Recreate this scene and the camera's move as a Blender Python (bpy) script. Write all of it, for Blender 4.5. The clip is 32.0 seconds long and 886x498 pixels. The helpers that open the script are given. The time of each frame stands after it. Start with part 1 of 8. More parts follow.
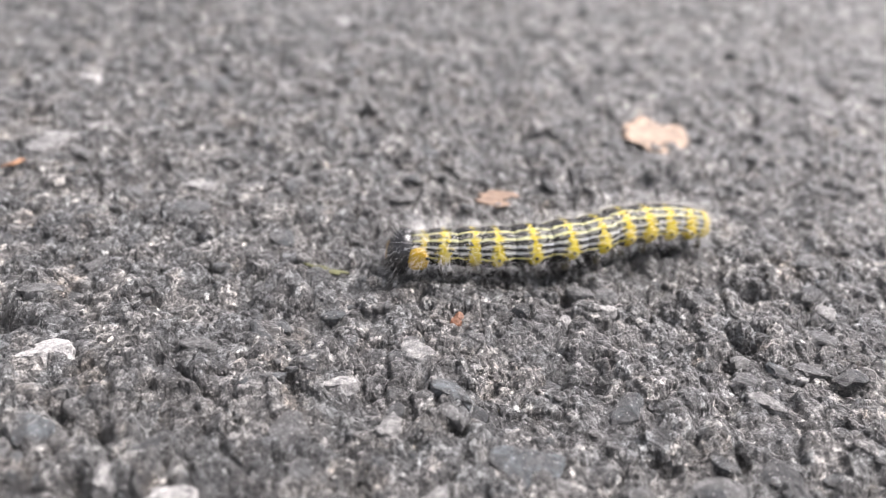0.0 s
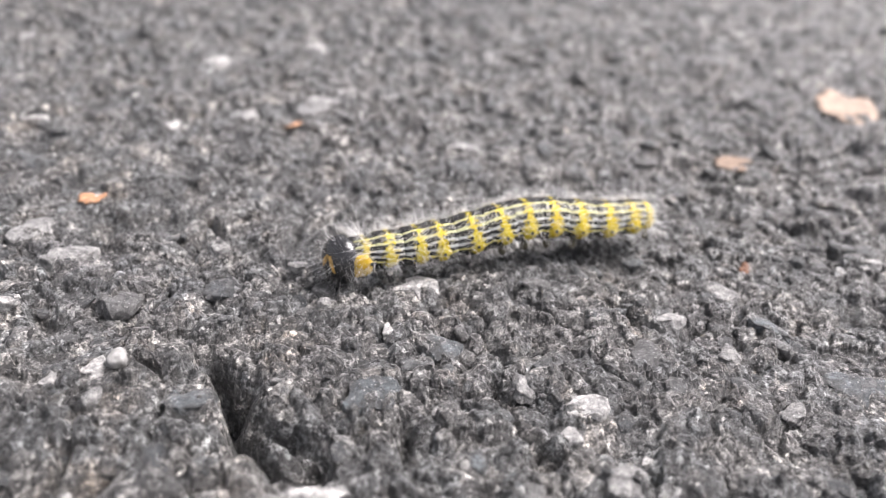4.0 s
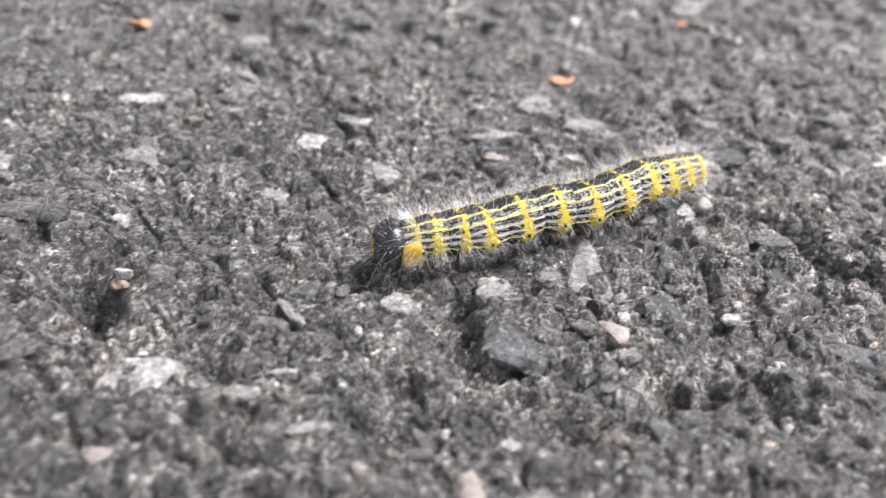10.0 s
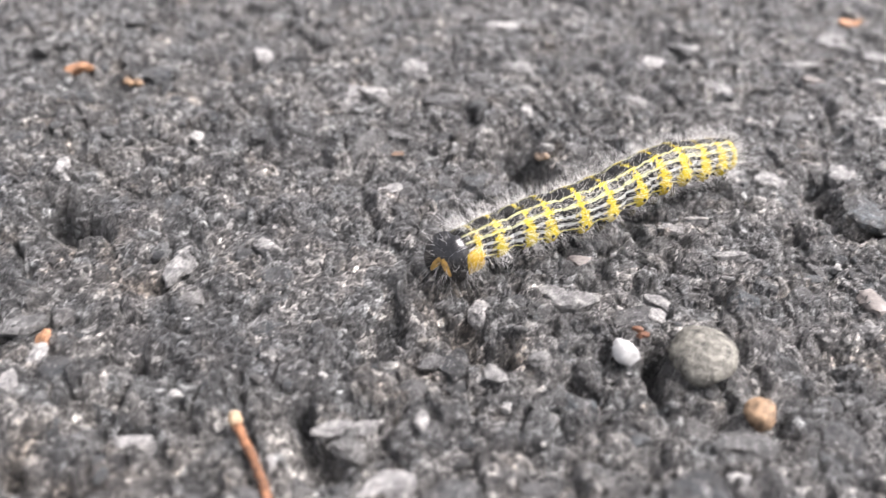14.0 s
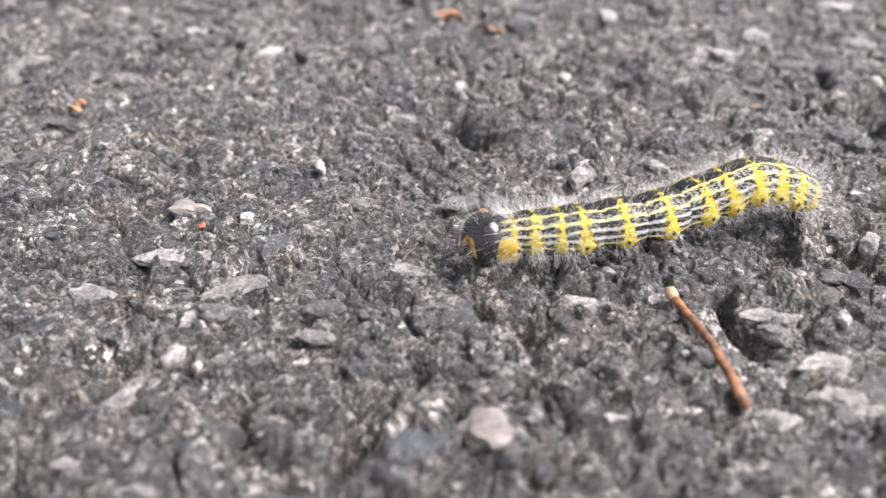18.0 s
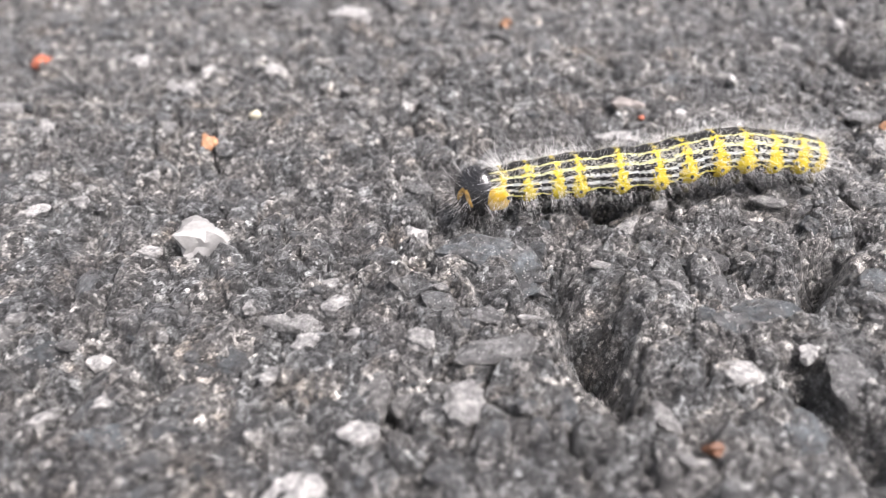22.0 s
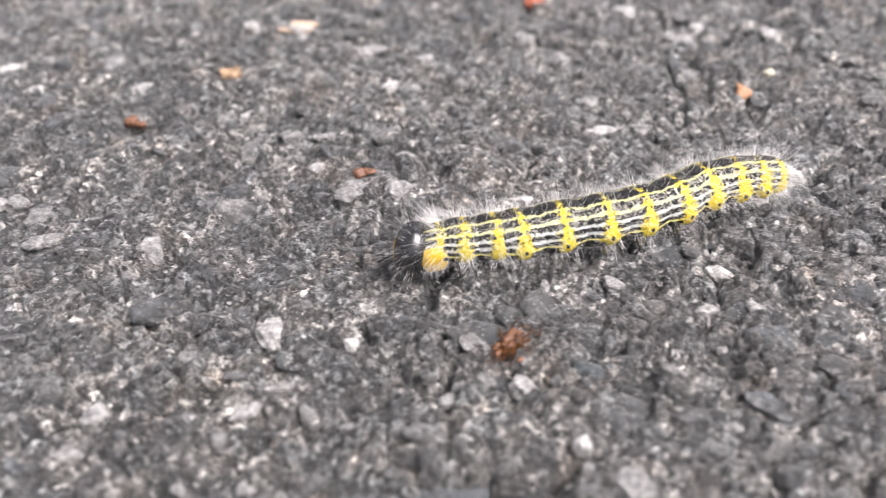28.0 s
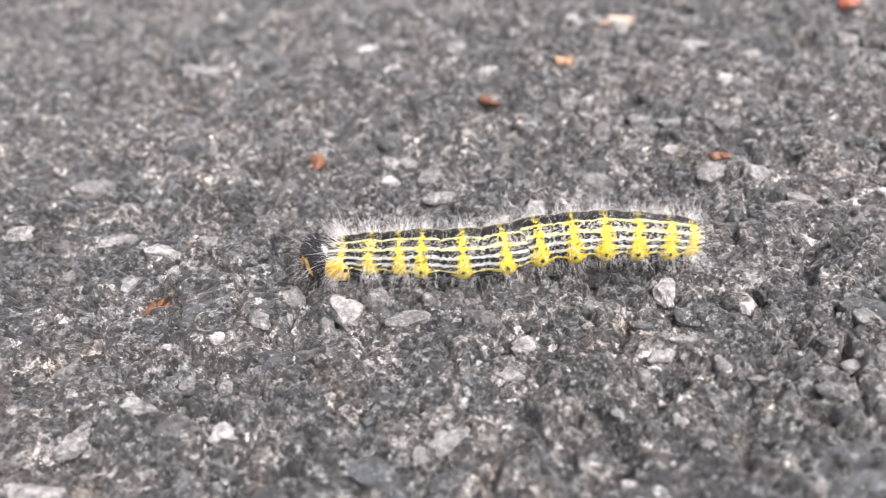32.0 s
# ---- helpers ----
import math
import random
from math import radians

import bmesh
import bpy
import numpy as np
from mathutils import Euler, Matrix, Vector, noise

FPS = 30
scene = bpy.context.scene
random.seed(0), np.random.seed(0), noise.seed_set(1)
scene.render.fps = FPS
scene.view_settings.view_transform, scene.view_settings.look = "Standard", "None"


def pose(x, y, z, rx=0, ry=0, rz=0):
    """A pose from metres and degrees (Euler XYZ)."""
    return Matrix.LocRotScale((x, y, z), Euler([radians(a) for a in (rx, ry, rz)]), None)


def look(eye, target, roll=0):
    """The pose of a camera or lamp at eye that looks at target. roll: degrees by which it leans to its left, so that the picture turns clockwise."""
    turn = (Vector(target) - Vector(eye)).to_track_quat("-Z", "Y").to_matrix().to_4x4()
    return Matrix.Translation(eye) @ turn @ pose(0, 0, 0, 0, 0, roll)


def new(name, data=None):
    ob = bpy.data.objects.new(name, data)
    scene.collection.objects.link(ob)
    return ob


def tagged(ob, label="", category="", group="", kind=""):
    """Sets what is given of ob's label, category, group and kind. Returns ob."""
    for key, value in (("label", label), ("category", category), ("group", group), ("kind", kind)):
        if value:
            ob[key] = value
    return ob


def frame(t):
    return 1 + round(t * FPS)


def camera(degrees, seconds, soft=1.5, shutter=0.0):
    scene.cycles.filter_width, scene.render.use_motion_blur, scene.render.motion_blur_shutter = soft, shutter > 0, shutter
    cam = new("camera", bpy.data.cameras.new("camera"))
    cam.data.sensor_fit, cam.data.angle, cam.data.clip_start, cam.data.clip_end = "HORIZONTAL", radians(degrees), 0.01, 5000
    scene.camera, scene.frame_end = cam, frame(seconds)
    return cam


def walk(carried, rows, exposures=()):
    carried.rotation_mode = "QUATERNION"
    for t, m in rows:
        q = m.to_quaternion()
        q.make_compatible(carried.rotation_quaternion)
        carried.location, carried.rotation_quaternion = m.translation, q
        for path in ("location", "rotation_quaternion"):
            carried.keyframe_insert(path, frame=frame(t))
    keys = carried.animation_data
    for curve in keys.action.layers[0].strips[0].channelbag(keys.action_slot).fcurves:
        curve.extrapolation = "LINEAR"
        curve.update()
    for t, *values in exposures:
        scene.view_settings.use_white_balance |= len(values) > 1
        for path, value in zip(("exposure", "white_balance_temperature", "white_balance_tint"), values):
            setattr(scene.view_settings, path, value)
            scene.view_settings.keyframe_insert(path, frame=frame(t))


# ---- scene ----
# A hairy striped caterpillar creeping over worn asphalt, filmed from a hand's width away.
cam = camera(57.3, 32.0, soft=0.9, shutter=0.4)
cam.data.dof.use_dof, cam.data.dof.focus_distance, cam.data.dof.aperture_fstop = True, 0.095, 17.0
METRES, EYE, TILT, LEAN, TURN = 0.375, 0.05695, -29.46, -3.75, 0.0
ROWS = [
    (0.0, 0.0, 0.0, 0.0, 0.0, 0.0, -0.0),
    (0.5, -0.0039, -0.0005, -0.0014, -0.17, 0.03, -0.02),
    (1.0, -0.0205, -0.0043, -0.001, 0.01, 0.05, -0.12),
    (1.5, -0.0473, -0.0115, 0.002, 0.57, 0.02, -0.34),
    (2.0, -0.061, -0.0211, -0.0008, 1.39, -0.05, -0.69),
    (2.5, -0.0638, -0.0364, -0.0127, 2.16, -0.28, -1.06),
    (3.0, -0.089, -0.0455, -0.016, 2.81, -0.65, -1.3),
    (3.5, -0.0928, -0.0409, -0.0068, 2.72, -1.26, -1.24),
    (5.5, -0.1489, -0.0399, -0.0059, -0.48, -4.77, -0.39),
    (6.0, -0.1655, -0.0464, -0.0081, -0.29, -4.95, -0.63),
    (6.5, -0.1679, -0.0525, 0.0001, 0.18, -4.97, -0.86),
    (7.0, -0.1756, -0.0569, -0.0033, 0.65, -5.04, -1.06),
    (7.5, -0.1992, -0.0627, -0.0125, 1.43, -5.26, -1.39),
    (8.0, -0.2159, -0.0699, -0.012, 2.31, -5.54, -1.82),
    (8.5, -0.2241, -0.0806, -0.0203, 3.19, -6.07, -2.37),
    (9.0, -0.2431, -0.0868, -0.0215, 4.08, -6.46, -2.78),
    (9.5, -0.2467, -0.0879, -0.0235, 4.95, -6.87, -3.04),
    (10.0, -0.2628, -0.1004, -0.0322, 5.84, -7.38, -3.14),
    (10.5, -0.2741, -0.1047, -0.0367, 6.85, -7.89, -3.15),
    (11.0, -0.2866, -0.1106, -0.0416, 7.77, -8.54, -3.16),
    (11.5, -0.2942, -0.1147, -0.0352, 8.48, -9.07, -3.14),
    (12.0, -0.2998, -0.1183, -0.0349, 8.89, -9.52, -3.08),
    (12.5, -0.3144, -0.1326, -0.0334, 9.34, -9.62, -3.19),
    (13.0, -0.3175, -0.1442, -0.0393, 10.2, -9.61, -3.59),
    (13.5, -0.3268, -0.1651, -0.046, 11.72, -9.39, -4.32),
    (14.0, -0.3445, -0.1886, -0.0679, 13.69, -9.2, -5.3),
    (14.5, -0.3464, -0.1918, -0.073, 15.72, -9.04, -6.16),
    (16.5, -0.3738, -0.2208, -0.0924, 21.26, -9.12, -8.73),
    (17.0, -0.3767, -0.2255, -0.1007, 22.81, -9.1, -9.41),
    (17.5, -0.3964, -0.2424, -0.1057, 24.21, -9.32, -9.97),
    (18.0, -0.4042, -0.2444, -0.1093, 25.15, -9.38, -10.4),
    (18.5, -0.4052, -0.2455, -0.1094, 25.96, -9.45, -10.8),
    (19.0, -0.4038, -0.2523, -0.1198, 26.94, -9.66, -11.25),
    (19.5, -0.4013, -0.2633, -0.1195, 28.26, -10.04, -11.71),
    (20.0, -0.4041, -0.2735, -0.1176, 29.88, -10.66, -12.09),
    (20.5, -0.419, -0.292, -0.1122, 31.71, -11.42, -12.41),
    (21.0, -0.4434, -0.3101, -0.1309, 33.69, -12.19, -12.89),
    (21.5, -0.45, -0.331, -0.145, 35.88, -13.05, -13.39),
    (22.0, -0.443, -0.3456, -0.1521, 37.88, -13.61, -13.85),
    (22.5, -0.4386, -0.3539, -0.1515, 39.43, -13.95, -14.16),
    (23.0, -0.4445, -0.3547, -0.1485, 40.41, -14.24, -14.36),
    (23.5, -0.4609, -0.3598, -0.1518, 40.84, -14.55, -14.63),
    (24.0, -0.4695, -0.3613, -0.1551, 41.02, -14.72, -15.06),
    (24.5, -0.4725, -0.3695, -0.161, 41.36, -14.94, -15.62),
    (25.0, -0.4895, -0.3837, -0.1681, 42.09, -15.02, -16.32),
    (25.5, -0.5055, -0.4003, -0.1737, 43.05, -15.34, -17.03),
    (27.5, -0.5128, -0.4413, -0.2057, 48.78, -17.21, -19.83),
    (28.0, -0.5213, -0.4552, -0.2095, 50.49, -17.89, -20.39),
    (28.5, -0.5295, -0.464, -0.2162, 52.27, -18.61, -20.91),
    (29.0, -0.5348, -0.4809, -0.2263, 54.04, -19.35, -21.42),
    (29.5, -0.5387, -0.4976, -0.2349, 55.77, -20.33, -21.82),
    (30.0, -0.5419, -0.5132, -0.243, 57.51, -21.11, -22.0),
    (30.5, -0.5499, -0.5183, -0.2363, 58.98, -21.66, -21.9),
    (31.0, -0.5441, -0.524, -0.2424, 60.05, -21.9, -21.85),
    (31.5, -0.5396, -0.5274, -0.2408, 61.11, -21.97, -21.66),
    (32.0, -0.5355, -0.5289, -0.2381, 62.58, -22.07, -21.23),
]
walk(cam, [(t, pose(0, 0, EYE, TILT, LEAN, TURN) @ pose(METRES * x, METRES * y, METRES * z, 90 + pitch, roll, yaw)) for t, x, y, z, yaw, pitch, roll in ROWS],
     exposures=[(0.0, 1.58, 6480, 17), (9.0, 1.50, 6480, 17), (17.0, 1.54, 6480, 17), (32.0, 1.50, 6500, 18)])

# ---- light: a bright overcast sky ----
world = bpy.data.worlds.new("overcast_sky")
scene.world = world
world.use_nodes = True
wn, wl = world.node_tree.nodes, world.node_tree.links
sky = wn.new("ShaderNodeTexSky")
sky.sky_type, sky.sun_disc = "NISHITA", False
sky.sun_elevation, sky.sun_rotation = radians(56), radians(65)
sky.dust_density, sky.ozone_density = 4.0, 0.6
grey = wn.new("ShaderNodeHueSaturation")
grey.inputs["Saturation"].default_value = 0.22
wl.new(sky.outputs["Color"], grey.inputs["Color"])
wl.new(grey.outputs["Color"], wn["Background"].inputs["Color"])
wn["Background"].inputs["Strength"].default_value = 0.085
sun = new("sun", bpy.data.lights.new("sun", "SUN"))
sun.data.energy, sun.data.angle, sun.data.color = 2.8, radians(32), (1.0, 0.97, 0.935)
sun.matrix_world = look((0.60, 0.28, 1.0), (0, 0, 0))


# ---- materials ----
def material(name, rough=0.7, metal=0.0, spec=0.5):
    m = bpy.data.materials.new(name)
    m.use_nodes = True
    b = m.node_tree.nodes["Principled BSDF"]
    b.inputs["Roughness"].default_value, b.inputs["Metallic"].default_value = rough, metal
    b.inputs["Specular IOR Level"].default_value = spec
    return m, m.node_tree.nodes, m.node_tree.links, b


def put(nodes, links, kind, inputs=(), **settings):
    """A node with its settings; inputs are (socket, value or output)."""
    n = nodes.new(kind)
    for key, value in settings.items():
        setattr(n, key, value)
    for key, value in inputs:
        if hasattr(value, "is_output"):
            links.new(value, n.inputs[key])
        else:
            n.inputs[key].default_value = value
    return n


def ramp(nodes, links, fac, stops, mode="LINEAR"):
    n = nodes.new("ShaderNodeValToRGB")
    n.color_ramp.interpolation = mode
    el = n.color_ramp.elements
    while len(el) < len(stops):
        el.new(0.5)
    for e, (p, c) in zip(el, stops):
        e.position, e.color = p, (*c, 1)
    links.new(fac, n.inputs["Fac"])
    return n.outputs["Color"]


def grey3(v):
    return (v, v * 0.985, v * 0.96)


def asphalt_material():
    m, n, l, b = material("worn_asphalt", 0.5, 0, 0.6)
    co = put(n, l, "ShaderNodeTexCoord").outputs["Object"]
    warp = put(n, l, "ShaderNodeTexNoise", [("Vector", co), ("Scale", 700.0), ("Detail", 4.0), ("Roughness", 0.7)])
    bent = put(n, l, "ShaderNodeVectorMath", [(0, warp.outputs["Color"]), ("Scale", 0.0016)], operation="SCALE")
    wco = put(n, l, "ShaderNodeVectorMath", [(0, co), (1, bent.outputs[0])], operation="ADD").outputs[0]
    grain = put(n, l, "ShaderNodeTexVoronoi", [("Vector", wco), ("Scale", 1250.0), ("Randomness", 1.0)])
    coarse = put(n, l, "ShaderNodeTexVoronoi", [("Vector", wco), ("Scale", 300.0), ("Randomness", 1.0)])
    sand = put(n, l, "ShaderNodeTexVoronoi", [("Vector", wco), ("Scale", 3300.0), ("Randomness", 1.0)])
    grit = put(n, l, "ShaderNodeTexNoise", [("Vector", co), ("Scale", 1700.0), ("Detail", 6.0), ("Roughness", 0.8)])
    fine = put(n, l, "ShaderNodeTexNoise", [("Vector", co), ("Scale", 2600.0), ("Detail", 4.0), ("Roughness", 0.7)])
    patch = put(n, l, "ShaderNodeTexNoise", [("Vector", co), ("Scale", 75.0), ("Detail", 6.0), ("Roughness", 0.62)])
    rust = put(n, l, "ShaderNodeTexNoise", [("Vector", co), ("Scale", 120.0), ("Detail", 5.0), ("Roughness", 0.65)])
    # tarry grit, with broken grains of two sizes set in it
    tar = ramp(n, l, grit.outputs["Fac"], [(0.37, (0.08, 0.078, 0.075)), (0.46, (0.55, 0.545, 0.54)), (0.54, (1.3, 1.29, 1.27)), (0.64, (3.0, 2.98, 2.92))])
    tone = [(0.0, (0.014, 0.0135, 0.013)), (0.40, (0.052, 0.051, 0.050)), (0.64, (0.13, 0.129, 0.127)), (0.82, (0.30, 0.297, 0.292)), (1.0, (0.62, 0.615, 0.60))]
    grains = ramp(n, l, grain.outputs["Color"], tone)
    mix = put(n, l, "ShaderNodeMix", [("Factor", 1.0), ("A", grains), ("B", tar)], data_type="RGBA", blend_type="MULTIPLY").outputs[2]
    some = ramp(n, l, sand.outputs["Color"], [(0.64, (0, 0, 0)), (0.82, (0.85, 0.85, 0.85))])
    inside = ramp(n, l, sand.outputs["Distance"], [(0.30, (1, 1, 1)), (0.46, (0, 0, 0))])
    mask = put(n, l, "ShaderNodeMath", [(0, some), (1, inside)], operation="MULTIPLY")
    mix = put(n, l, "ShaderNodeMix", [("Factor", mask.outputs[0]), ("A", mix), ("B", (0.50, 0.495, 0.48, 1))], data_type="RGBA").outputs[2]
    # larger stones under the film of tar, some of them bluish
    big = ramp(n, l, coarse.outputs["Color"], [(0.1, (0.45, 0.48, 0.50)), (0.35, (0.80, 0.86, 0.89)), (0.6, (0.95, 0.94, 0.92)), (0.9, (1.75, 1.72, 1.66))])
    mix = put(n, l, "ShaderNodeMix", [("Factor", 0.8), ("A", mix), ("B", big)], data_type="RGBA", blend_type="MULTIPLY").outputs[2]
    wear = ramp(n, l, patch.outputs["Fac"], [(0.32, (0.58, 0.58, 0.60)), (0.5, (0.88, 0.88, 0.88)), (0.68, (1.25, 1.23, 1.21))])
    mix = put(n, l, "ShaderNodeMix", [("Factor", 1.0), ("A", mix), ("B", wear)], data_type="RGBA", blend_type="MULTIPLY").outputs[2]
    brown = ramp(n, l, rust.outputs["Fac"], [(0.54, (1, 1, 1)), (0.70, (1.10, 0.98, 0.86))])
    out = put(n, l, "ShaderNodeMix", [("Factor", 1.0), ("A", mix), ("B", brown)], data_type="RGBA", blend_type="MULTIPLY")
    l.new(out.outputs[2], b.inputs["Base Color"])
    # broken facets: each grain is tipped its own way
    geo = put(n, l, "ShaderNodeNewGeometry")
    nn = geo.outputs["Normal"]
    for tex, much in ((coarse, 0.3), (grain, 0.6), (sand, 0.5)):
        tip = put(n, l, "ShaderNodeVectorMath", [(0, tex.outputs["Color"]), (1, (-0.5, -0.5, -0.5))], operation="ADD")
        tip = put(n, l, "ShaderNodeVectorMath", [(0, tip.outputs[0]), ("Scale", much)], operation="SCALE")
        nn = put(n, l, "ShaderNodeVectorMath", [(0, nn), (1, tip.outputs[0])], operation="ADD").outputs[0]
    nn = put(n, l, "ShaderNodeVectorMath", [(0, nn)], operation="NORMALIZE")
    high = put(n, l, "ShaderNodeMath", [(0, grit.outputs["Fac"]), (1, fine.outputs["Fac"])], operation="ADD")
    high = put(n, l, "ShaderNodeMath", [(0, high.outputs[0]), (1, grain.outputs["Distance"])], operation="SUBTRACT")
    bump = put(n, l, "ShaderNodeBump", [("Height", high.outputs[0]), ("Strength", 1.0), ("Distance", 0.0006), ("Normal", nn.outputs[0])])
    l.new(bump.outputs["Normal"], b.inputs["Normal"])
    l.new(bump.outputs["Normal"], b.inputs["Coat Normal"])
    gloss = ramp(n, l, grain.outputs["Color"], [(0.0, (0.62, 0.62, 0.62)), (0.5, (0.48, 0.48, 0.48)), (1.0, (0.34, 0.34, 0.34))])
    l.new(gloss, b.inputs["Roughness"])
    b.inputs["Coat Weight"].default_value, b.inputs["Coat Roughness"].default_value, b.inputs["Coat IOR"].default_value = 1.0, 0.38, 1.5
    return m


def stone_material(name, source, stops, rough=0.72, stain=0.8):
    """Broken aggregate: a tone for each stone, mottled, with fine relief. source: Object Info or Geometry."""
    m, n, l, b = material(name, rough, 0, 0.6)
    geom = put(n, l, "ShaderNodeNewGeometry").outputs["Position"]
    co = geom
    if source == "object":
        rnd = put(n, l, "ShaderNodeObjectInfo").outputs["Random"]
    else:
        rnd = put(n, l, "ShaderNodeNewGeometry").outputs["Random Per Island"]
    tone = ramp(n, l, rnd, stops)
    mott = put(n, l, "ShaderNodeTexNoise", [("Vector", co), ("Scale", 1100.0), ("Detail", 7.0), ("Roughness", 0.78)])
    film = put(n, l, "ShaderNodeTexNoise", [("Vector", co), ("Scale", 420.0), ("Detail", 4.0), ("Roughness", 0.65)])
    shade = ramp(n, l, mott.outputs["Fac"], [(0.35, (0.22, 0.22, 0.23)), (0.5, (0.85, 0.85, 0.85)), (0.66, (1.85, 1.83, 1.80))])
    mul = put(n, l, "ShaderNodeMix", [("Factor", 1.0), ("A", tone), ("B", shade)], data_type="RGBA", blend_type="MULTIPLY")
    tar = ramp(n, l, film.outputs["Fac"], [(0.42, (0, 0, 0)), (0.54, (1, 1, 1))])
    part_tar = put(n, l, "ShaderNodeMath", [(0, tar), (1, stain)], operation="MULTIPLY")
    grit = put(n, l, "ShaderNodeTexVoronoi", [("Vector", co), ("Scale", 1600.0), ("Randomness", 1.0)])
    dirt = ramp(n, l, grit.outputs["Color"], [(0.0, (0.015, 0.0147, 0.014)), (0.5, (0.055, 0.054, 0.053)), (0.8, (0.16, 0.158, 0.155)), (1.0, (0.42, 0.415, 0.405))])
    mix = put(n, l, "ShaderNodeMix", [("Factor", part_tar.outputs[0]), ("A", mul.outputs[2]), ("B", dirt)], data_type="RGBA")
    # bright glints, painted into the colour as tiny pale specks
    glint = put(n, l, "ShaderNodeTexVoronoi", [("Vector", geom), ("Scale", 3400.0), ("Randomness", 1.0)])
    some = ramp(n, l, glint.outputs["Color"], [(0.70, (0, 0, 0)), (0.84, (1, 1, 1))])
    inside = ramp(n, l, glint.outputs["Distance"], [(0.30, (0.6, 0.6, 0.6)), (0.45, (0, 0, 0))])
    mask = put(n, l, "ShaderNodeMath", [(0, some), (1, inside)], operation="MULTIPLY")
    mix = put(n, l, "ShaderNodeMix", [("Factor", mask.outputs[0]), ("A", mix.outputs[2]), ("B", (0.66, 0.65, 0.62, 1))], data_type="RGBA")
    l.new(mix.outputs[2], b.inputs["Base Color"])
    b.inputs["Coat Weight"].default_value, b.inputs["Coat Roughness"].default_value = 0.3, 0.35
    bump = put(n, l, "ShaderNodeBump", [("Height", mott.outputs["Fac"]), ("Strength", 1.0), ("Distance", 0.0009)])
    l.new(bump.outputs["Normal"], b.inputs["Normal"])
    l.new(bump.outputs["Normal"], b.inputs["Coat Normal"])
    return m


def plain_material(name, colour, rough=0.6, spread=0.35, scale=900.0, spec=0.5, bump_mm=0.12):
    m, n, l, b = material(name, rough, 0, spec)
    co = put(n, l, "ShaderNodeTexCoord").outputs["Object"]
    tex = put(n, l, "ShaderNodeTexNoise", [("Vector", co), ("Scale", scale), ("Detail", 5.0), ("Roughness", 0.65)])
    lo, hi = [tuple(min(1, c * k) for c in colour) for k in (1 - spread, 1 + spread)]
    l.new(ramp(n, l, tex.outputs["Fac"], [(0.33, lo), (0.5, colour), (0.67, hi)]), b.inputs["Base Color"])
    bump = put(n, l, "ShaderNodeBump", [("Height", tex.outputs["Fac"]), ("Strength", 0.6), ("Distance", bump_mm / 1000)])
    l.new(bump.outputs["Normal"], b.inputs["Normal"])
    return m


BLACK, YELLOW, ORANGE, WHITE = (0.006, 0.006, 0.007), (0.46, 0.388, 0.036), (0.46, 0.29, 0.02), (0.38, 0.40, 0.39)


ROLL = 8.0      # degrees by which the body leans over, away from its left side


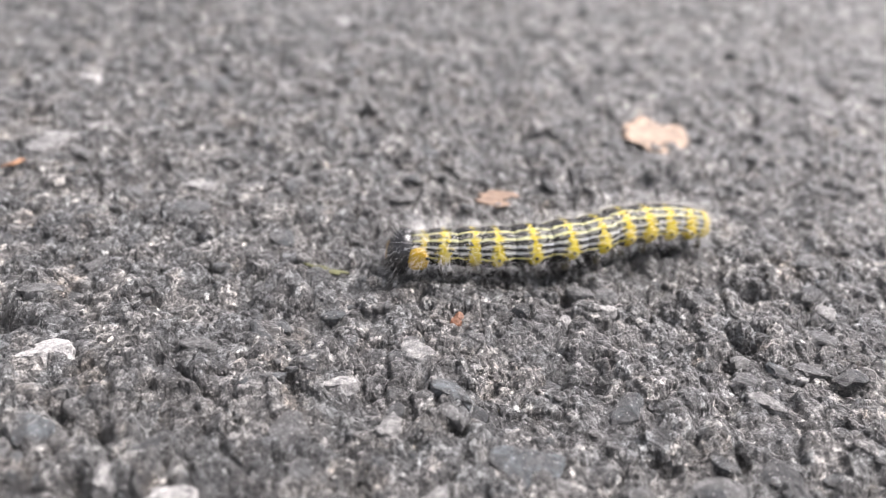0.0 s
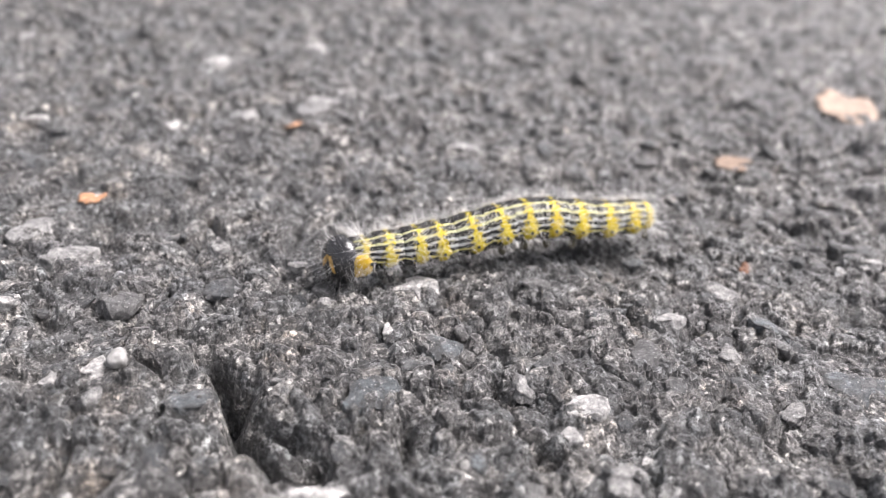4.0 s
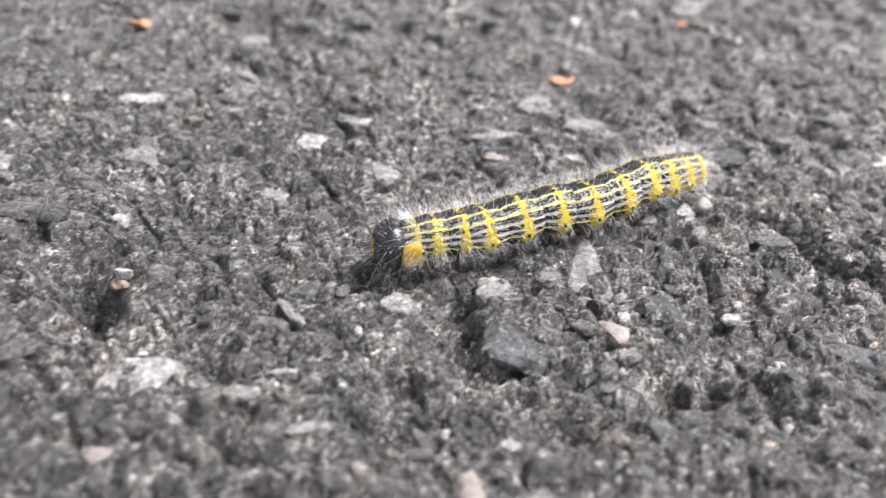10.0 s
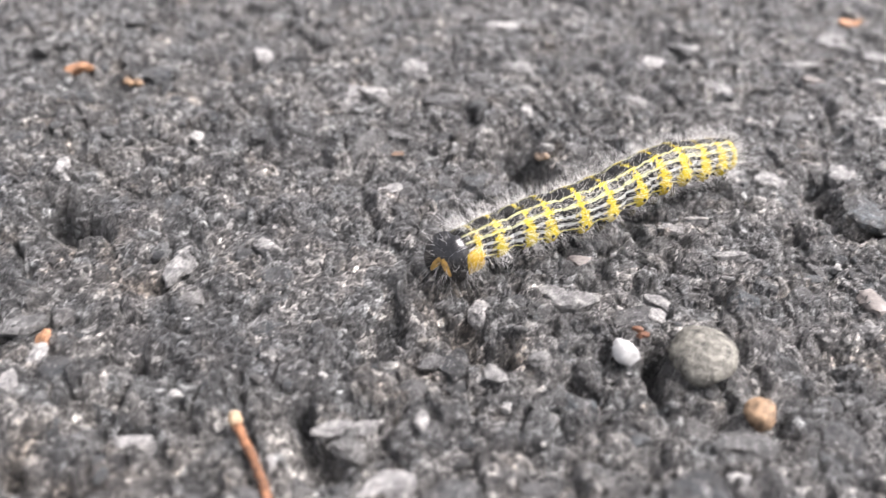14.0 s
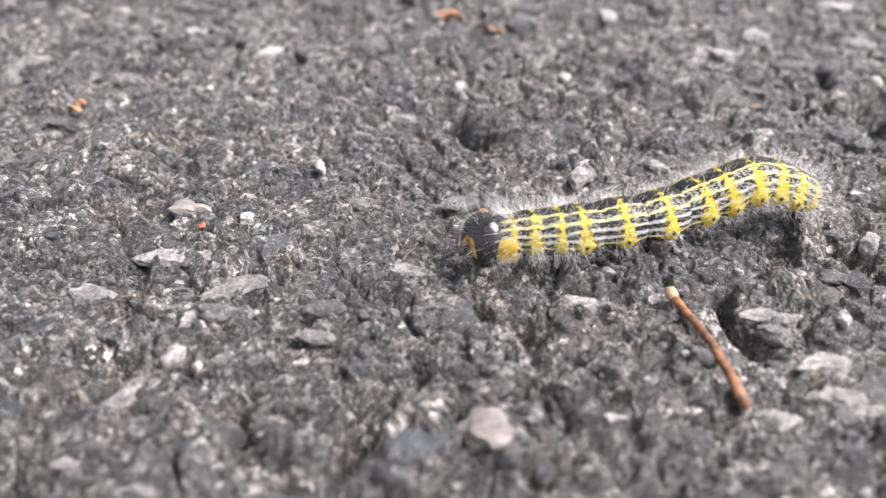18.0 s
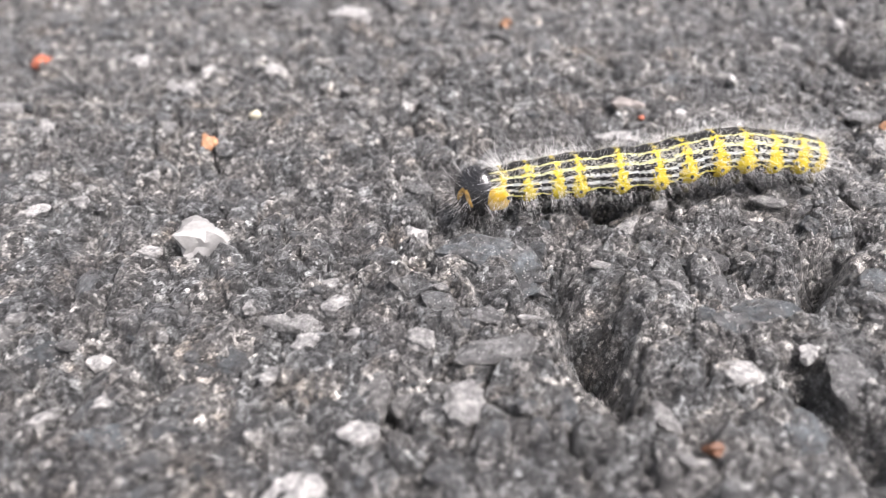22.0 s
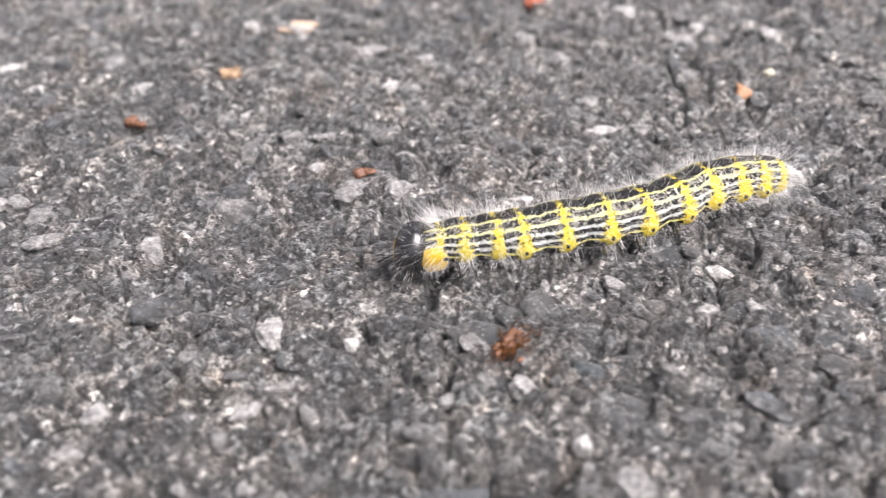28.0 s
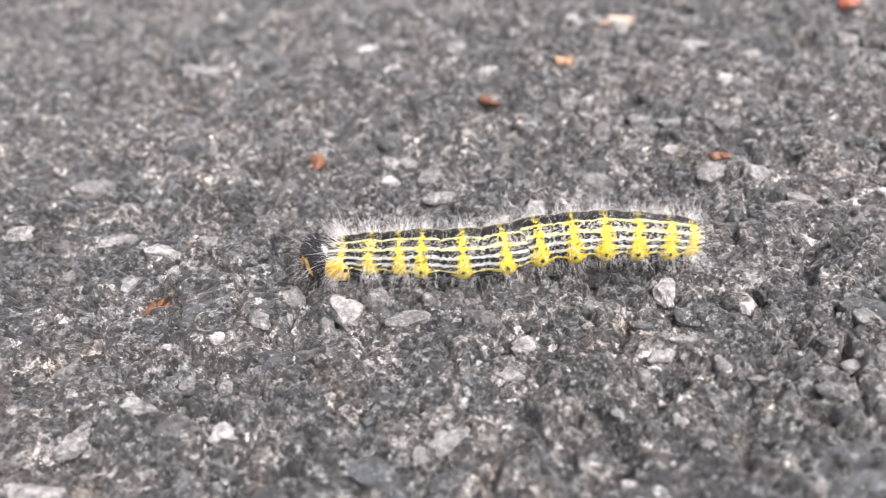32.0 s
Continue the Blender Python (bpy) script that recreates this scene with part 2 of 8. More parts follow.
def skin_material(name, band=1.0, orange=0.3, specks=1.0):
    """Skin of one segment: rows of black dashes between pale lines, crossed by a yellow ring. x runs to the head."""
    m, n, l, b = material(name, 0.55, 0, 0.2)
    b.inputs["Subsurface Weight"].default_value = 0.12
    b.inputs["Subsurface Radius"].default_value = (0.0008, 0.0005, 0.0002)
    raw = put(n, l, "ShaderNodeTexCoord").outputs["Object"]
    co = put(n, l, "ShaderNodeVectorRotate", [("Vector", raw), ("Angle", radians(-ROLL))], rotation_type="X_AXIS").outputs[0]
    info = put(n, l, "ShaderNodeObjectInfo").outputs["Random"]
    seed = put(n, l, "ShaderNodeMath", [(0, info), (1, 0.31)], operation="MULTIPLY")
    moved = put(n, l, "ShaderNodeVectorMath", [(0, co), (1, seed.outputs[0])], operation="ADD").outputs[0]
    sep = put(n, l, "ShaderNodeSeparateXYZ", [("Vector", co)])
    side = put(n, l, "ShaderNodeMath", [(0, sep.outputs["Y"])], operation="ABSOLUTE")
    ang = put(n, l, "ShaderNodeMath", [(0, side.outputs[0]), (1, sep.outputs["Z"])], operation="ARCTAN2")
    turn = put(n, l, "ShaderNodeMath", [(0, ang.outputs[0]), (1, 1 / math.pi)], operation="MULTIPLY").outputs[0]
    rag = put(n, l, "ShaderNodeTexNoise", [("Vector", moved), ("Scale", 1900.0), ("Detail", 4.0), ("Roughness", 0.75)])
    ragged = put(n, l, "ShaderNodeMath", [(0, rag.outputs["Fac"]), (1, -0.5)], operation="ADD").outputs[0]
    sway = put(n, l, "ShaderNodeTexNoise", [("Vector", moved), ("Scale", 420.0), ("Detail", 1.0)])
    swayed = put(n, l, "ShaderNodeMath", [(0, sway.outputs["Fac"]), (1, -0.5)], operation="ADD").outputs[0]
    bent = put(n, l, "ShaderNodeMath", [(0, swayed), (1, 0.05), (2, turn)], operation="MULTIPLY_ADD")
    wob = put(n, l, "ShaderNodeMath", [(0, ragged), (1, 0.10), (2, bent.outputs[0])], operation="MULTIPLY_ADD").outputs[0]
    one, none = (1, 1, 1), (0, 0, 0)
    rows = ramp(n, l, wob, [(0.0, one), (0.106, none), (0.142, one), (0.246, none), (0.286, one), (0.360, none), (0.396, one), (0.456, none),
                            (0.494, one), (0.548, none), (0.578, one)], "CONSTANT")
    # how far from the ring, which is broad and lobed on the flank and hardly crosses the back
    far = put(n, l, "ShaderNodeMath", [(0, sep.outputs["X"])], operation="ABSOLUTE").outputs[0]
    wide = ramp(n, l, turn, [(0.08, (0.06,) * 3), (0.12, (0.30,) * 3), (0.34, (0.42,) * 3), (0.44, (0.60,) * 3), (0.54, (0.95,) * 3), (0.62, (0.95,) * 3), (0.70, (0.3,) * 3)])
    wide = put(n, l, "ShaderNodeMath", [(0, wide), (1, band / 1000)], operation="MULTIPLY").outputs[0]
    edge = put(n, l, "ShaderNodeMath", [(0, ragged), (1, 0.0042), (2, far)], operation="MULTIPLY_ADD").outputs[0]
    ring = put(n, l, "ShaderNodeMath", [(0, edge), (1, wide)], operation="LESS_THAN").outputs[0]
    past = put(n, l, "ShaderNodeMath", [(0, edge), (1, wide)], operation="SUBTRACT").outputs[0]
    # pale lines: yellow by the ring and on the back, white between the rings low down
    fade = put(n, l, "ShaderNodeMapRange", [("Value", past), ("From Min", 0.0), ("From Max", 0.0006), ("To Min", 0.0), ("To Max", 1.0)]).outputs[0]
    between = ramp(n, l, turn, [(0.12, (0.38, 0.38, 0.20)), (0.22, (0.38, 0.385, 0.19)), (0.30, (0.38, 0.39, 0.26)), (0.36, WHITE), (0.50, WHITE), (0.56, (0.66, 0.62, 0.2))])
    rich = tuple(y * (1 - orange) + o * orange for y, o in zip(YELLOW, ORANGE))
    hue = put(n, l, "ShaderNodeMix", [("Factor", sway.outputs["Fac"]), ("A", (*YELLOW, 1)), ("B", (*rich, 1))], data_type="RGBA").outputs[2]
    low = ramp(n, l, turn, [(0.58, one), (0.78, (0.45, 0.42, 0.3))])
    pale = put(n, l, "ShaderNodeMix", [("Factor", fade), ("A", hue), ("B", between)], data_type="RGBA").outputs[2]
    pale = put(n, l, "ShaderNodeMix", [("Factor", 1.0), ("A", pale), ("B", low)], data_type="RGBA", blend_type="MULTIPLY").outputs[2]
    speck = put(n, l, "ShaderNodeTexVoronoi", [("Vector", moved), ("Scale", 4200.0), ("Randomness", 1.0)])
    spots = ramp(n, l, speck.outputs["Color"], [(0.57, none), (0.64, one)])
    zone = ramp(n, l, turn, [(0.0, (0.06,) * 3), (0.13, (0.5,) * 3), (0.27, (0.4,) * 3), (0.38, (0.25,) * 3), (0.5, (0.2,) * 3)], "CONSTANT")
    zoned = put(n, l, "ShaderNodeMath", [(0, spots), (1, zone)], operation="MULTIPLY").outputs[0]
    zoned = put(n, l, "ShaderNodeMath", [(0, zoned), (1, specks)], operation="MULTIPLY").outputs[0]
    dark = put(n, l, "ShaderNodeMix", [("Factor", zoned), ("A", (*BLACK, 1)), ("B", (0.60, 0.59, 0.50, 1))], data_type="RGBA").outputs[2]
    outside = put(n, l, "ShaderNodeMath", [(0, 1.0), (1, ring)], operation="SUBTRACT").outputs[0]
    dash = put(n, l, "ShaderNodeMath", [(0, rows), (1, outside)], operation="MULTIPLY").outputs[0]
    colour = put(n, l, "ShaderNodeMix", [("Factor", dash), ("A", pale), ("B", dark)], data_type="RGBA").outputs[2]
    pock = ramp(n, l, speck.outputs["Color"], [(0.87, one), (0.90, (0.03, 0.03, 0.02))])
    pocked = put(n, l, "ShaderNodeMix", [("Factor", 0.8), ("A", (1, 1, 1, 1)), ("B", pock)], data_type="RGBA")
    colour = put(n, l, "ShaderNodeMix", [("Factor", 1.0), ("A", colour), ("B", pocked.outputs[2])], data_type="RGBA", blend_type="MULTIPLY").outputs[2]
    dust = put(n, l, "ShaderNodeTexNoise", [("Vector", moved), ("Scale", 5200.0), ("Detail", 2.0)])
    tint = ramp(n, l, dust.outputs["Fac"], [(0.33, (0.66, 0.65, 0.62)), (0.52, (1.0, 1.0, 1.0)), (0.7, (1.15, 1.15, 1.13))])
    out = put(n, l, "ShaderNodeMix", [("Factor", 1.0), ("A", colour), ("B", tint)], data_type="RGBA", blend_type="MULTIPLY")
    l.new(out.outputs[2], b.inputs["Base Color"])
    bump = put(n, l, "ShaderNodeBump", [("Height", rag.outputs["Fac"]), ("Strength", 0.5), ("Distance", 0.00015)])
    l.new(bump.outputs["Normal"], b.inputs["Normal"])
    return m


ASPHALT = asphalt_material()
GRAVEL = stone_material("aggregate_mix", "island", [(0.0, (0.045, 0.049, 0.052)), (0.4, (0.085, 0.094, 0.099)), (0.7, (0.13, 0.134, 0.135)), (0.90, (0.20, 0.197, 0.19)), (1.0, (0.33, 0.32, 0.31))], 0.4, 0.75)
GRAINS = stone_material("pale_grains", "island", [(0.0, (0.05, 0.052, 0.055)), (0.3, (0.12, 0.122, 0.122)), (0.6, (0.20, 0.198, 0.195)), (0.88, (0.34, 0.335, 0.325)), (1.0, (0.60, 0.59, 0.57))], 0.42, 0.5)
CHIPS = stone_material("white_chips", "island", [(0.0, (0.22, 0.218, 0.212)), (0.6, (0.34, 0.337, 0.33)), (1.0, (0.56, 0.555, 0.54))], 0.5, 0.3)
PALE_STONE = stone_material("pale_stone", "object", [(0.0, (0.27, 0.267, 0.26)), (0.6, (0.38, 0.375, 0.366)), (1.0, (0.50, 0.492, 0.48))], 0.55, 0.3)
WHITE_STONE = stone_material("white_stone", "object", [(0.0, (0.50, 0.492, 0.478)), (1.0, (0.66, 0.65, 0.63))], 0.55, 0.14)
GREY_STONE = stone_material("grey_stone", "object", [(0.0, (0.10, 0.102, 0.104)), (1.0, (0.21, 0.21, 0.207))], 0.5, 0.65)
BLUE_STONE = stone_material("blue_grey_stone", "object", [(0.0, (0.085, 0.10, 0.108)), (1.0, (0.16, 0.178, 0.188))], 0.5, 0.8)
PINK_STONE = plain_material("pinkish_stone", (0.20, 0.180, 0.167), 0.7, 0.7, 700, 0.5, 0.4)
PEBBLE_WHITE = plain_material("clean_white_stone", (0.24, 0.236, 0.228), 0.6, 0.45, 700, 0.5, 0.35)
CLEAN_WHITE = plain_material("bright_white_stone", (0.50, 0.50, 0.49), 0.5, 0.3, 700, 0.5, 0.3)
OCHRE = plain_material("ochre_stone", (0.25, 0.165, 0.10), 0.7, 0.8, 800, 0.5, 0.5)
TWIG = plain_material("reddish_twig_bark", (0.19, 0.088, 0.045), 0.5, 0.8, 900, 0.5, 0.3)
TWIG_END = plain_material("pale_broken_wood", (0.38, 0.28, 0.18), 0.7, 0.3, 1500)
LEAF = plain_material("dry_leaf", (0.23, 0.165, 0.12), 0.65, 0.5, 400)
GREEN_GREY = plain_material("greenish_grey_stone", (0.16, 0.154, 0.132), 0.65, 0.8, 900, 0.5, 1.2)
GREEN_SLIVER = plain_material("yellow_green_sliver", (0.09, 0.092, 0.04), 0.6, 0.3, 900)
LEAF_BROWN = plain_material("brown_leaf", (0.17, 0.115, 0.08), 0.65, 0.3, 600)
LEAF_PALE = plain_material("pale_leaf", (0.42, 0.32, 0.24), 0.65, 0.3, 600)
CREAM = plain_material("cream_stone", (0.50, 0.47, 0.36), 0.6, 0.15)
LEAF_DARK = plain_material("brown_leaf_crumb", (0.12, 0.052, 0.026), 0.6, 0.5, 1500)
ORANGE_CRUMB = plain_material("orange_crumb", (0.33, 0.175, 0.095), 0.6, 0.5, 900)
RED_CRUMB = plain_material("red_crumb", (0.36, 0.11, 0.06), 0.6, 0.5, 900)
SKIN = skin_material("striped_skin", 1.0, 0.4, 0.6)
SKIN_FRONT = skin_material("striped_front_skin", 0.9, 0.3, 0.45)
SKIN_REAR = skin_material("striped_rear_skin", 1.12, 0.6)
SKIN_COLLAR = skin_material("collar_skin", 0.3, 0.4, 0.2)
WART = plain_material("orange_yellow_wart", (0.48, 0.31, 0.02), 0.5, 0.25, 1300, 0.3, 0.1)
HEAD_BLACK = plain_material("glossy_black_head", (0.007, 0.007, 0.008), 0.27, 0.5, 1800, 1.0, 0.10)
HEAD_ORANGE = plain_material("orange_face_mark", (0.46, 0.28, 0.075), 0.45, 0.6, 2500, 0.5, 0.03)
SPOT = plain_material("black_breathing_hole", (0.010, 0.009, 0.009), 0.4, 0.3, 3000, 0.5, 0.02)
LEG = plain_material("dark_leg_skin", (0.035, 0.032, 0.028), 0.45, 0.4, 2500, 0.5, 0.03)
PROLEG = plain_material("dusky_yellow_leg_skin", (0.10, 0.09, 0.06), 0.5, 0.5, 2200, 0.5, 0.03)


def hair_material(name, colour):
    m, n, l, b = material(name, 0.45, 0, 0.4)
    b.inputs["Base Color"].default_value = (*colour, 1)
    clear = n.new("ShaderNodeBsdfTranslucent")
    clear.inputs["Color"].default_value = (*colour, 1)
    mix = put(n, l, "ShaderNodeMixShader", [(0, 0.5), (1, b.outputs[0]), (2, clear.outputs[0])])
    l.new(mix.outputs[0], n["Material Output"].inputs["Surface"])
    return m


HAIR_WHITE = hair_material("white_hair", (0.97, 0.965, 0.955))
RUST_FIBRE = hair_material("rust_fibre", (0.17, 0.068, 0.018))
HAIR_DARK = hair_material("dark_bristle", (0.12, 0.115, 0.11))


# ---- building helpers ----
def part(name, bm, mat, parent=None, label="", smooth=True):
    me = bpy.data.meshes.new(name)
    bm.to_mesh(me)
    bm.free()
    return part_mesh(name, me, mat, parent, label, smooth)


def part_mesh(name, me, mat, parent=None, label="", smooth=True):
    me.materials.append(mat)
    me.polygons.foreach_set("use_smooth", [smooth] * len(me.polygons))
    ob = new(name, me)
    ob.parent = parent
    return tagged(ob, label)


def arrays_mesh(name, verts, faces):
    me = bpy.data.meshes.new(name)
    me.from_pydata(np.asarray(verts).tolist(), [], np.asarray(faces).tolist())
    me.update()
    return me


def sphere_template(level):
    bm = bmesh.new()
    bmesh.ops.create_icosphere(bm, subdivisions=level, radius=1.0)
    v = np.array([p.co[:] for p in bm.verts])
    f = np.array([[p.index for p in q.verts] for q in bm.faces])
    bm.free()
    return v, f


BALL = {k: sphere_template(k) for k in (1, 2, 3, 4)}
rng = np.random.default_rng(11)


def chips(count, level, rnd):
    """Angular broken stones of unit radius: count x verts x 3."""
    v, f = BALL[level]
    normals = rnd.normal(size=(count, 9, 3))
    normals /= np.linalg.norm(normals, axis=2, keepdims=True)
    depth = rnd.uniform(0.52, 0.95, size=(count, 9))
    along = np.einsum("vk,cnk->cvn", v, normals)
    reach = np.where(along > 0.15, depth[:, None, :] / np.maximum(along, 0.15), 9.0).min(axis=2)
    reach = np.minimum(reach, 1.15)
    return v[None] * reach[:, :, None], f


def noise2(x, y, scale, seed):
    """Smooth lattice noise, -1 to 1."""
    px, py = x / scale, y / scale
    ix, iy = np.floor(px).astype(np.int64), np.floor(py).astype(np.int64)
    fx, fy = px - ix, py - iy
    fx, fy = fx * fx * (3 - 2 * fx), fy * fy * (3 - 2 * fy)

    def lattice(a, b):
        h = (a * 374761393 + b * 668265263 + seed * 974634777) & 0xFFFFFFFF
        h = ((h ^ (h >> 13)) * 1274126177) & 0xFFFFFFFF
        return ((h ^ (h >> 16)) & 0xFFFF) / 32767.5 - 1
    top = lattice(ix, iy) * (1 - fx) + lattice(ix + 1, iy) * fx
    low = lattice(ix, iy + 1) * (1 - fx) + lattice(ix + 1, iy + 1) * fx
    return top * (1 - fy) + low * fy


def cobble(x, y, scale, seed, tall, tilt, empty):
    """Packed broken stones: plateaus tipped each its own way, with gaps between; some are missing."""
    px, py = x / scale + 0.25 * noise2(x, y, scale * 0.6, seed + 50), y / scale + 0.25 * noise2(x, y, scale * 0.6, seed + 60)
    ix, iy = np.floor(px).astype(np.int64), np.floor(py).astype(np.int64)
    best, second = np.full(np.shape(x), 9.0), np.full(np.shape(x), 9.0)
    keep = [np.zeros(np.shape(x)) for _ in range(3)]

    def rand(a, b, k):
        h = (a * 374761393 + b * 668265263 + (seed * 31 + k) * 974634777) & 0xFFFFFFFF
        h = ((h ^ (h >> 13)) * 1274126177) & 0xFFFFFFFF
        return ((h ^ (h >> 16)) & 0xFFFF) / 65535.0
    for i in (-1, 0, 1):
        for j in (-1, 0, 1):
            a, b = ix + i, iy + j
            dx, dy = px - a - 0.1 - 0.8 * rand(a, b, 1), py - b - 0.1 - 0.8 * rand(a, b, 2)
            d = np.hypot(dx, dy)
            near = d < best
            second = np.where(near, best, np.minimum(second, d))
            best = np.where(near, d, best)
            lean = (rand(a, b, 3) - 0.5) * dx + (rand(a, b, 4) - 0.5) * dy
            for k, value in enumerate((lean, rand(a, b, 5), rand(a, b, 6))):
                keep[k] = np.where(near, value, keep[k])
    edge = np.clip((second - best) / 0.28, 0, 1)
    body = edge * (2 - edge) * (0.45 + 0.55 * keep[1]) + 2 * tilt * keep[0] * edge
    return tall * np.where(keep[2] > empty, body, 0.12 * edge)


# ---- the ground: one sheet of asphalt, finest along the trail ----
U, V = Vector((-0.684, -0.73)).normalized(), Vector((0.73, -0.684)).normalized()
CRACKS = []      # (points in mm, width mm, depth mm)
PITS = []        # (x, y, radius, depth) in mm


def crack(width, depth, *points):
    CRACKS.append((np.array(points) / 1000, 1.3 * width / 1000, 0.9 * depth / 1000))


def pit(x, y, radius, depth):
    PITS.append((x / 1000, y / 1000, radius / 1000, depth / 1000))


crack(1.3, 8.0, (-62.4, 56.8), (-59.0, 51.7), (-57.6, 47.7), (-55.0, 43.7))
crack(1.0, 4.5, (-55.0, 43.7), (-52.5, 41.6), (-49.0, 41.1))
crack(1.2, 4.0, (-39.8, 48.0), (-38.6, 42.7))
crack(0.8, 3.0, (-30.7, 54.4), (-28.2, 49.9), (-25.4, 44.2))
crack(0.8, 3.5, (-86.1, 63.1), (-82.2, 60.7))
pit(-84.5, 82.9, 1.6, 3.0)
crack(0.8, 3.0, (-71.9, 87.1), (-69.0, 82.6))
crack(0.7, 2.5, (-70.2, 54.5), (-64.9, 53.1))
crack(1.9, 3.6, (-100.1, 23.2), (-95.4, 19.2), (-91.3, 15.7), (-89.1, 13.5))
crack(1.4, 4.5, (-127.8, 73.1), (-120.2, 70.4))
pit(-84.8, 82.9, 2.2, 4.0)
crack(1.3, 4.0, (-52.0, 83.0), (-47.2, 79.1))
pit(-142.6, 52.9, 1.4, 3.0)
pit(-143.8, 101.7, 4.5, 5.0)
crack(0.8, 3.0, (-56.5, 47.1), (-51.5, 45.9), (-47.5, 41.5))
crack(1.0, 3.5, (-67.0, 19.6), (-69.5, 24.1))
crack(0.8, 3.0, (-55.1, 24.3), (-55.2, 20.1))
crack(0.7, 3.0, (-81.9, 17.9), (-76.9, 21.5))
crack(0.7, 2.5, (-64.5, 33.0), (-56.7, 38.0))
pit(-149.7, -13.5, 2.2, 4.5)
crack(1.2, 4.5, (-147.7, 27.5), (-140.8, 25.2), (-139.0, 20.4))
pit(-126.3, -10.7, 1.2, 4.0)
crack(1.0, 6.0, (-121.4, -8.7), (-121.1, -12.1), (-120.5, -15.3))
pit(-84.7, 84.8, 3.2, 4.5)
crack(1.2, 4.0, (-101.5, 30.2), (-99.7, 25.1))
crack(0.9, 3.0, (-95.5, 22.2), (-86.8, 22.2))
crack(0.8, 3.0, (-116.7, 2.5), (-114.5, 1.7))
crack(0.8, 3.0, (-110.6, 12.0), (-103.5, 11.8))
crack(0.7, 3.0, (-129.5, -16.2), (-127.1, -17.5))
pit(-206.4, -63.0, 2.4, 3.5)
crack(1.0, 3.2, (-180.2, -55.4), (-180.2, -59.2), (-178.3, -66.5))
crack(0.9, 3.0, (-172.7, -40.1), (-167.7, -45.9))
crack(1.6, 5.0, (-143.7, 29.9), (-140.9, 19.5))
crack(1.5, 4.5, (-143.9, -10.8), (-137.8, -13.1))
crack(1.1, 4.0, (-196.4, -5.1), (-189.6, -8.0))
crack(0.9, 4.0, (-154.3, -27.4), (-149.9, -32.5))
crack(1.0, 4.0, (-152.6, -15.8), (-149.6, -17.9))
crack(0.7, 2.8, (-177.4, -40.5), (-175.1, -41.3))
pit(-206.6, 22.7, 3.5, 4.0)
crack(2.0, 7.0, (-203.5, -79.7), (-198.5, -82.9), (-194.6, -84.9))
crack(1.9, 7.5, (-194.6, -84.9), (-190.9, -88.5), (-187.3, -90.7))
crack(1.2, 4.5, (-178.1, -52.0), (-180.7, -59.3), (-178.9, -67.7))
crack(1.8, 6.0, (-174.8, -77.8), (-171.6, -79.8), (-167.1, -82.3))
crack(1.6, 4.5, (-197.7, -4.6), (-189.6, -8.4))
pit(-244.6, -103.3, 1.8, 4.5)
crack(0.9, 3.5, (-192.0, -63.3), (-187.4, -67.5))
crack(0.8, 3.0, (-184.7, -66.7), (-181.2, -69.4))
pit(-187.6, -77.0, 1.2, 2.5)
crack(1.2, 4.0, (-208.4, -63.7), (-204.4, -66.5))
crack(0.8, 3.0, (-206.4, -105.6), (-202.5, -106.8))
pit(-225.8, -118.5, 1.8, 2.5)
crack(1.4, 6.0, (-227.9, -160.0), (-225.9, -159.1), (-223.6, -157.7))
pit(-291.3, -175.4, 2.2, 4.0)
crack(0.7, 2.8, (-257.7, -187.9), (-258.5, -183.5))
pit(-330.4, -206.7, 4.0, 3.0)
crack(0.8, 3.0, (-266.5, -220.3), (-261.5, -217.1))
crack(0.8, 3.0, (-245.4, -182.9), (-239.5, -183.2))
crack(0.9, 3.0, (39.4, 84.2), (41.7, 80.8))
crack(0.9, 3.0, (17.1, 75.1), (21.4, 73.4))
crack(0.8, 3.0, (35.4, 64.8), (34.9, 62.2))
crack(0.8, 3.0, (-31.1, 61.5), (-29.3, 59.1))
pit(4.7, 63.8, 1.2, 3.0)
crack(0.8, 2.6, (-26.9, 160.4), (-22.9, 155.9))
crack(0.8, 2.6, (-15.0, 158.5), (-10.2, 153.3))


def hollow(x, y):
    """How deep the cracks are at a place, in metres."""
    h = np.zeros(np.shape(x))
    for pts, width, depth in CRACKS:
        low, top = pts.min(axis=0) - 4 * width, pts.max(axis=0) + 4 * width
        m = (x > low[0]) & (x < top[0]) & (y > low[1]) & (y < top[1])
        if not m.any():
            continue
        mx, my, near = x[m], y[m], 9.0
        for a, b in zip(pts[:-1], pts[1:]):
            d = b - a
            s = np.clip(((mx - a[0]) * d[0] + (my - a[1]) * d[1]) / (d @ d), 0, 1)
            near = np.minimum(near, np.hypot(mx - a[0] - s * d[0], my - a[1] - s * d[1]))
        w = np.maximum(width * (1 + 0.5 * noise2(mx, my, 0.005, 7)), 1e-4)
        h[m] += depth * np.exp(-(near / w) ** 2)
    return h


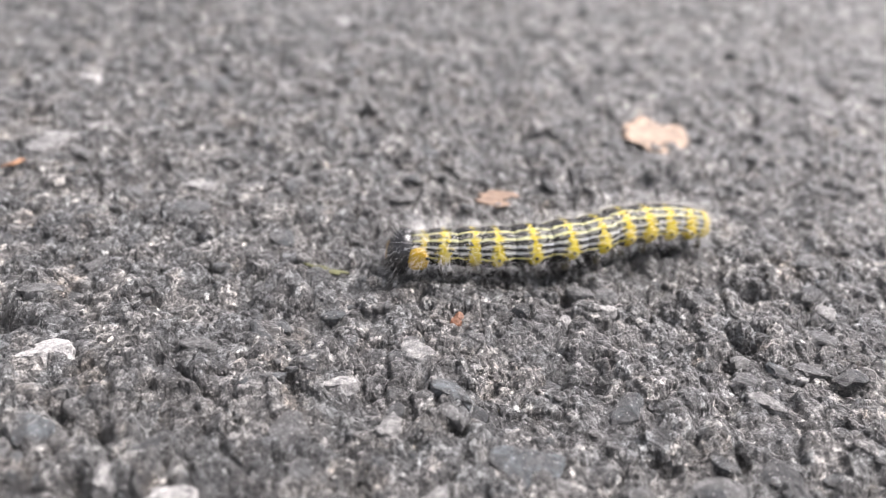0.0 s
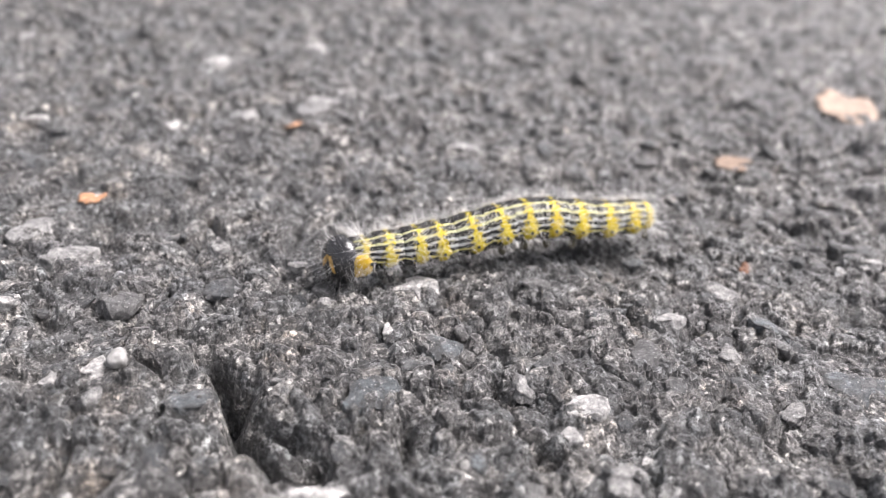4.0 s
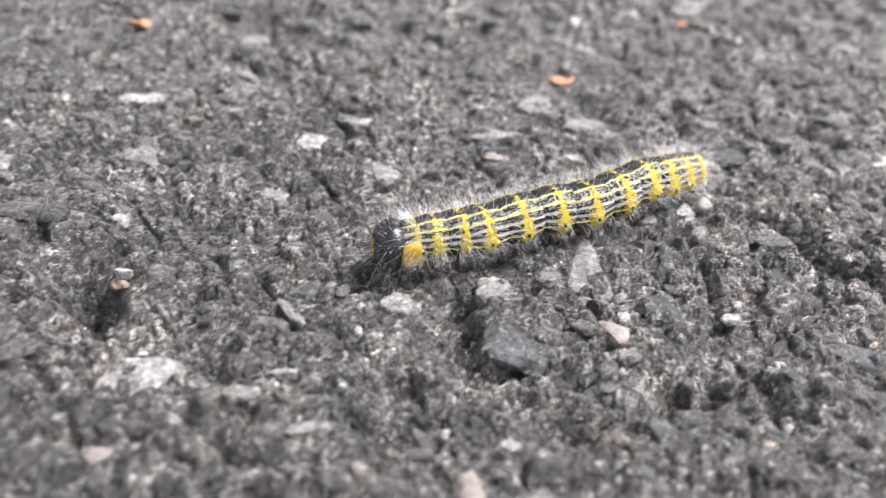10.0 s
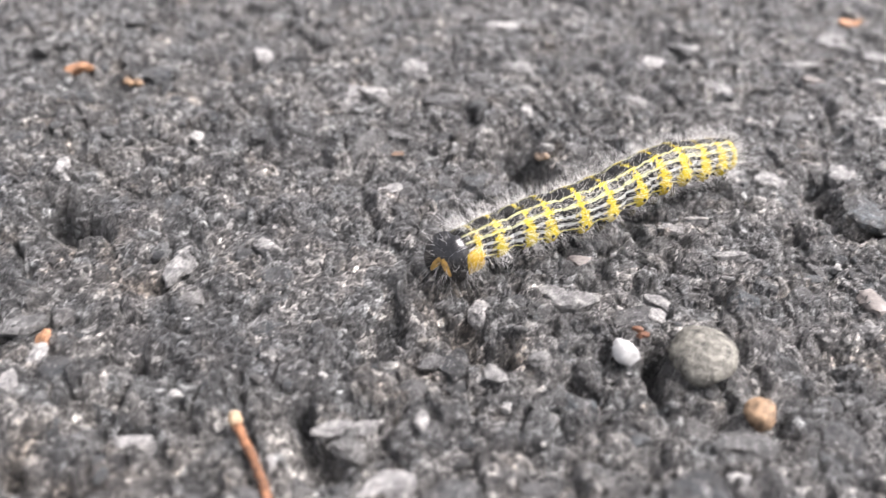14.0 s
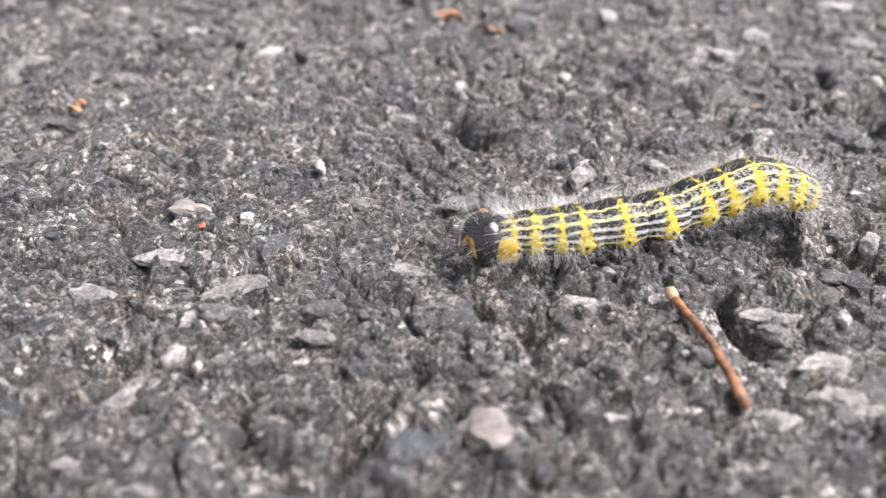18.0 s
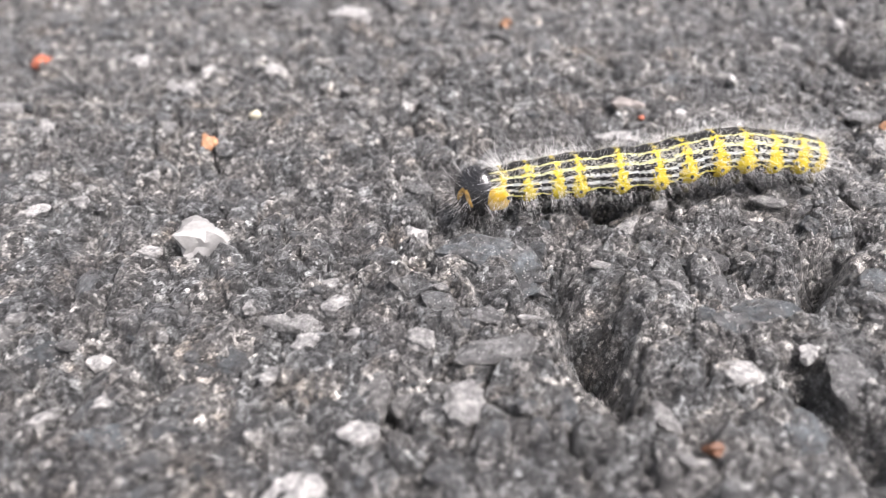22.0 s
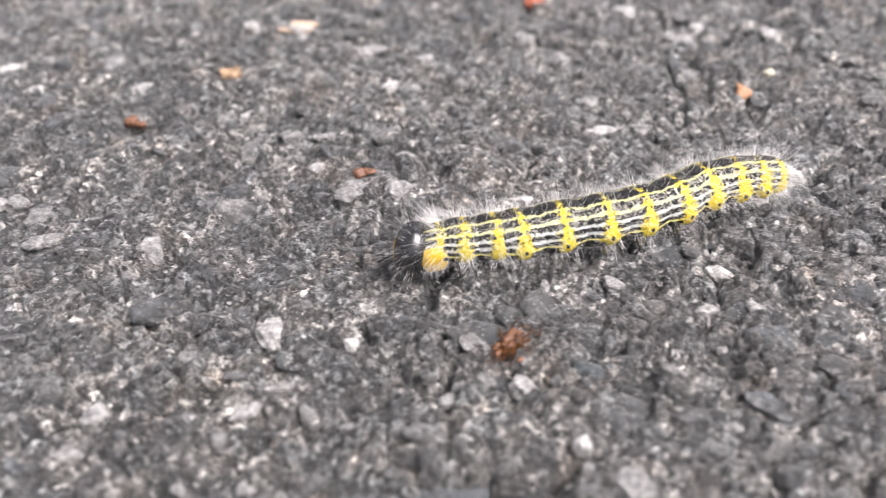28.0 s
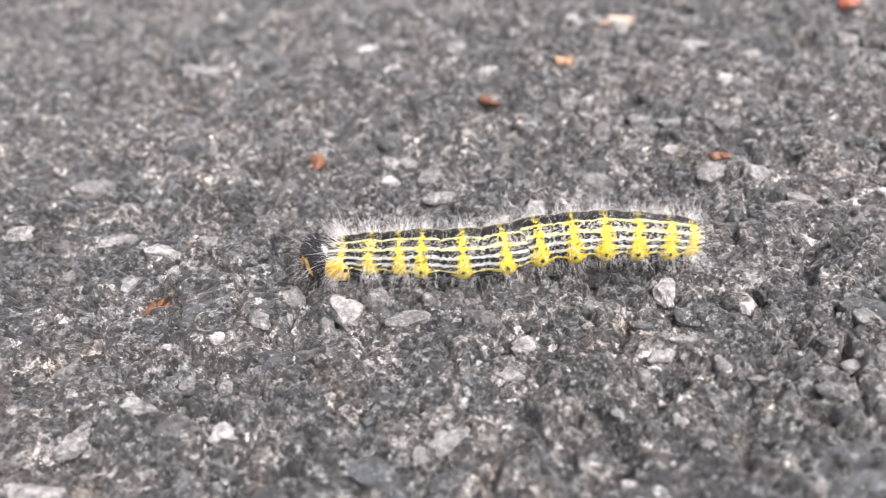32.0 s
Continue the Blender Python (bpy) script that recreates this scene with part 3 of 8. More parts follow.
def height(x, y):
    """The ground's height in metres."""
    h = 0.00035 * noise2(x, y, 0.021, 1) + 0.00030 * noise2(x, y, 0.0075, 2) + 0.00016 * noise2(x, y, 0.0014, 4) + 0.00012 * noise2(x, y, 0.0007, 6)
    h = h + cobble(x, y, 0.0066, 21, 0.0015, 0.5, 0.3) + cobble(x, y, 0.0031, 22, 0.0011, 0.5, 0.3) + cobble(x, y, 0.0016, 23, 0.0005, 0.5, 0.3)
    h = h - 0.0022 * np.clip(noise2(x, y, 0.0052, 5) - 0.36, 0, 1) - 0.0016
    # broken ridges and creases, which run across the trail
    bu, bv = x * U.x + y * U.y, x * V.x + y * V.y
    ridge = 1 - np.abs(noise2(bu * 2.6, bv + 0.4 * bu, 0.0085, 41))
    h = h + 0.0006 * (ridge ** 2 - 0.45) * np.clip(1.6 * noise2(x, y, 0.03, 42) + 0.5, 0, 1)
    crease = np.exp(-(noise2(x, y, 0.013, 31) / 0.11) ** 2) * np.clip(2.5 * noise2(x, y, 0.026, 32) + 0.2, 0, 1)
    crease = np.maximum(crease, np.exp(-(noise2(bu * 1.8, bv, 0.0085, 33) / 0.13) ** 2) * np.clip(2.5 * noise2(x, y, 0.017, 34) + 0.1, 0, 1))
    h = h - 0.0013 * crease
    wx, wy = x + 0.0007 * noise2(x, y, 0.003, 8), y + 0.0007 * noise2(x, y, 0.003, 9)
    h = h - hollow(wx, wy)
    for px, py, r, depth in PITS:
        h = h - depth * np.exp(-((wx - px) ** 2 + (wy - py) ** 2) / r ** 2)
    return h


def axis(low, lo, hi, high, step, reach):
    """Grid lines: finest from lo to hi, coarser from low to high, then ever wider."""
    a = list(np.arange(low, lo, step * 2.2)) + list(np.arange(lo, hi, step)) + list(np.arange(hi, high, step * 2.2))
    grow, s, lowest, highest = 1.28, step * 2.2, a[0], a[-1]
    while highest < reach:
        s *= grow
        lowest, highest = lowest - s, highest + s
        a = [lowest] + a + [highest]
    return np.array(a)


def build_ground():
    us, vs = axis(-0.36, -0.13, 0.37, 0.46, 0.00035, 40.0), axis(-0.30, -0.15, -0.005, 0.03, 0.00035, 40.0)
    gu, gv = np.meshgrid(us, vs, indexing="ij")
    x, y = gu * U.x + gv * V.x, gu * U.y + gv * V.y
    z = height(x, y) * np.clip((0.95 - np.hypot(x, y)) / 0.35, 0, 1)
    nu, nv = len(us), len(vs)
    k = (np.arange(nu - 1)[:, None] * nv + np.arange(nv - 1)[None]).ravel()
    faces = np.stack([k, k + nv, k + nv + 1, k + 1], axis=1)
    me = bpy.data.meshes.new("ground")
    me.vertices.add(nu * nv)
    me.vertices.foreach_set("co", np.stack([x, y, z], axis=-1).astype(np.float32).ravel())
    me.loops.add(faces.size)
    me.loops.foreach_set("vertex_index", faces.astype(np.int32).ravel())
    me.polygons.add(len(faces))
    me.polygons.foreach_set("loop_start", np.arange(0, faces.size, 4, dtype=np.int32))
    me.update(calc_edges=True)
    ob = part_mesh("ground", me, ASPHALT, smooth=False)
    return tagged(ob, "worn dark grey asphalt with embedded stones and cracks", "asphalt", kind="structure")


ground = build_ground()


def ground_z(x, y):
    return float(height(np.array([x]), np.array([y]))[0])


def ground_level(x, y, r):
    """The height that most of the ground round a place stays under."""
    g = np.linspace(-r, r, 7)
    gx, gy = np.meshgrid(g, g)
    return float(np.percentile(height(x + gx.ravel(), y + gy.ravel()), 72))


# ---- the caterpillar ----
caterpillar = tagged(new("caterpillar"), "hairy yellow, black and white striped caterpillar creeping on asphalt", "caterpillar")


def hair_mesh(name, roots, seed, width=0.025):
    """Hairs: each root is (place, direction, length) in mm; bent three-sided needles."""
    rnd = np.random.default_rng(seed)
    verts, faces = [], []
    for p, d, length in roots:
        p, d = np.array(p), np.array(d, float)
        d /= np.linalg.norm(d)
        bend = rnd.normal(size=3) * 0.13 + np.array([0, 0, -0.07])
        a = np.cross(d, rnd.normal(size=3))
        a /= np.linalg.norm(a)
        b = np.cross(d, a)
        base = len(verts)
        for s, w in ((0.0, 1.0), (0.5, 0.8)):
            c = p + d * length * s + bend * length * s * s
            for k in range(3):
                q = c + (a * math.cos(k * 2.0944) + b * math.sin(k * 2.0944)) * width * w * 0.5
                verts.append(q / 1000)
        verts.append((p + d * length + bend * length) / 1000)
        for k in range(3):
            j = (k + 1) % 3
            faces.append((base + k, base + j, base + 3 + j))
            faces.append((base + k, base + 3 + j, base + 3 + k))
            faces.append((base + 3 + k, base + 3 + j, base + 6))
    return arrays_mesh(name, verts, faces)


def ring_body(profile, lobes=0.0, around=40):
    """A body of rings: profile is (x, radius) in mm; rounder above, flattened below, with a lobe low on each flank."""
    bm = bmesh.new()
    rings = []
    for x, r in profile:
        ring = []
        for k in range(around):
            th = 2 * math.pi * k / around
            low = max(0.0, -math.cos(th))
            rr = r * (1 - 0.10 * low ** 2)
            rr += lobes * math.exp(-(x / 1.0) ** 2) * math.exp(-((abs(((th + math.pi) % (2 * math.pi)) - math.pi) - 1.86) / 0.36) ** 2)
            rr += 0.045 * noise.noise(Vector((x * 0.9, math.sin(th) * 2.2, math.cos(th) * 2.2 + r)))
            ring.append(bm.verts.new((x / 1000, rr * math.sin(th) / 1000, rr * math.cos(th) / 1000)))
        rings.append(ring)
    for a, b in zip(rings[:-1], rings[1:]):
        for k in range(around):
            j = (k + 1) % around
            bm.faces.new((a[k], a[j], b[j], b[k]))
    bm.faces.new(rings[0])
    bm.faces.new(rings[-1][::-1])
    bmesh.ops.recalc_face_normals(bm, faces=bm.faces)
    bmesh.ops.rotate(bm, cent=(0, 0, 0), matrix=Matrix.Rotation(radians(ROLL), 3, "X"), verts=bm.verts)
    return bm


def knob(x, y, z, rx, ry, rz, level=2):
    bm = bmesh.new()
    bmesh.ops.create_icosphere(bm, subdivisions=level, radius=1.0)
    for v in bm.verts:
        v.co = Vector((x + v.co.x * rx, y + v.co.y * ry, z + v.co.z * rz)) / 1000
    return bm


def rough_knob(x, y, z, rx, ry, rz):
    """A lumpy wart."""
    bm = knob(0, 0, 0, 1, 1, 1, 4)
    for v in bm.verts:
        p = v.co * 1000
        p *= 1 + 0.16 * noise.noise(p * 1.7 + Vector((3, 1, 2))) + 0.07 * noise.noise(p * 5)
        v.co = Vector((x + p.x * rx, y + p.y * ry, z + p.z * rz)) / 1000
    return bm


def limb(points):
    """A tapered leg through (x, y, z, radius) in mm."""
    bm = bmesh.new()
    rings = []
    for (x, y, z, r) in points:
        rings.append([bm.verts.new(((x + r * math.cos(a)) / 1000, (y + r * math.sin(a)) / 1000, z / 1000)) for a in np.linspace(0, 2 * math.pi, 9)[:-1]])
    for a, b in zip(rings[:-1], rings[1:]):
        for k in range(8):
            j = (k + 1) % 8
            bm.faces.new((a[k], a[j], b[j], b[k]))
    bm.faces.new(rings[0])
    bm.faces.new(rings[-1][::-1])
    bmesh.ops.recalc_face_normals(bm, faces=bm.faces)
    return bm


def body_hairs(r, half, count, seed, longer=1.0, forward=0.0):
    rnd = np.random.default_rng(seed)
    roots = []
    for k in range(count):
        th = rnd.choice([-1, 1]) * (rnd.beta(1.3, 1.0) * 2.15)
        x = rnd.normal(0, half * 0.35)
        d = (forward + rnd.normal(0, 0.38), math.sin(th) + rnd.normal(0, 0.22), math.cos(th) + rnd.normal(0, 0.22))
        length = rnd.uniform(0.9, 2.9) * longer * (1.0 if rnd.random() < 0.88 else 1.6)
        roots.append(((x, r * 0.96 * math.sin(th), r * 0.96 * math.cos(th)), d, length))
    return roots


def segment(name, r, half, mat, seed, hairs=150, front=None, rear=None, lobes=0.22, spot=True, forward=0.0, longer=1.0):
    """One ring of the body, with its own hairs and breathing holes."""
    front, rear = front or r * 0.75, rear or r * 0.75
    prof = []
    for k in range(13):
        u = -1 + k / 6
        end = front if u > 0 else rear
        prof.append((u * half, end + (r - end) * math.sqrt(max(0.0, 1 - abs(u) ** 2.3))))
    prof = [(-half * 0.98, rear * 0.6)] + prof + [(half * 0.98, front * 0.6)]
    ob = part(name, ring_body(prof, lobes), mat, caterpillar)
    part_mesh("hairs", hair_mesh("hairs", body_hairs(r, half, int(hairs * 2.4), seed, longer, forward), seed + 1, 0.018), HAIR_WHITE, ob, "fine white hairs")
    if spot:
        for s in (-1, 1):
            out, th = r + lobes * 0.8, s * 1.72 - radians(ROLL)
            part("breathing_hole", knob(0.05, out * math.sin(th), out * math.cos(th), 0.24, 0.16, 0.27), SPOT, ob)
    return ob


def build_caterpillar():
    made = {}
    # head: a glossy black capsule in two lobes, with an orange inverted V and jaws
    bm = bmesh.new()
    bmesh.ops.create_icosphere(bm, subdivisions=4, radius=1.0)
    for v in bm.verts:
        x, y, z = v.co
        groove = math.exp(-(y / 0.16) ** 2) * max(0.0, z + 0.3) * 0.07
        k = 1 - groove + 0.05 * abs(y) - 0.10 * max(0, -z) * max(0, x)
        v.co = Vector((x * 2.0 * k, y * 2.3 * k, z * 2.5 * k)) / 1000
    head = part("head", bm, HEAD_BLACK, caterpillar, "glossy black head with an orange mark")
    for s in (-1, 1):
        bm = bmesh.new()
        pts = [(1.87, s * 0.10, 0.72), (1.93, s * 0.34, 0.38), (1.90, s * 0.60, -0.02), (1.78, s * 0.84, -0.45), (1.62, s * 1.02, -0.82)]
        prev = None
        for (x, y, z), broad in zip(pts, (0.5, 0.95, 1.0, 0.8, 0.4)):
            nrm = Vector((x / 2.0 ** 2, y / 2.3 ** 2, z / 2.5 ** 2)).normalized()
            along = nrm.cross(Vector((0, s * 0.55, -0.75))).normalized()
            base = Vector((x, y, z)) + nrm * 0.02
            two = [bm.verts.new((base + along * w * broad + nrm * h * broad) / 1000) for w, h in ((-0.36, -0.06), (-0.24, 0.07), (0.24, 0.07), (0.36, -0.06))]
            if prev:
                for k in range(3):
                    bm.faces.new((prev[k], prev[k + 1], two[k + 1], two[k]))
            prev = two
        part("face_mark", bm, HEAD_ORANGE, head, "orange stroke of the face mark")
        part("jaw", knob(1.25, s * 0.42, -1.55, 0.35, 0.32, 0.42), LEG, head)
        part("antenna", limb([(1.2, s * 1.05, -1.15, 0.14), (1.55, s * 1.2, -1.4, 0.1), (1.75, s * 1.25, -1.55, 0.05)]), LEG, head)
        for k in range(4):
            a = 0.5 + 0.42 * k
            part("eye", knob(0.85 + 0.22 * math.sin(a), s * 1.62, -0.75 + 0.38 * math.cos(a) * 0.9, 0.11, 0.11, 0.11, 1), HEAD_BLACK, head)
    rnd = np.random.default_rng(5)
    roots = []
    for k in range(700):
        d = rnd.normal(size=3)
        d /= np.linalg.norm(d)
        if d[0] < -0.35:
            continue
        roots.append(((d[0] * 1.95, d[1] * 2.2, d[2] * 2.4), d + rnd.normal(size=3) * 0.3 + np.array([0.25, 0, 0]), rnd.uniform(1.0, 3.4)))
    part_mesh("bristles", hair_mesh("bristles", roots[:300], 6, 0.022), HAIR_DARK, head, "dark bristles")
    part_mesh("hairs", hair_mesh("hairs", roots[300:410], 7, 0.02), HAIR_WHITE, head, "fine pale hairs")
    for ob in [head, *head.children]:
        ob.data.transform(Matrix.Diagonal((1.08, 1.22, 1.3, 1)))
    made["head"] = head
    # collar and the ringed body
    tuft_roots = []
    for k in range(110):
        th = rnd.uniform(-1.5, 1.5)
        tuft_roots.append(((rnd.uniform(-0.8, 0.8), 2.2 * math.sin(th), 2.2 * math.cos(th)), (rnd.uniform(0.2, 1.3), math.sin(th) * 0.8 + rnd.normal() * 0.2, math.cos(th) + rnd.normal() * 0.25), rnd.uniform(2.2, 5.4)))
    made["T1"] = segment("collar", 2.4, 1.95, SKIN_COLLAR, 20, 95, front=2.2, rear=2.2, lobes=0.1, forward=0.55, longer=1.2)
    for sd in (-1, 1):
        th = sd * 1.78 - radians(ROLL)
        wart = part("collar_wart", rough_knob(0.95, 2.1 * math.sin(th), 2.1 * math.cos(th) - 0.3, 1.6, 0.85, 1.72), WART, made["T1"], "rounded orange-yellow wart")
        part("wart_dot", knob(-0.35, 2.86 * math.sin(th), 2.86 * math.cos(th) + 0.1, 0.26, 0.2, 0.28), SPOT, wart)
        brush = [((1.0 + rnd.normal() * 0.4, 2.6 * math.sin(th), 2.6 * math.cos(th) + rnd.normal() * 0.4), (rnd.uniform(-0.3, 0.9), math.sin(th) * 0.8 + rnd.normal() * 0.3, -0.5 + rnd.normal() * 0.4), rnd.uniform(1.2, 3.2)) for _ in range(26)]
        part_mesh("wart_hairs", hair_mesh("wart_hairs", brush, 23, 0.018), HAIR_WHITE, wart, "fine white hairs")
    part_mesh("crest_hairs", hair_mesh("crest_hairs", tuft_roots, 19, 0.022), HAIR_WHITE, made["T1"], "long white crest hairs")
    sizes = {"T2": (2.68, 2.3, 170), "T3": (2.86, 2.5, 160), "A1": (3.0, 3.0, 150), "A2": (3.08, 3.1, 150), "A3": (3.12, 3.1, 150), "A4": (3.12, 3.1, 150),
             "A5": (3.1, 3.1, 150), "A6": (3.05, 3.0, 150), "A7": (2.92, 2.9, 160), "A8": (2.72, 2.6, 170)}
    for k, (key, (r, half, hairs)) in enumerate(sizes.items()):
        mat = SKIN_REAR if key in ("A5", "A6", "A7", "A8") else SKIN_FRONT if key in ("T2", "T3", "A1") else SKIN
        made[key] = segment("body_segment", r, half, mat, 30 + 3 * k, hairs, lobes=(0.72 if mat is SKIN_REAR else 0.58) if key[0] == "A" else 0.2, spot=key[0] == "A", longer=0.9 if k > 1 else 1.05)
    # tail: a rounded end with its claspers
    prof = [(2.2, 1.6), (2.0, 2.25), (1.2, 2.5), (0.3, 2.52), (-0.5, 2.35), (-1.1, 2.0), (-1.6, 1.45), (-1.9, 0.8), (-2.0, 0.25)]
    tail = part("tail", ring_body(prof, 0.15), SKIN_REAR, caterpillar)
    part_mesh("hairs", hair_mesh("hairs", body_hairs(2.3, 2.0, 430, 71, 1.15, -0.4), 72, 0.017), HAIR_WHITE, tail, "fine white hairs")
    made["tail"] = tail
    for s in (-1, 1):
        part("clasper", limb([(-0.4, s * 1.0, -1.5, 0.62), (-0.6, s * 1.2, -2.5, 0.52), (-0.7, s * 1.25, -3.0, 0.4)]), PROLEG, tail)
        for key in ("A3", "A4", "A5", "A6"):
            part("proleg", limb([(0, s * 1.35, -2.2, 0.75), (0, s * 1.55, -2.9, 0.62), (0, s * 1.6, -3.35, 0.52), (0, s * 1.6, -3.6, 0.45)]), PROLEG, made[key])
        for key, drop in (("T1", -3.3), ("T2", -3.5), ("T3", -3.55)):
            part("leg", limb([(0.1, s * 1.1, -1.9, 0.42), (0.35, s * 1.5, -2.6, 0.3), (0.45, s * 1.35, -3.1, 0.2), (0.5, s * 1.1, drop, 0.07)]), LEG, made[key])
    return made


PARTS = build_caterpillar()


# ---- loose bits and embedded stones ----
def chip_mesh(seed, sx, sy, sz, level=2):
    """One broken stone, sizes in mm (full lengths)."""
    pts, f = chips(1, level, np.random.default_rng(seed))
    return arrays_mesh("stone", pts[0] * np.array([sx, sy, sz]) / 2000, f)


def rough_chip(seed):
    """A unit stone with broken facets, crisp edges and a rough skin."""
    me = chip_mesh(seed, 2, 2, 2, 3)
    for v in me.vertices:
        p = v.co.copy() * 1000
        v.co += v.co.normalized() * (0.20 * noise.noise(p * 2.1 + Vector((seed, 0, 0))) + 0.12 * noise.noise(p * 5.0) + 0.07 * noise.noise(p * 11)) / 1000
        v.co.z = v.co.z if v.co.z < 0.00045 else 0.00045 + (v.co.z - 0.00045) * 0.35
    me.set_sharp_from_angle(angle=radians(24))
    return me


STONE_MESHES = [rough_chip(100 + k) for k in range(16)]
count_stones = [0]


def stone(x, y, long, wide, turn, mat=None, tall=0.0, proud=None):
    """A stone set in the asphalt, part of the ground: place and size in mm, turn in degrees."""
    if float(hollow(np.array([x / 1000]), np.array([y / 1000]))[0]) > 0.0012:
        return None      # the crack has swallowed it
    mat = mat or GREY_STONE
    proud = max(0.05, 0.45 - 0.07 * max(0.0, max(long, wide) - 4)) if proud is None else proud
    k = count_stones[0] % 16
    count_stones[0] += 1
    key = (k, mat.name)
    if key not in SHARED:
        me = STONE_MESHES[k].copy()
        me.materials.append(mat)
        SHARED[key] = me
    ob = new("stone", SHARED[key])
    tall = tall or 0.85 * min(long, wide) + 1.0
    z = ground_level(x / 1000, y / 1000, (long + wide) / 5000)
    ob.parent = ground
    tip = random.Random(count_stones[0])
    ob.matrix_local = pose(x / 1000, y / 1000, z + (0.2 if mat is BLUE_STONE else proud) / 1000 - 0.27 * tall / 1000, tip.uniform(-9, 9), tip.uniform(-9, 9), turn + tip.uniform(-18, 18)) @ Matrix.Diagonal((long * 0.62, wide * 0.62, tall / 2, 1))
    return ob


SHARED = {}

def leaf_bit(x, y, long, wide, turn, mat, seed, label, curl=0.25, name="leaf_fragment", category="leaf fragment"):
    """A torn, curled piece of dry leaf with thickness, lying on the asphalt; sizes in mm."""
    rnd = np.random.default_rng(seed)
    wob = rnd.normal(size=(2, 7)) / np.arange(2, 9)
    rings, around = 6, 30
    top = []
    for r in range(rings + 1):
        for k in range(around):
            a = 2 * math.pi * k / around
            edge = 1 + 0.36 * sum(wob[0, j] * math.cos((j + 2) * a) + wob[1, j] * math.sin((j + 2) * a) for j in range(7))
            f = r / rings * max(0.35, edge)
            px, py = f * math.cos(a) * long / 2, f * math.sin(a) * wide / 2
            z = curl * (f ** 2) * (0.4 + 0.6 * math.cos(a + seed)) + 0.12 * math.exp(-(py / 0.35) ** 2) + 0.10 * noise.noise(Vector((px, py, seed)))
            top.append((px, py, z))
    n = len(top)
    verts = [(px / 1000, py / 1000, (z + 0.10) / 1000) for px, py, z in top] + [(px / 1000, py / 1000, (z - 0.08) / 1000) for px, py, z in top]
    faces = []
    for r in range(rings):
        for k in range(around):
            j = (k + 1) % around
            q = (r * around + k, (r + 1) * around + k, (r + 1) * around + j, r * around + j)
            faces.append(q)
            faces.append(tuple(v + n for v in q[::-1]))
    for k in range(around):
        j = (k + 1) % around
        faces.append((rings * around + k, rings * around + k + n, rings * around + j + n, rings * around + j))
    ob = part_mesh(name, arrays_mesh(name, verts, faces), mat)
    ob.matrix_world = pose(x / 1000, y / 1000, ground_level(x / 1000, y / 1000, long / 2500) + 0.0002, rnd.uniform(-6, 6), rnd.uniform(-6, 6), turn)
    return tagged(ob, label, category)


def crumb(x, y, size, mat, seed, label, category="crumb", tall=0.7):
    """A small loose crumb: a few broken bits grown together."""
    rnd = np.random.default_rng(seed)
    pts, f = chips(4, 2, rnd)
    place = rnd.normal(size=(4, 3)) * np.array([0.30, 0.22, 0.08])
    scale = rnd.uniform(0.25, 0.5, 4)
    v = (pts * scale[:, None, None] * np.array([1.1, 0.75, tall]) + place[:, None, :]).reshape(-1, 3) * size / 1000
    faces = (f[None] + np.arange(4)[:, None, None] * pts.shape[1]).reshape(-1, 3)
    ob = part_mesh("crumb", arrays_mesh("crumb", v, faces), mat, None, "", False)
    ob.matrix_world = pose(x / 1000, y / 1000, ground_level(x / 1000, y / 1000, size / 2500) + 0.0001 * size, 0, 0, rnd.uniform(0, 360))
    return tagged(ob, label, category, "loose crumbs on the asphalt")


def tuft(x, y, size, seed, label):
    """A frayed rust-brown scrap of bud scale: bits and curled fibres."""
    rnd = np.random.default_rng(seed)
    base = tagged(new("bud_scale_scrap"), label, "plant scrap")
    base.matrix_world = pose(x / 1000, y / 1000, ground_z(x / 1000, y / 1000), 0, 0, rnd.uniform(0, 360))
    for k in range(9):
        pts, f = chips(1, 2, rnd)
        place = rnd.normal(size=3) * np.array([0.28, 0.18, 0.0])
        v = (pts[0] * rnd.uniform(0.07, 0.15) * np.array([1.4, 0.8, 0.5]) + place) * size / 1000 + np.array([0, 0, 0.0004])
        part_mesh("bud_scale", arrays_mesh("bud_scale", v, f), LEAF_DARK, base)
    roots = [((rnd.normal() * size * 0.3, rnd.normal() * size * 0.16, 0.3), (rnd.normal(), rnd.normal(), abs(rnd.normal()) * 0.5), rnd.uniform(0.5, 1.4)) for _ in range(240)]
    part_mesh("fibre_tuft", hair_mesh("fibre_tuft", roots, seed, 0.10), RUST_FIBRE, base, "curled orange-brown fibres")


def tube(path, radii, around=12):
    bm = bmesh.new()
    rings = []
    for k, (p, r) in enumerate(zip(path, radii)):
        p = Vector(p)
        d = (Vector(path[min(k + 1, len(path) - 1)]) - Vector(path[max(k - 1, 0)])).normalized()
        a = d.cross(Vector((0, 0, 1))).normalized()
        b = d.cross(a)
        rings.append([bm.verts.new((p + (a * math.cos(t) + b * math.sin(t)) * r * (1 + 0.12 * noise.noise(p * 1.7 + Vector((math.cos(t), math.sin(t), 0))))) / 1000) for t in np.linspace(0, 2 * math.pi, around + 1)[:-1]])
    for a, b in zip(rings[:-1], rings[1:]):
        for k in range(around):
            j = (k + 1) % around
            bm.faces.new((a[k], a[j], b[j], b[k]))
    bm.faces.new(rings[0])
    bm.faces.new(rings[-1][::-1])
    bmesh.ops.recalc_face_normals(bm, faces=bm.faces)
    return bm


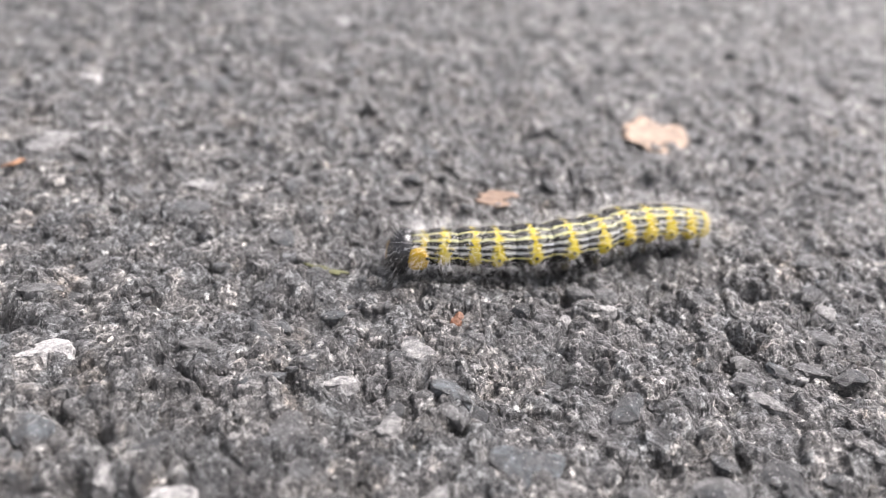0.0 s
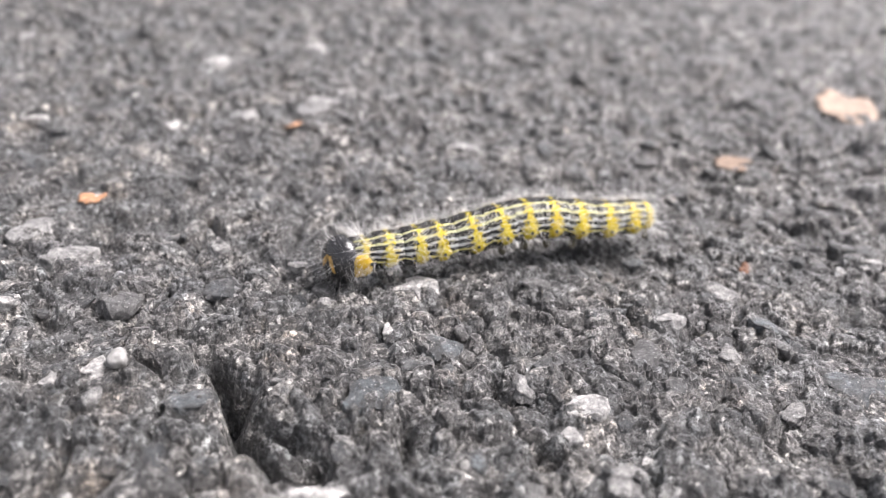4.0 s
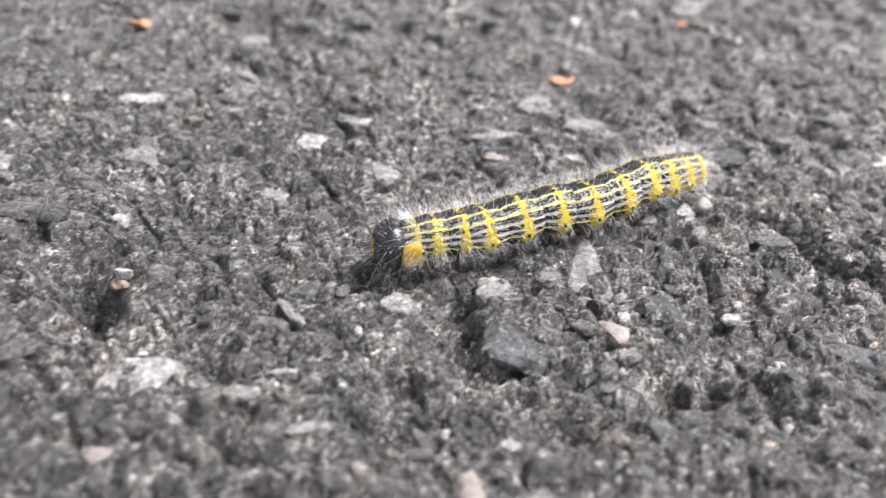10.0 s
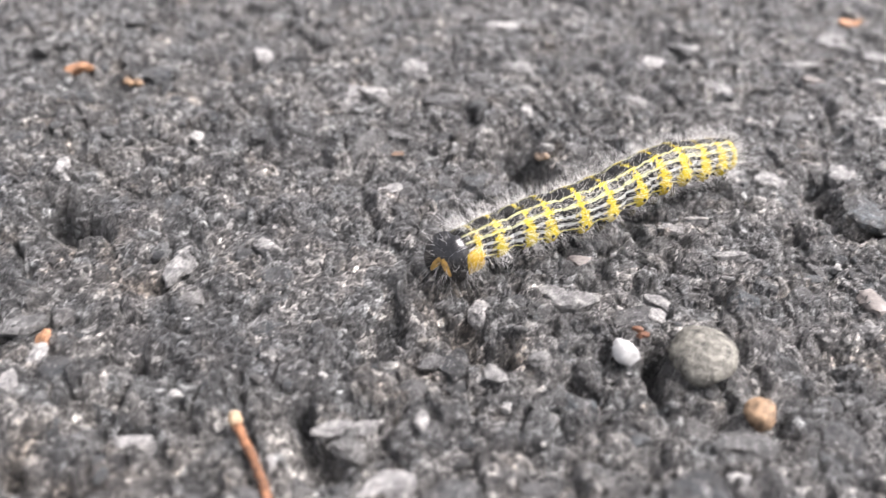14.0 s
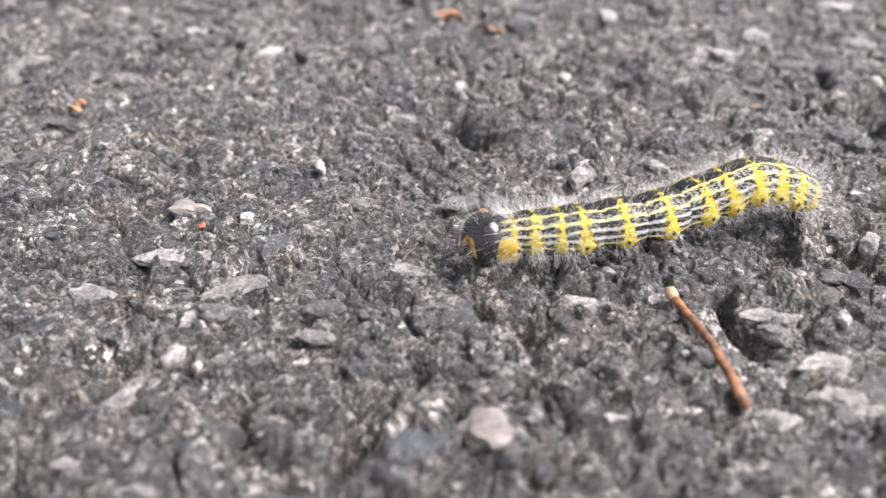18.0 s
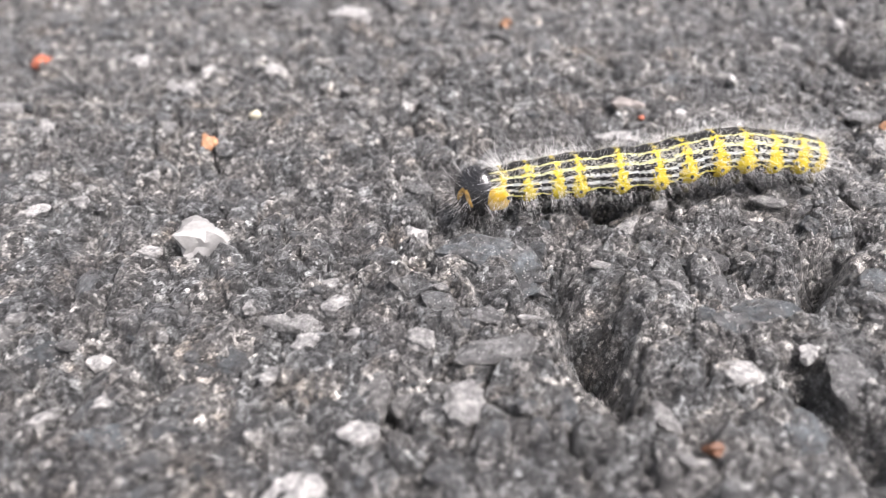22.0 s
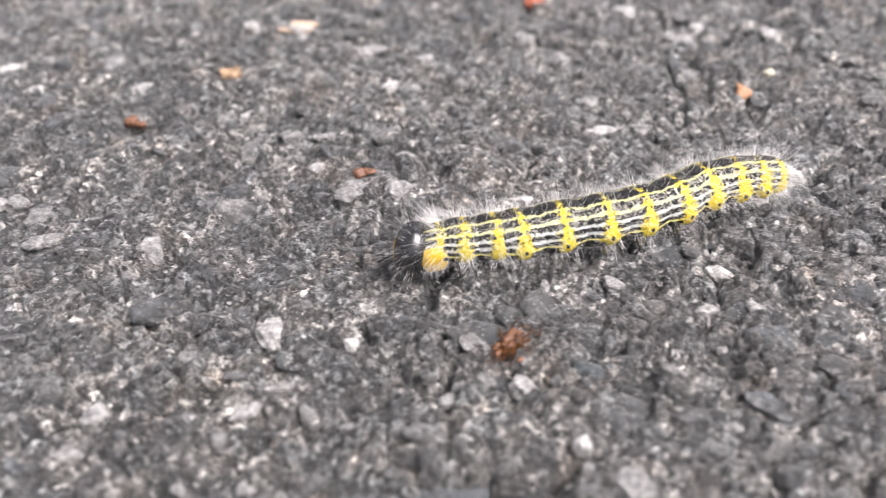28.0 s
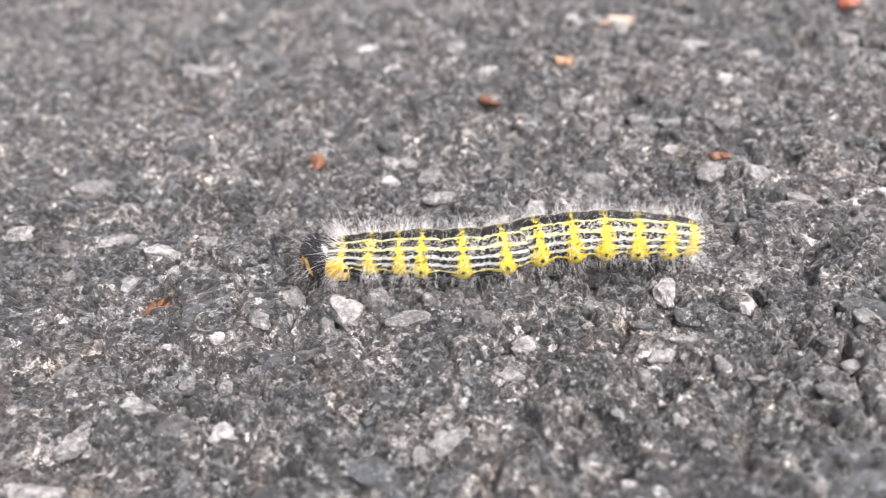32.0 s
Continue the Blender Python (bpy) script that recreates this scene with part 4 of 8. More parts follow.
def build_twig():
    """A reddish twig, slightly bent, with a pale broken end and a knobbed foot; local x runs along it."""
    twig = tagged(new("twig"), "short reddish-brown bent twig with a pale broken end", "twig")
    path = [(0.9 + 14.9 * k / 14, 0.55 * math.sin(k / 14 * 3.1) + 0.05 * math.sin(k * 1.9), 0.25 * math.sin(k / 14 * 3.1)) for k in range(15)]
    radii = [0.50, 0.46, 0.44, 0.46, 0.43, 0.42, 0.45, 0.46, 0.45, 0.47, 0.49, 0.50, 0.54, 0.62, 0.50]
    part("stem", tube(path, radii), TWIG, twig)
    part("broken_end", tube([(-0.7, -0.15, 0.1), (-0.2, 0.0, 0.15), (0.4, 0.02, 0.08), (1.0, 0.05, 0)], [0.25, 0.62, 0.7, 0.5]), TWIG_END, twig, "pale splintered end")
    part("foot", knob(15.7, 0.1, 0, 0.45, 0.6, 0.5), TWIG, twig)
    x0, y0, x1, y1 = -0.1594, -0.0308, -0.1491, -0.0435
    twig.matrix_world = pose(x0, y0, 0.0007, 0, 0, math.degrees(math.atan2(y1 - y0, x1 - x0)))


def pebble(x, y, sx, sy, sz, mat, seed, label, name="pebble", up=0.32, worn=0.5):
    """A loose stone with its corners worn down; sizes in mm."""
    pts, f = chips(1, 3, np.random.default_rng(seed))
    pts = (pts[0] * (1 - worn) + BALL[3][0] * worn * 0.85) * np.array([sx, sy, sz]) / 2000
    me = arrays_mesh("pebble", pts, f)
    for v in me.vertices:
        v.co *= 1 + 0.07 * noise.noise(v.co * 900 + Vector((seed, 0, 0))) + 0.06 * noise.noise(v.co * 2200) + 0.03 * noise.noise(v.co * 5000)
    ob = part_mesh(name, me, mat)
    ob.matrix_world = pose(x / 1000, y / 1000, ground_z(x / 1000, y / 1000) + up * sz / 1000, 8, -10, seed * 37 % 360)
    return tagged(ob, label, "pebble")


build_twig()
leaf_bit(47.0, 151.0, 15.0, 14.0, 0, LEAF, 5, "tan dry leaf fragment lying on the asphalt", 0.8)
leaf_bit(12.0, 117.3, 6.6, 5.6, -5, LEAF_BROWN, 8, "small brown leaf fragment on the asphalt", 0.5)
leaf_bit(-89.8, 89.4, 3.6, 2.4, 20, ORANGE_CRUMB, 12, "tiny orange leaf fragment on the asphalt", 0.5)
leaf_bit(-66.1, 121.4, 3.0, 2.0, 60, ORANGE_CRUMB, 14, "tiny orange leaf fragment on the asphalt", 0.4)
leaf_bit(-321.0, -126.6, 7.0, 5.0, 60, LEAF_PALE, 15, "pale tan leaf fragment on the asphalt", 0.5)
crumb(5.7, 84.0, 1.9, LEAF_DARK, 1, "reddish-brown crumb on the asphalt")
crumb(-215.3, 28.1, 3.6, ORANGE_CRUMB, 2, "orange crumb on the asphalt")
crumb(-205.6, 28.2, 2.4, OCHRE, 3, "ochre crumb on the asphalt")
crumb(-183.7, -25.7, 2.2, ORANGE_CRUMB, 4, "orange crumb beside a white chip")
crumb(-123.3, -8.4, 1.3, LEAF_DARK, 5, "orange-brown crumb beside a pebble")
crumb(-304.2, -86.2, 3.4, RED_CRUMB, 6, "red crumb on the asphalt")
crumb(-256.6, -87.0, 3.0, ORANGE_CRUMB, 7, "orange-red crumb on the asphalt")
crumb(-178.1, -91.9, 1.7, LEAF_DARK, 8, "brown crumb on the asphalt")
crumb(-139.2, 26.9, 2.0, LEAF_PALE, 9, "pale tan crumb in a hollow of the asphalt")
crumb(-313.0, -143.9, 3.2, OCHRE, 10, "ochre crumb on the asphalt")
crumb(-302.6, -192.9, 3.0, LEAF_DARK, 11, "brown crumb on the asphalt")
crumb(-248.5, -27.5, 2.6, ORANGE_CRUMB, 12, "orange crumb on the asphalt")
crumb(-212.7, -42.7, 1.2, RED_CRUMB, 13, "tiny red crumb on the asphalt")
crumb(-165.0, 94.2, 2.6, ORANGE_CRUMB, 14, "orange crumb on the asphalt")
crumb(-273.7, -143.2, 2.2, LEAF_DARK, 15, "brown crumb on the asphalt")
crumb(-307.7, -161.8, 2.4, LEAF_DARK, 16, "brown crumb on the asphalt")
leaf_bit(-12.1, 94.2, 5.0, 1.3, -20, GREEN_SLIVER, 23, "thin yellow-green plant sliver on the asphalt", 0.2)
leaf_bit(-159.5, 20.4, 2.8, 1.2, 20, LEAF_BROWN, 17, "thin reddish-brown leaf strip on the asphalt", 0.2)
tuft(-238.7, -147.6, 4.8, 21, "frayed rust-brown bud scale scrap on the asphalt")
tuft(-283.7, -220.9, 5.6, 22, "small rust-brown bud scale scrap on the asphalt")
pebble(-124.4, -12.4, 3.3, 3.4, 3.2, CLEAN_WHITE, 5, "small white angular pebble lying on the asphalt", worn=0.1)
pebble(-116.7, -10.4, 8.2, 7.6, 5.6, GREEN_GREY, 31, "rounded greenish-grey stone bedded in the asphalt", name="embedded_stone", up=0.08, worn=0.6)
pebble(-111.0, -16.2, 3.6, 3.5, 3.5, OCHRE, 14, "round ochre-brown pebble with a dark stain")
pebble(-259.4, -76.8, 2.0, 1.9, 1.8, CREAM, 12, "small cream-white pebble lying on the asphalt")
stone(-241.2, -100.9, 6.2, 5.8, 30, PEBBLE_WHITE, 8.0, 2.0)
pebble(-71.6, 52.8, 3.3, 2.5, 2.4, PEBBLE_WHITE, 17, "small white chip lying beside a crack", up=0.2)

# stones bedded in the asphalt along the trail: place, length, width, turn
stone(-210.9, -81.6, 13.6, 5.0, 41, BLUE_STONE)
stone(-169.6, 36.0, 8.7, 6.9, 26, PALE_STONE)
stone(-226.7, -165.7, 8.2, 6.0, 58, BLUE_STONE)
stone(-86.7, 37.6, 10.3, 4.2, -96, PALE_STONE)
stone(-94.4, 25.4, 6.9, 5.7, 11, BLUE_STONE)
stone(-275.0, -39.5, 7.3, 5.3, 35, WHITE_STONE)
stone(-343.5, -199.7, 6.8, 5.5, 58, PALE_STONE)
stone(-94.0, 80.1, 6.3, 6.0, 11, PALE_STONE)
stone(-131.5, 14.0, 6.5, 5.7, 11, PALE_STONE)
stone(-100.5, 70.6, 9.2, 3.7, 11, PALE_STONE)
stone(-89.7, 154.1, 6.1, 5.6, 6, WHITE_STONE)
stone(-277.1, -78.1, 6.5, 4.8, 41, PALE_STONE)
stone(-290.9, -75.0, 6.0, 5.2, 41, PALE_STONE)
stone(11.8, 59.7, 6.4, 4.6, 6, BLUE_STONE)
stone(-150.6, -28.6, 3.6, 1.6, 20, PALE_STONE)
stone(-147.6, -27.2, 3.4, 1.8, 35, PALE_STONE)
stone(-148.4, -30.2, 3.8, 1.5, 5, PALE_STONE)
stone(-113.9, 55.2, 4.1, 6.7, 14, PALE_STONE)
stone(-43.5, 51.3, 5.3, 4.6, 6, BLUE_STONE)
stone(-163.4, 46.3, 4.1, 5.8, 14, PALE_STONE)
stone(-64.1, 129.3, 4.6, 5.2, 6, PALE_STONE)
stone(-173.7, -59.2, 6.7, 3.4, 71, BLUE_STONE)
stone(-152.2, 66.1, 5.0, 4.6, 14, WHITE_STONE)
stone(-199.2, -101.2, 4.6, 4.9, 35, PALE_STONE)
stone(-146.5, 97.6, 5.7, 4.0, 11, PALE_STONE)
stone(-50.4, 45.4, 5.6, 4.1, 6, BLUE_STONE)
stone(-63.7, 49.1, 5.1, 4.3, 11, BLUE_STONE)
stone(-41.3, 72.8, 5.5, 4.0, 6, WHITE_STONE)
stone(-18.6, 41.6, 5.3, 4.1, 6, PALE_STONE)
stone(-11.8, 63.1, 4.2, 5.0, 6, GREY_STONE)
stone(-89.3, 50.7, 6.1, 3.4, 6, PALE_STONE)
stone(29.9, 56.7, 5.2, 3.9, 6, GREY_STONE)
stone(-90.8, 4.3, 6.5, 3.2, 14, PALE_STONE)
stone(-141.0, -37.6, 7.9, 2.6, -2, PALE_STONE)
stone(-69.2, 163.5, 4.5, 4.5, 6, WHITE_STONE)
stone(-86.1, 74.5, 6.0, 3.3, 6, PALE_STONE)
stone(-147.6, 52.0, 5.1, 3.9, 14, PALE_STONE)
stone(-201.1, -94.7, 6.8, 2.9, 41, GREY_STONE)
stone(-247.7, -205.3, 5.9, 3.3, 58, BLUE_STONE)
stone(-34.5, 117.4, 4.4, 4.3, 6, PALE_STONE)
stone(-175.9, -10.9, 3.4, 5.6, 26, PALE_STONE)
stone(-212.0, -48.8, 7.7, 2.4, 26, PALE_STONE)
stone(47.5, 77.8, 4.4, 4.1, 6, GREY_STONE)
stone(-233.5, -1.5, 4.2, 4.2, 26, WHITE_STONE)
stone(-59.1, 29.3, 5.6, 3.1, 11, BLUE_STONE)
stone(-168.6, -55.6, 4.8, 3.6, 26, PINK_STONE)
stone(-131.9, -3.8, 6.3, 2.7, 14, PALE_STONE)
stone(-201.9, -50.2, 6.1, 2.8, 26, PALE_STONE)
stone(-216.7, -40.5, 4.9, 3.3, 41, PINK_STONE)
stone(-78.5, 33.2, 4.4, 3.6, 11, BLUE_STONE)
stone(-134.8, 28.6, 3.8, 4.1, 11, GREY_STONE)
stone(-171.7, -75.6, 3.1, 5.0, 35, GREY_STONE)
stone(-46.5, 37.8, 6.2, 2.5, 6, WHITE_STONE)
stone(-111.1, 116.3, 3.8, 3.9, 6, WHITE_STONE)
stone(5.0, 69.9, 4.5, 3.2, 6, BLUE_STONE)
stone(-87.6, 118.9, 2.8, 5.1, 6, WHITE_STONE)
stone(-180.4, -81.2, 4.4, 3.1, 35, WHITE_STONE)
stone(-21.0, 51.9, 4.1, 3.2, 6, WHITE_STONE)
stone(-293.8, -98.4, 3.7, 3.5, 41, PALE_STONE)
stone(-296.5, -116.9, 3.5, 3.8, 41, PALE_STONE)
stone(-194.5, -80.1, 4.0, 3.3, 35, GREY_STONE)
stone(-187.1, -38.8, 5.9, 2.2, 0, PALE_STONE)
stone(-137.3, -11.8, 4.5, 2.9, 14, BLUE_STONE)
stone(0.8, 77.5, 3.4, 3.7, 6, PALE_STONE)
stone(-270.6, -200.3, 3.2, 3.9, 58, PALE_STONE)
stone(-271.7, -146.6, 3.3, 3.8, 58, PALE_STONE)
stone(-267.6, -65.7, 3.1, 4.0, 35, WHITE_STONE)
stone(39.4, 74.9, 4.2, 2.9, 6, GREY_STONE)
stone(-53.8, 21.3, 3.4, 3.6, 11, PALE_STONE)
stone(-97.5, 32.7, 3.5, 3.3, 6, PALE_STONE)
stone(-221.0, -103.8, 5.7, 2.0, 35, PALE_STONE)
stone(-205.2, -118.4, 4.3, 2.6, 41, WHITE_STONE)
stone(40.9, 71.4, 4.1, 2.7, 6, PALE_STONE)
stone(-201.4, -66.8, 5.1, 2.2, 58, PALE_STONE)
stone(-97.8, 4.6, 2.9, 3.8, 14, PINK_STONE)
stone(-107.8, 28.9, 3.7, 2.9, 11, PALE_STONE)
stone(-205.1, -90.9, 3.2, 3.2, 41, GREY_STONE)
stone(-2.1, 63.7, 2.4, 4.2, 6, PALE_STONE)
stone(-209.0, -97.0, 4.0, 2.5, 35, PALE_STONE)
stone(-284.6, -97.4, 2.3, 4.2, 41, PALE_STONE)
stone(-79.7, 15.6, 3.1, 3.1, 11, BLUE_STONE)
stone(-266.3, -194.6, 4.4, 2.1, 58, PALE_STONE)
stone(-260.2, -217.4, 3.3, 2.7, 58, WHITE_STONE)
stone(-118.1, 28.4, 4.1, 2.1, 11, BLUE_STONE)
stone(-111.8, 0.7, 2.8, 3.1, 14, BLUE_STONE)
stone(-214.8, -57.7, 4.2, 2.0, 26, PALE_STONE)
stone(-268.2, -209.5, 3.2, 2.6, 58, BLUE_STONE)
stone(-292.0, -179.7, 3.1, 2.7, 58, PALE_STONE)
stone(-247.1, -125.8, 3.7, 2.2, 84, PALE_STONE)
stone(3.4, 54.9, 2.7, 2.9, 6, PALE_STONE)
stone(-91.4, 35.4, 3.3, 2.4, 11, PALE_STONE)
stone(-326.8, -170.8, 2.1, 3.8, 58, WHITE_STONE)
stone(-113.8, 9.4, 4.1, 1.9, 11, PALE_STONE)
stone(-8.0, 70.8, 3.8, 2.0, 6, PALE_STONE)
stone(-27.6, 54.6, 2.6, 3.0, 6, PALE_STONE)
stone(-95.9, -1.8, 3.0, 2.5, 14, BLUE_STONE)
stone(-84.2, 29.2, 2.6, 2.8, 11, PINK_STONE)
stone(-190.9, -49.2, 3.5, 2.1, 26, GREY_STONE)
stone(-167.7, -5.3, 3.1, 2.4, 14, PALE_STONE)
stone(-140.8, -8.2, 2.8, 2.6, 14, PALE_STONE)
stone(-220.1, -84.4, 3.0, 2.4, 35, WHITE_STONE)
stone(-248.5, -197.6, 3.3, 2.1, 58, PALE_STONE)
stone(-276.5, -205.1, 2.6, 2.6, 58, PALE_STONE)
stone(-205.2, -110.2, 3.1, 2.2, 41, PALE_STONE)
stone(-183.6, -90.4, 2.0, 3.3, 41, PALE_STONE)
stone(-118.4, 23.9, 4.0, 1.5, -55, PALE_STONE)
stone(-256.6, -184.5, 3.0, 2.0, 58, PALE_STONE)
stone(-234.6, -119.3, 2.8, 2.0, 35, WHITE_STONE)
stone(24.7, 87.3, 2.2, 2.5, 6, PALE_STONE)
stone(-72.1, 52.8, 2.3, 2.3, 6, WHITE_STONE)
stone(-121.9, -4.2, 2.4, 2.2, 14, PALE_STONE)
stone(-294.3, -184.9, 2.6, 2.0, 58, WHITE_STONE)
stone(-130.9, 4.2, 2.7, 1.9, 14, PINK_STONE)
stone(-219.0, -99.5, 2.7, 1.9, 41, PALE_STONE)
stone(-227.3, -123.2, 2.4, 2.1, 35, PALE_STONE)
stone(-182.5, -32.6, 2.0, 2.6, 26, PALE_STONE)
stone(-274.3, -209.4, 2.8, 1.7, 58, PALE_STONE)
stone(-217.2, -105.2, 2.5, 1.9, 35, PALE_STONE)
stone(-270.6, -196.4, 2.6, 1.8, 58, PALE_STONE)
stone(-189.7, -52.9, 3.4, 1.3, 26, PALE_STONE)
stone(-136.9, -17.3, 2.1, 2.1, 14, PALE_STONE)
stone(-78.3, 50.4, 1.7, 2.5, 6, PALE_STONE)
stone(-216.9, -110.7, 2.1, 2.1, 35, PALE_STONE)
stone(-120.8, 12.7, 2.7, 1.6, 11, PALE_STONE)
stone(-117.7, 16.2, 3.2, 1.3, 11, WHITE_STONE)
stone(-202.5, -56.6, 3.0, 1.4, 91, PALE_STONE)
stone(-246.4, -122.4, 3.0, 1.4, 41, PALE_STONE)
stone(-234.4, -149.8, 2.0, 2.0, 58, PALE_STONE)
stone(-226.7, -137.0, 2.3, 1.8, 41, PALE_STONE)
stone(-182.5, -28.1, 1.8, 2.2, 26, WHITE_STONE)
stone(-43.4, 63.8, 1.4, 2.5, 6, WHITE_STONE)
stone(-98.4, 0.4, 1.8, 1.9, 14, PALE_STONE)
stone(-183.3, -54.5, 2.2, 1.6, 26, BLUE_STONE)
stone(-176.0, -74.4, 2.0, 1.7, 35, WHITE_STONE)
stone(-82.3, 25.8, 2.3, 1.4, 11, PALE_STONE)
stone(-247.7, -173.2, 2.5, 1.3, 58, PALE_STONE)
stone(-205.9, -27.0, 1.3, 2.4, 26, WHITE_STONE)
stone(-249.0, -168.4, 2.5, 1.2, 58, PALE_STONE)
stone(-229.8, -128.1, 2.6, 1.2, 41, PALE_STONE)
stone(-70.9, 33.0, 2.1, 1.4, 6, WHITE_STONE)
stone(-139.0, 27.7, 2.1, 1.4, 11, WHITE_STONE)
stone(-214.7, -101.1, 2.0, 1.4, 41, PALE_STONE)
stone(-208.4, -39.7, 1.8, 1.5, 26, WHITE_STONE)
stone(-237.0, -152.5, 1.7, 1.5, 58, PALE_STONE)
stone(-243.6, -168.6, 1.8, 1.4, 58, PALE_STONE)
stone(-269.2, -219.3, 1.5, 1.6, 58, PALE_STONE)
stone(-159.7, -49.6, 2.4, 1.0, 26, WHITE_STONE)
stone(-244.1, -138.2, 1.2, 1.8, 41, PALE_STONE)
stone(-248.7, -160.4, 1.4, 1.3, 58, WHITE_STONE)
stone(-82.7, 31.1, 1.2, 1.5, 11, WHITE_STONE)
stone(-182.8, -67.1, 1.9, 0.9, 26, PALE_STONE)
stone(-267.0, -215.8, 1.3, 1.4, 58, PALE_STONE)
stone(-273.8, -214.8, 1.2, 1.3, 58, WHITE_STONE)
stone(-179.9, -56.9, 0.9, 0.9, 26, WHITE_STONE)
stone(-243.6, -175.6, 0.9, 0.8, 58, WHITE_STONE)
stone(-275.4, -220.1, 0.8, 0.9, 58, WHITE_STONE)
stone(-83.0, 47.9, 0.7, 0.9, 6, WHITE_STONE)
stone(-23.5, 229.9, 11.1, 5.6, -0, PALE_STONE)
stone(70.2, 128.4, 3.4, 4.3, -0, GREY_STONE)
stone(29.6, 132.0, 3.0, 2.8, -0, GREY_STONE)
stone(54.7, 90.0, 3.0, 2.7, -0, PALE_STONE)
stone(52.3, 83.8, 3.6, 3.3, -0, GREY_STONE)
stone(43.8, 77.2, 2.3, 2.1, -0, BLUE_STONE)
stone(-2.6, 117.7, 3.3, 2.4, -0, GREY_STONE)
stone(-39.2, 141.5, 4.9, 3.9, 5, GREY_STONE)
stone(19.1, 84.4, 1.9, 2.1, -0, PALE_STONE)
stone(7.7, 79.9, 2.1, 1.8, -0, GREY_STONE)
stone(-59.5, 141.7, 4.7, 2.4, -0, PALE_STONE)
stone(23.1, 56.2, 2.7, 2.4, -0, GREY_STONE)
stone(-63.1, 132.6, 5.6, 2.8, 3, PALE_STONE)
stone(4.7, 66.1, 2.8, 2.7, 3, GREY_STONE)
stone(-14.8, 70.5, 3.0, 1.5, -0, BLUE_STONE)
stone(-75.1, 125.5, 2.9, 4.6, 0, PALE_STONE)
stone(-24.8, 76.6, 3.3, 1.7, -0, GREY_STONE)
stone(-46.9, 84.8, 4.9, 2.5, -0, GREY_STONE)
stone(-15.1, 45.3, 1.2, 1.2, 3, WHITE_STONE)
stone(-10.5, 38.9, 2.2, 1.4, 3, GREY_STONE)
stone(-22.4, 48.2, 2.2, 2.0, 3, PALE_STONE)
stone(-36.9, 60.9, 4.3, 3.8, 3, BLUE_STONE)
stone(-56.3, 74.6, 2.3, 1.3, 3, PALE_STONE)
stone(-39.7, 56.7, 3.9, 1.9, -0, BLUE_STONE)
stone(-51.7, 67.4, 1.9, 1.3, 3, PALE_STONE)
stone(-67.2, 77.6, 2.8, 2.4, 3, PALE_STONE)
stone(-27.1, 39.0, 2.2, 2.6, 0, GREY_STONE)
stone(-32.9, 43.5, 2.7, 2.1, 3, BLUE_STONE)
stone(-125.8, 126.6, 4.6, 3.3, 0, GREY_STONE)
stone(-45.6, 45.3, 3.0, 1.5, 0, PALE_STONE)
stone(-40.5, 37.3, 1.8, 1.2, 0, BLUE_STONE)
stone(-36.2, 32.2, 4.2, 2.1, 0, GREY_STONE)
stone(-41.6, 34.5, 3.7, 1.9, 0, PALE_STONE)
stone(-51.3, 39.9, 2.7, 2.3, 0, BLUE_STONE)
stone(-51.9, 36.3, 1.9, 1.6, 5, PALE_STONE)
stone(-74.2, 51.6, 2.1, 3.2, 8, WHITE_STONE)
stone(-56.2, 33.2, 1.9, 1.6, 0, GREY_STONE)
stone(-88.6, 62.2, 2.7, 1.4, 0, WHITE_STONE)
stone(-92.9, 63.2, 2.3, 1.9, 0, PALE_STONE)
stone(-69.9, 35.0, 0.9, 1.0, 5, WHITE_STONE)
stone(-99.5, 61.0, 4.0, 2.0, 0, PINK_STONE)
stone(-95.2, 50.5, 3.0, 1.5, 0, PALE_STONE)
stone(-100.1, 50.0, 1.0, 1.4, 0, WHITE_STONE)
stone(-119.2, 65.1, 2.9, 1.5, 5, PALE_STONE)
stone(-76.6, 23.2, 1.7, 1.5, 5, GREY_STONE)
stone(-87.4, 28.9, 2.4, 1.8, 5, GREY_STONE)
stone(-140.3, 78.1, 3.2, 2.2, 5, PALE_STONE)
stone(-77.0, 17.3, 2.0, 2.1, 8, BLUE_STONE)
stone(-106.5, 44.9, 0.8, 1.0, 5, WHITE_STONE)
stone(-125.7, 60.6, 3.8, 3.6, 14, PALE_STONE)
stone(-119.4, 51.4, 2.2, 1.1, 5, GREY_STONE)
stone(-88.8, 22.0, 2.2, 2.1, 5, GREY_STONE)
stone(-92.6, 21.5, 2.6, 1.7, 5, BLUE_STONE)
stone(-82.7, 8.6, 1.2, 1.3, 8, BLUE_STONE)
stone(-94.0, 18.8, 1.7, 1.5, 5, BLUE_STONE)
stone(-127.7, 46.8, 3.7, 1.9, 8, PALE_STONE)
stone(-94.6, 10.6, 1.9, 1.3, 8, WHITE_STONE)
stone(-102.9, 11.2, 1.4, 2.3, 8, GREY_STONE)
stone(-103.4, 9.3, 1.7, 1.3, 8, BLUE_STONE)
stone(-99.6, -0.0, 2.2, 1.9, 14, GREY_STONE)
stone(-143.6, 37.3, 2.3, 1.4, 5, WHITE_STONE)
stone(-151.9, 45.0, 3.5, 2.3, 8, GREY_STONE)
stone(-108.8, 3.1, 1.0, 1.1, 8, BLUE_STONE)
stone(-113.4, 4.6, 1.8, 0.9, 8, GREY_STONE)
stone(-156.9, 37.2, 5.2, 2.6, 14, GREY_STONE)
stone(-120.6, -1.8, 4.3, 2.2, 8, PALE_STONE)
stone(-127.2, 4.2, 0.6, 0.7, 8, WHITE_STONE)
